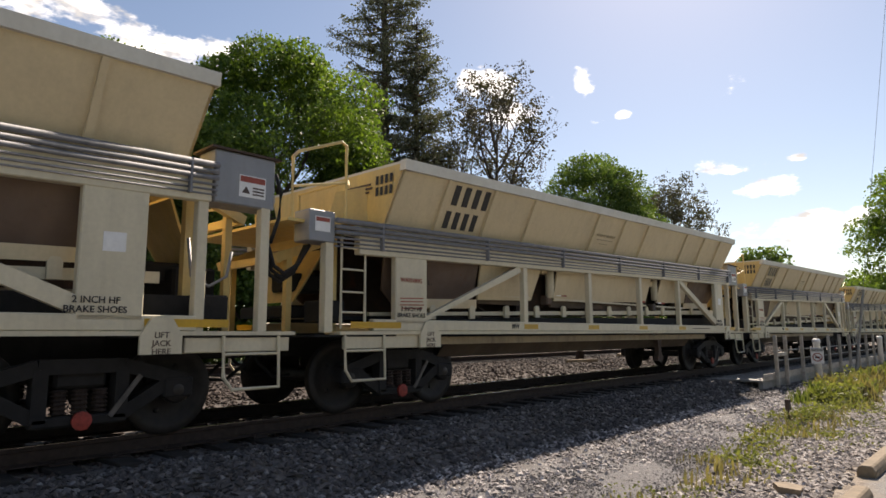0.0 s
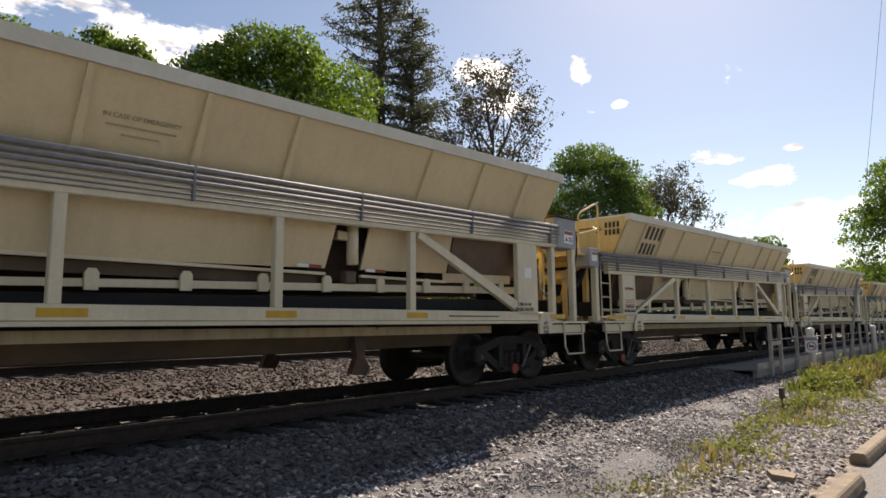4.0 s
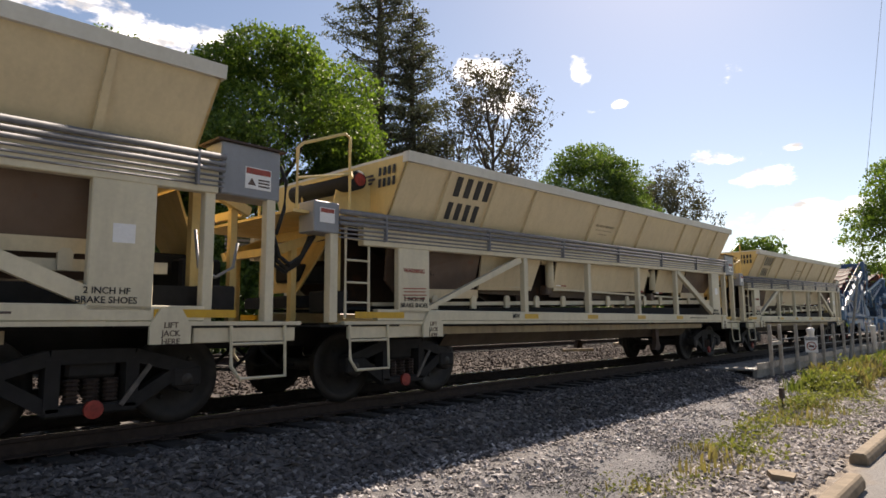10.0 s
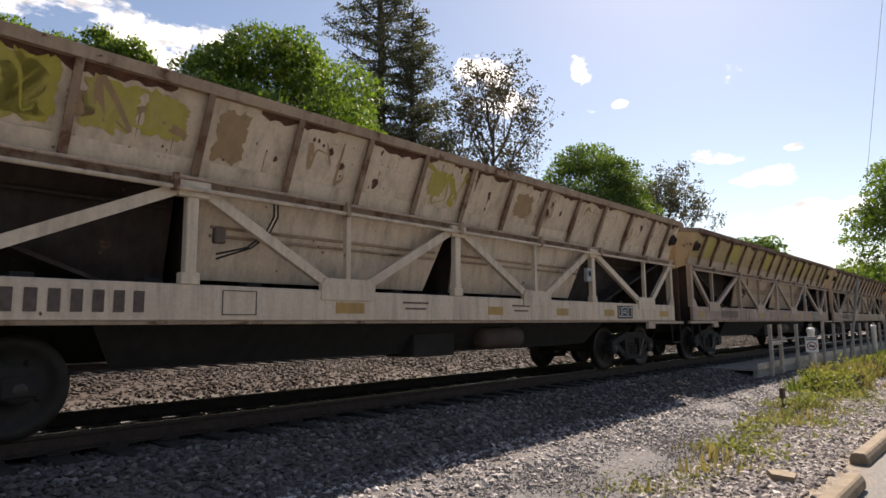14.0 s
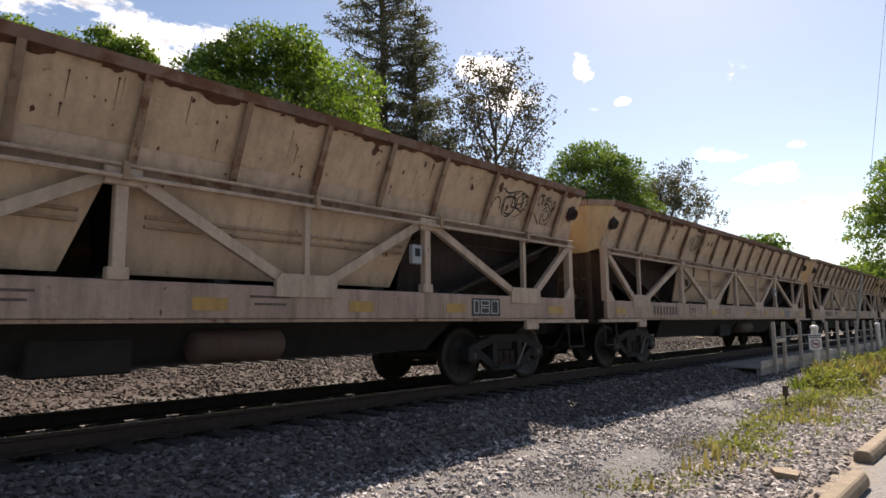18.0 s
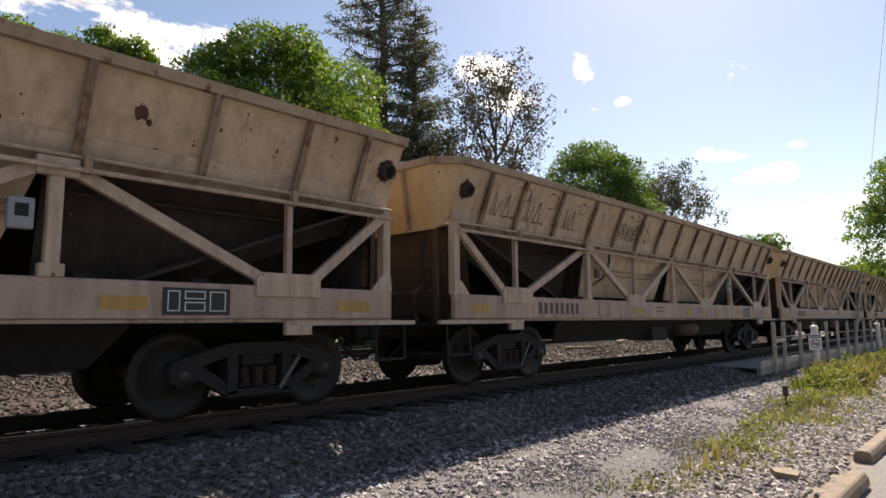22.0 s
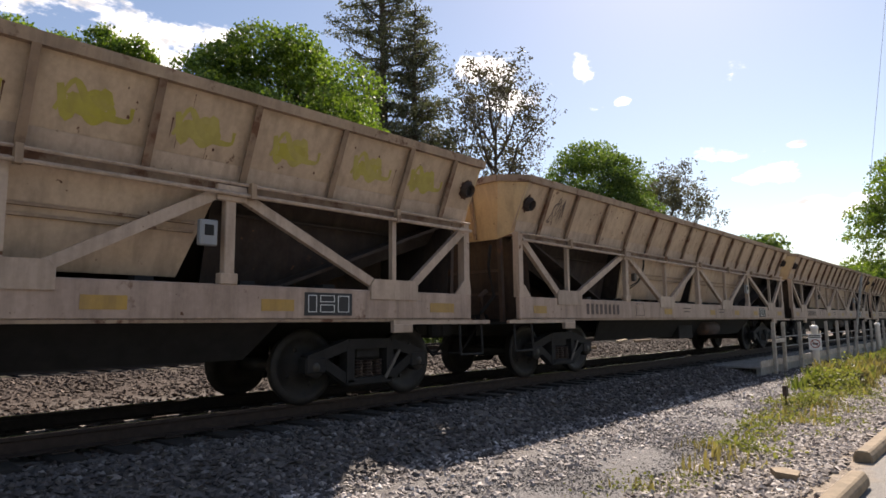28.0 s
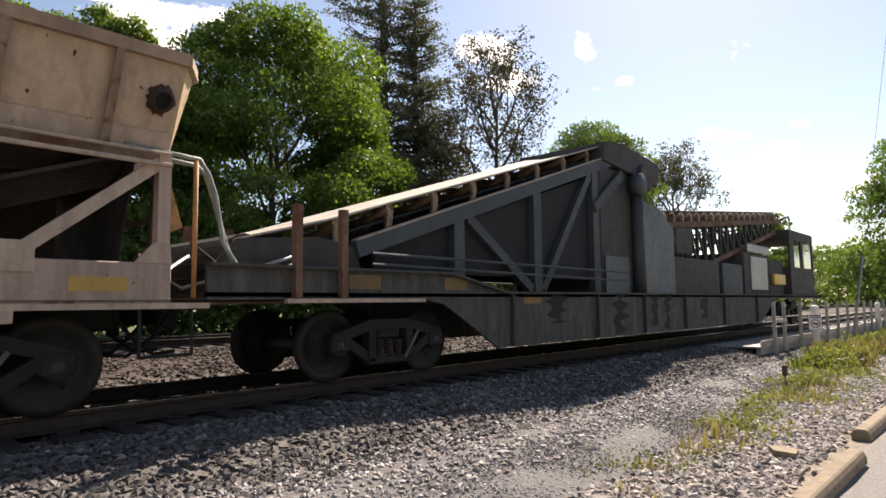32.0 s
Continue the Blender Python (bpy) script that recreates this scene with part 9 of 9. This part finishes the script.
def wheel_stop(x0, y0, x1, y1):
    t = thing("wheel_stop", "worn tan concrete wheel stop at the car park edge", "wheel stop", "wheel stops")
    d = Vector((x1 - x0, y1 - y0, 0))
    L = d.length
    bm = slab(B(), [(0, -0.085, 0), (0, 0.085, 0), (0, 0.085, 0.07), (0, 0.055, 0.125), (0, -0.055, 0.125), (0, -0.085, 0.07)], (L, 0, 0))
    bmesh.ops.recalc_face_normals(bm, faces=bm.faces[:])
    bmesh.ops.bevel(bm, geom=bm.edges[:], offset=0.012, segments=1, affect="EDGES")
    p = part("stop_block", bm, M_CONCRETE, t)
    t.matrix_basis = pose(x0, y0, -0.5, 0, 0, math.degrees(math.atan2(d.y, d.x)))


wheel_stop(7.7, 1.27, 9.6, 1.25)
wheel_stop(4.8, 1.17, 6.7, 1.15)


def stake():
    t = thing("marker_stake", "small dark square marker on a short stake", "marker")
    t.location = (12.0, 3.02, -0.5)
    bm = box(B(), -0.075, 0.075, -0.03, 0.03, 0.16, 0.34, 0.008)
    part("marker_head", bm, M_INNER, t, "dark brown marker block")
    bm = box(B(), -0.015, 0.015, -0.012, 0.012, -0.05, 0.16)
    part("stake_shaft", bm, M_RAIL, t)


stake()


def debris():
    for x, y, L, r, rz in ((26.0, 13.0, 2.6, 0.06, 18), (27.2, 12.6, 1.9, 0.05, 4), (20.0, 11.6, 1.4, 0.05, -20), (33, 12.2, 2.2, 0.06, 30)):
        t = thing("timber_scrap", "weathered grey timber lying between the tracks", "timber")
        t.matrix_basis = pose(x, y, ground_z(y) + 0.04, 0, 0, rz)
        bm = box(B(), -L / 2, L / 2, -r, r, 0, 0.09, 0.01)
        part("plank", bm, M_STRAWWOOD, t)
    t = thing("flat_stone", "flat pinkish stone slab lying on the rubble", "stone")
    t.matrix_basis = pose(6.6, 1.72, -0.50, 4, 3, 15)
    bm = slab(B(), [(-0.18, -0.1, 0), (0.12, -0.13, 0), (0.2, 0.02, 0), (0.06, 0.12, 0), (-0.16, 0.08, 0)], (0, 0, 0.06))
    part("slab_block", fixn(bm), M_CONCRETE, t)


M_STRAWWOOD = plain("weathered_wood", (0.34, 0.27, 0.18), 0.85, 0, 0.3, 5, 0.4)
debris()


# ---------------------------------------------------------------- motion of the train
def motions():
    for car, x0 in TRAIN:
        walk(car, [(d[0], pose(run(x0, d[0]), TRACK_Y, 0)) for d in DRIFT])
        for bogie in [c for c in car.children if c.name.startswith("bogie")]:
            for ws in [c for c in bogie.children if c.name.startswith("wheelset")]:
                e = ws.location.x
                xs = x0 + bogie.location.x + e
                t0, t1 = max(0.0, (xs - 36.0) / SPEED), min(32.0, (xs + 7.0) / SPEED)

                def turn(t):
                    x = run(xs, t)
                    return pose(e, 0, WHEEL_R) @ Matrix.Rotation(x / WHEEL_R, 4, "Y")

                rows = []
                if t1 <= t0:
                    continue
                n0, n1 = math.ceil(t0 * FPS), math.floor(t1 * FPS)
                if n0 > 0:
                    rows.append((0.0, turn(n0 / FPS)))
                rows += [(n / FPS, turn(n / FPS)) for n in range(n0, n1 + 1)]
                if n1 < 32 * FPS:
                    rows.append((32.0, turn(n1 / FPS)))
                walk(ws, rows)


motions()
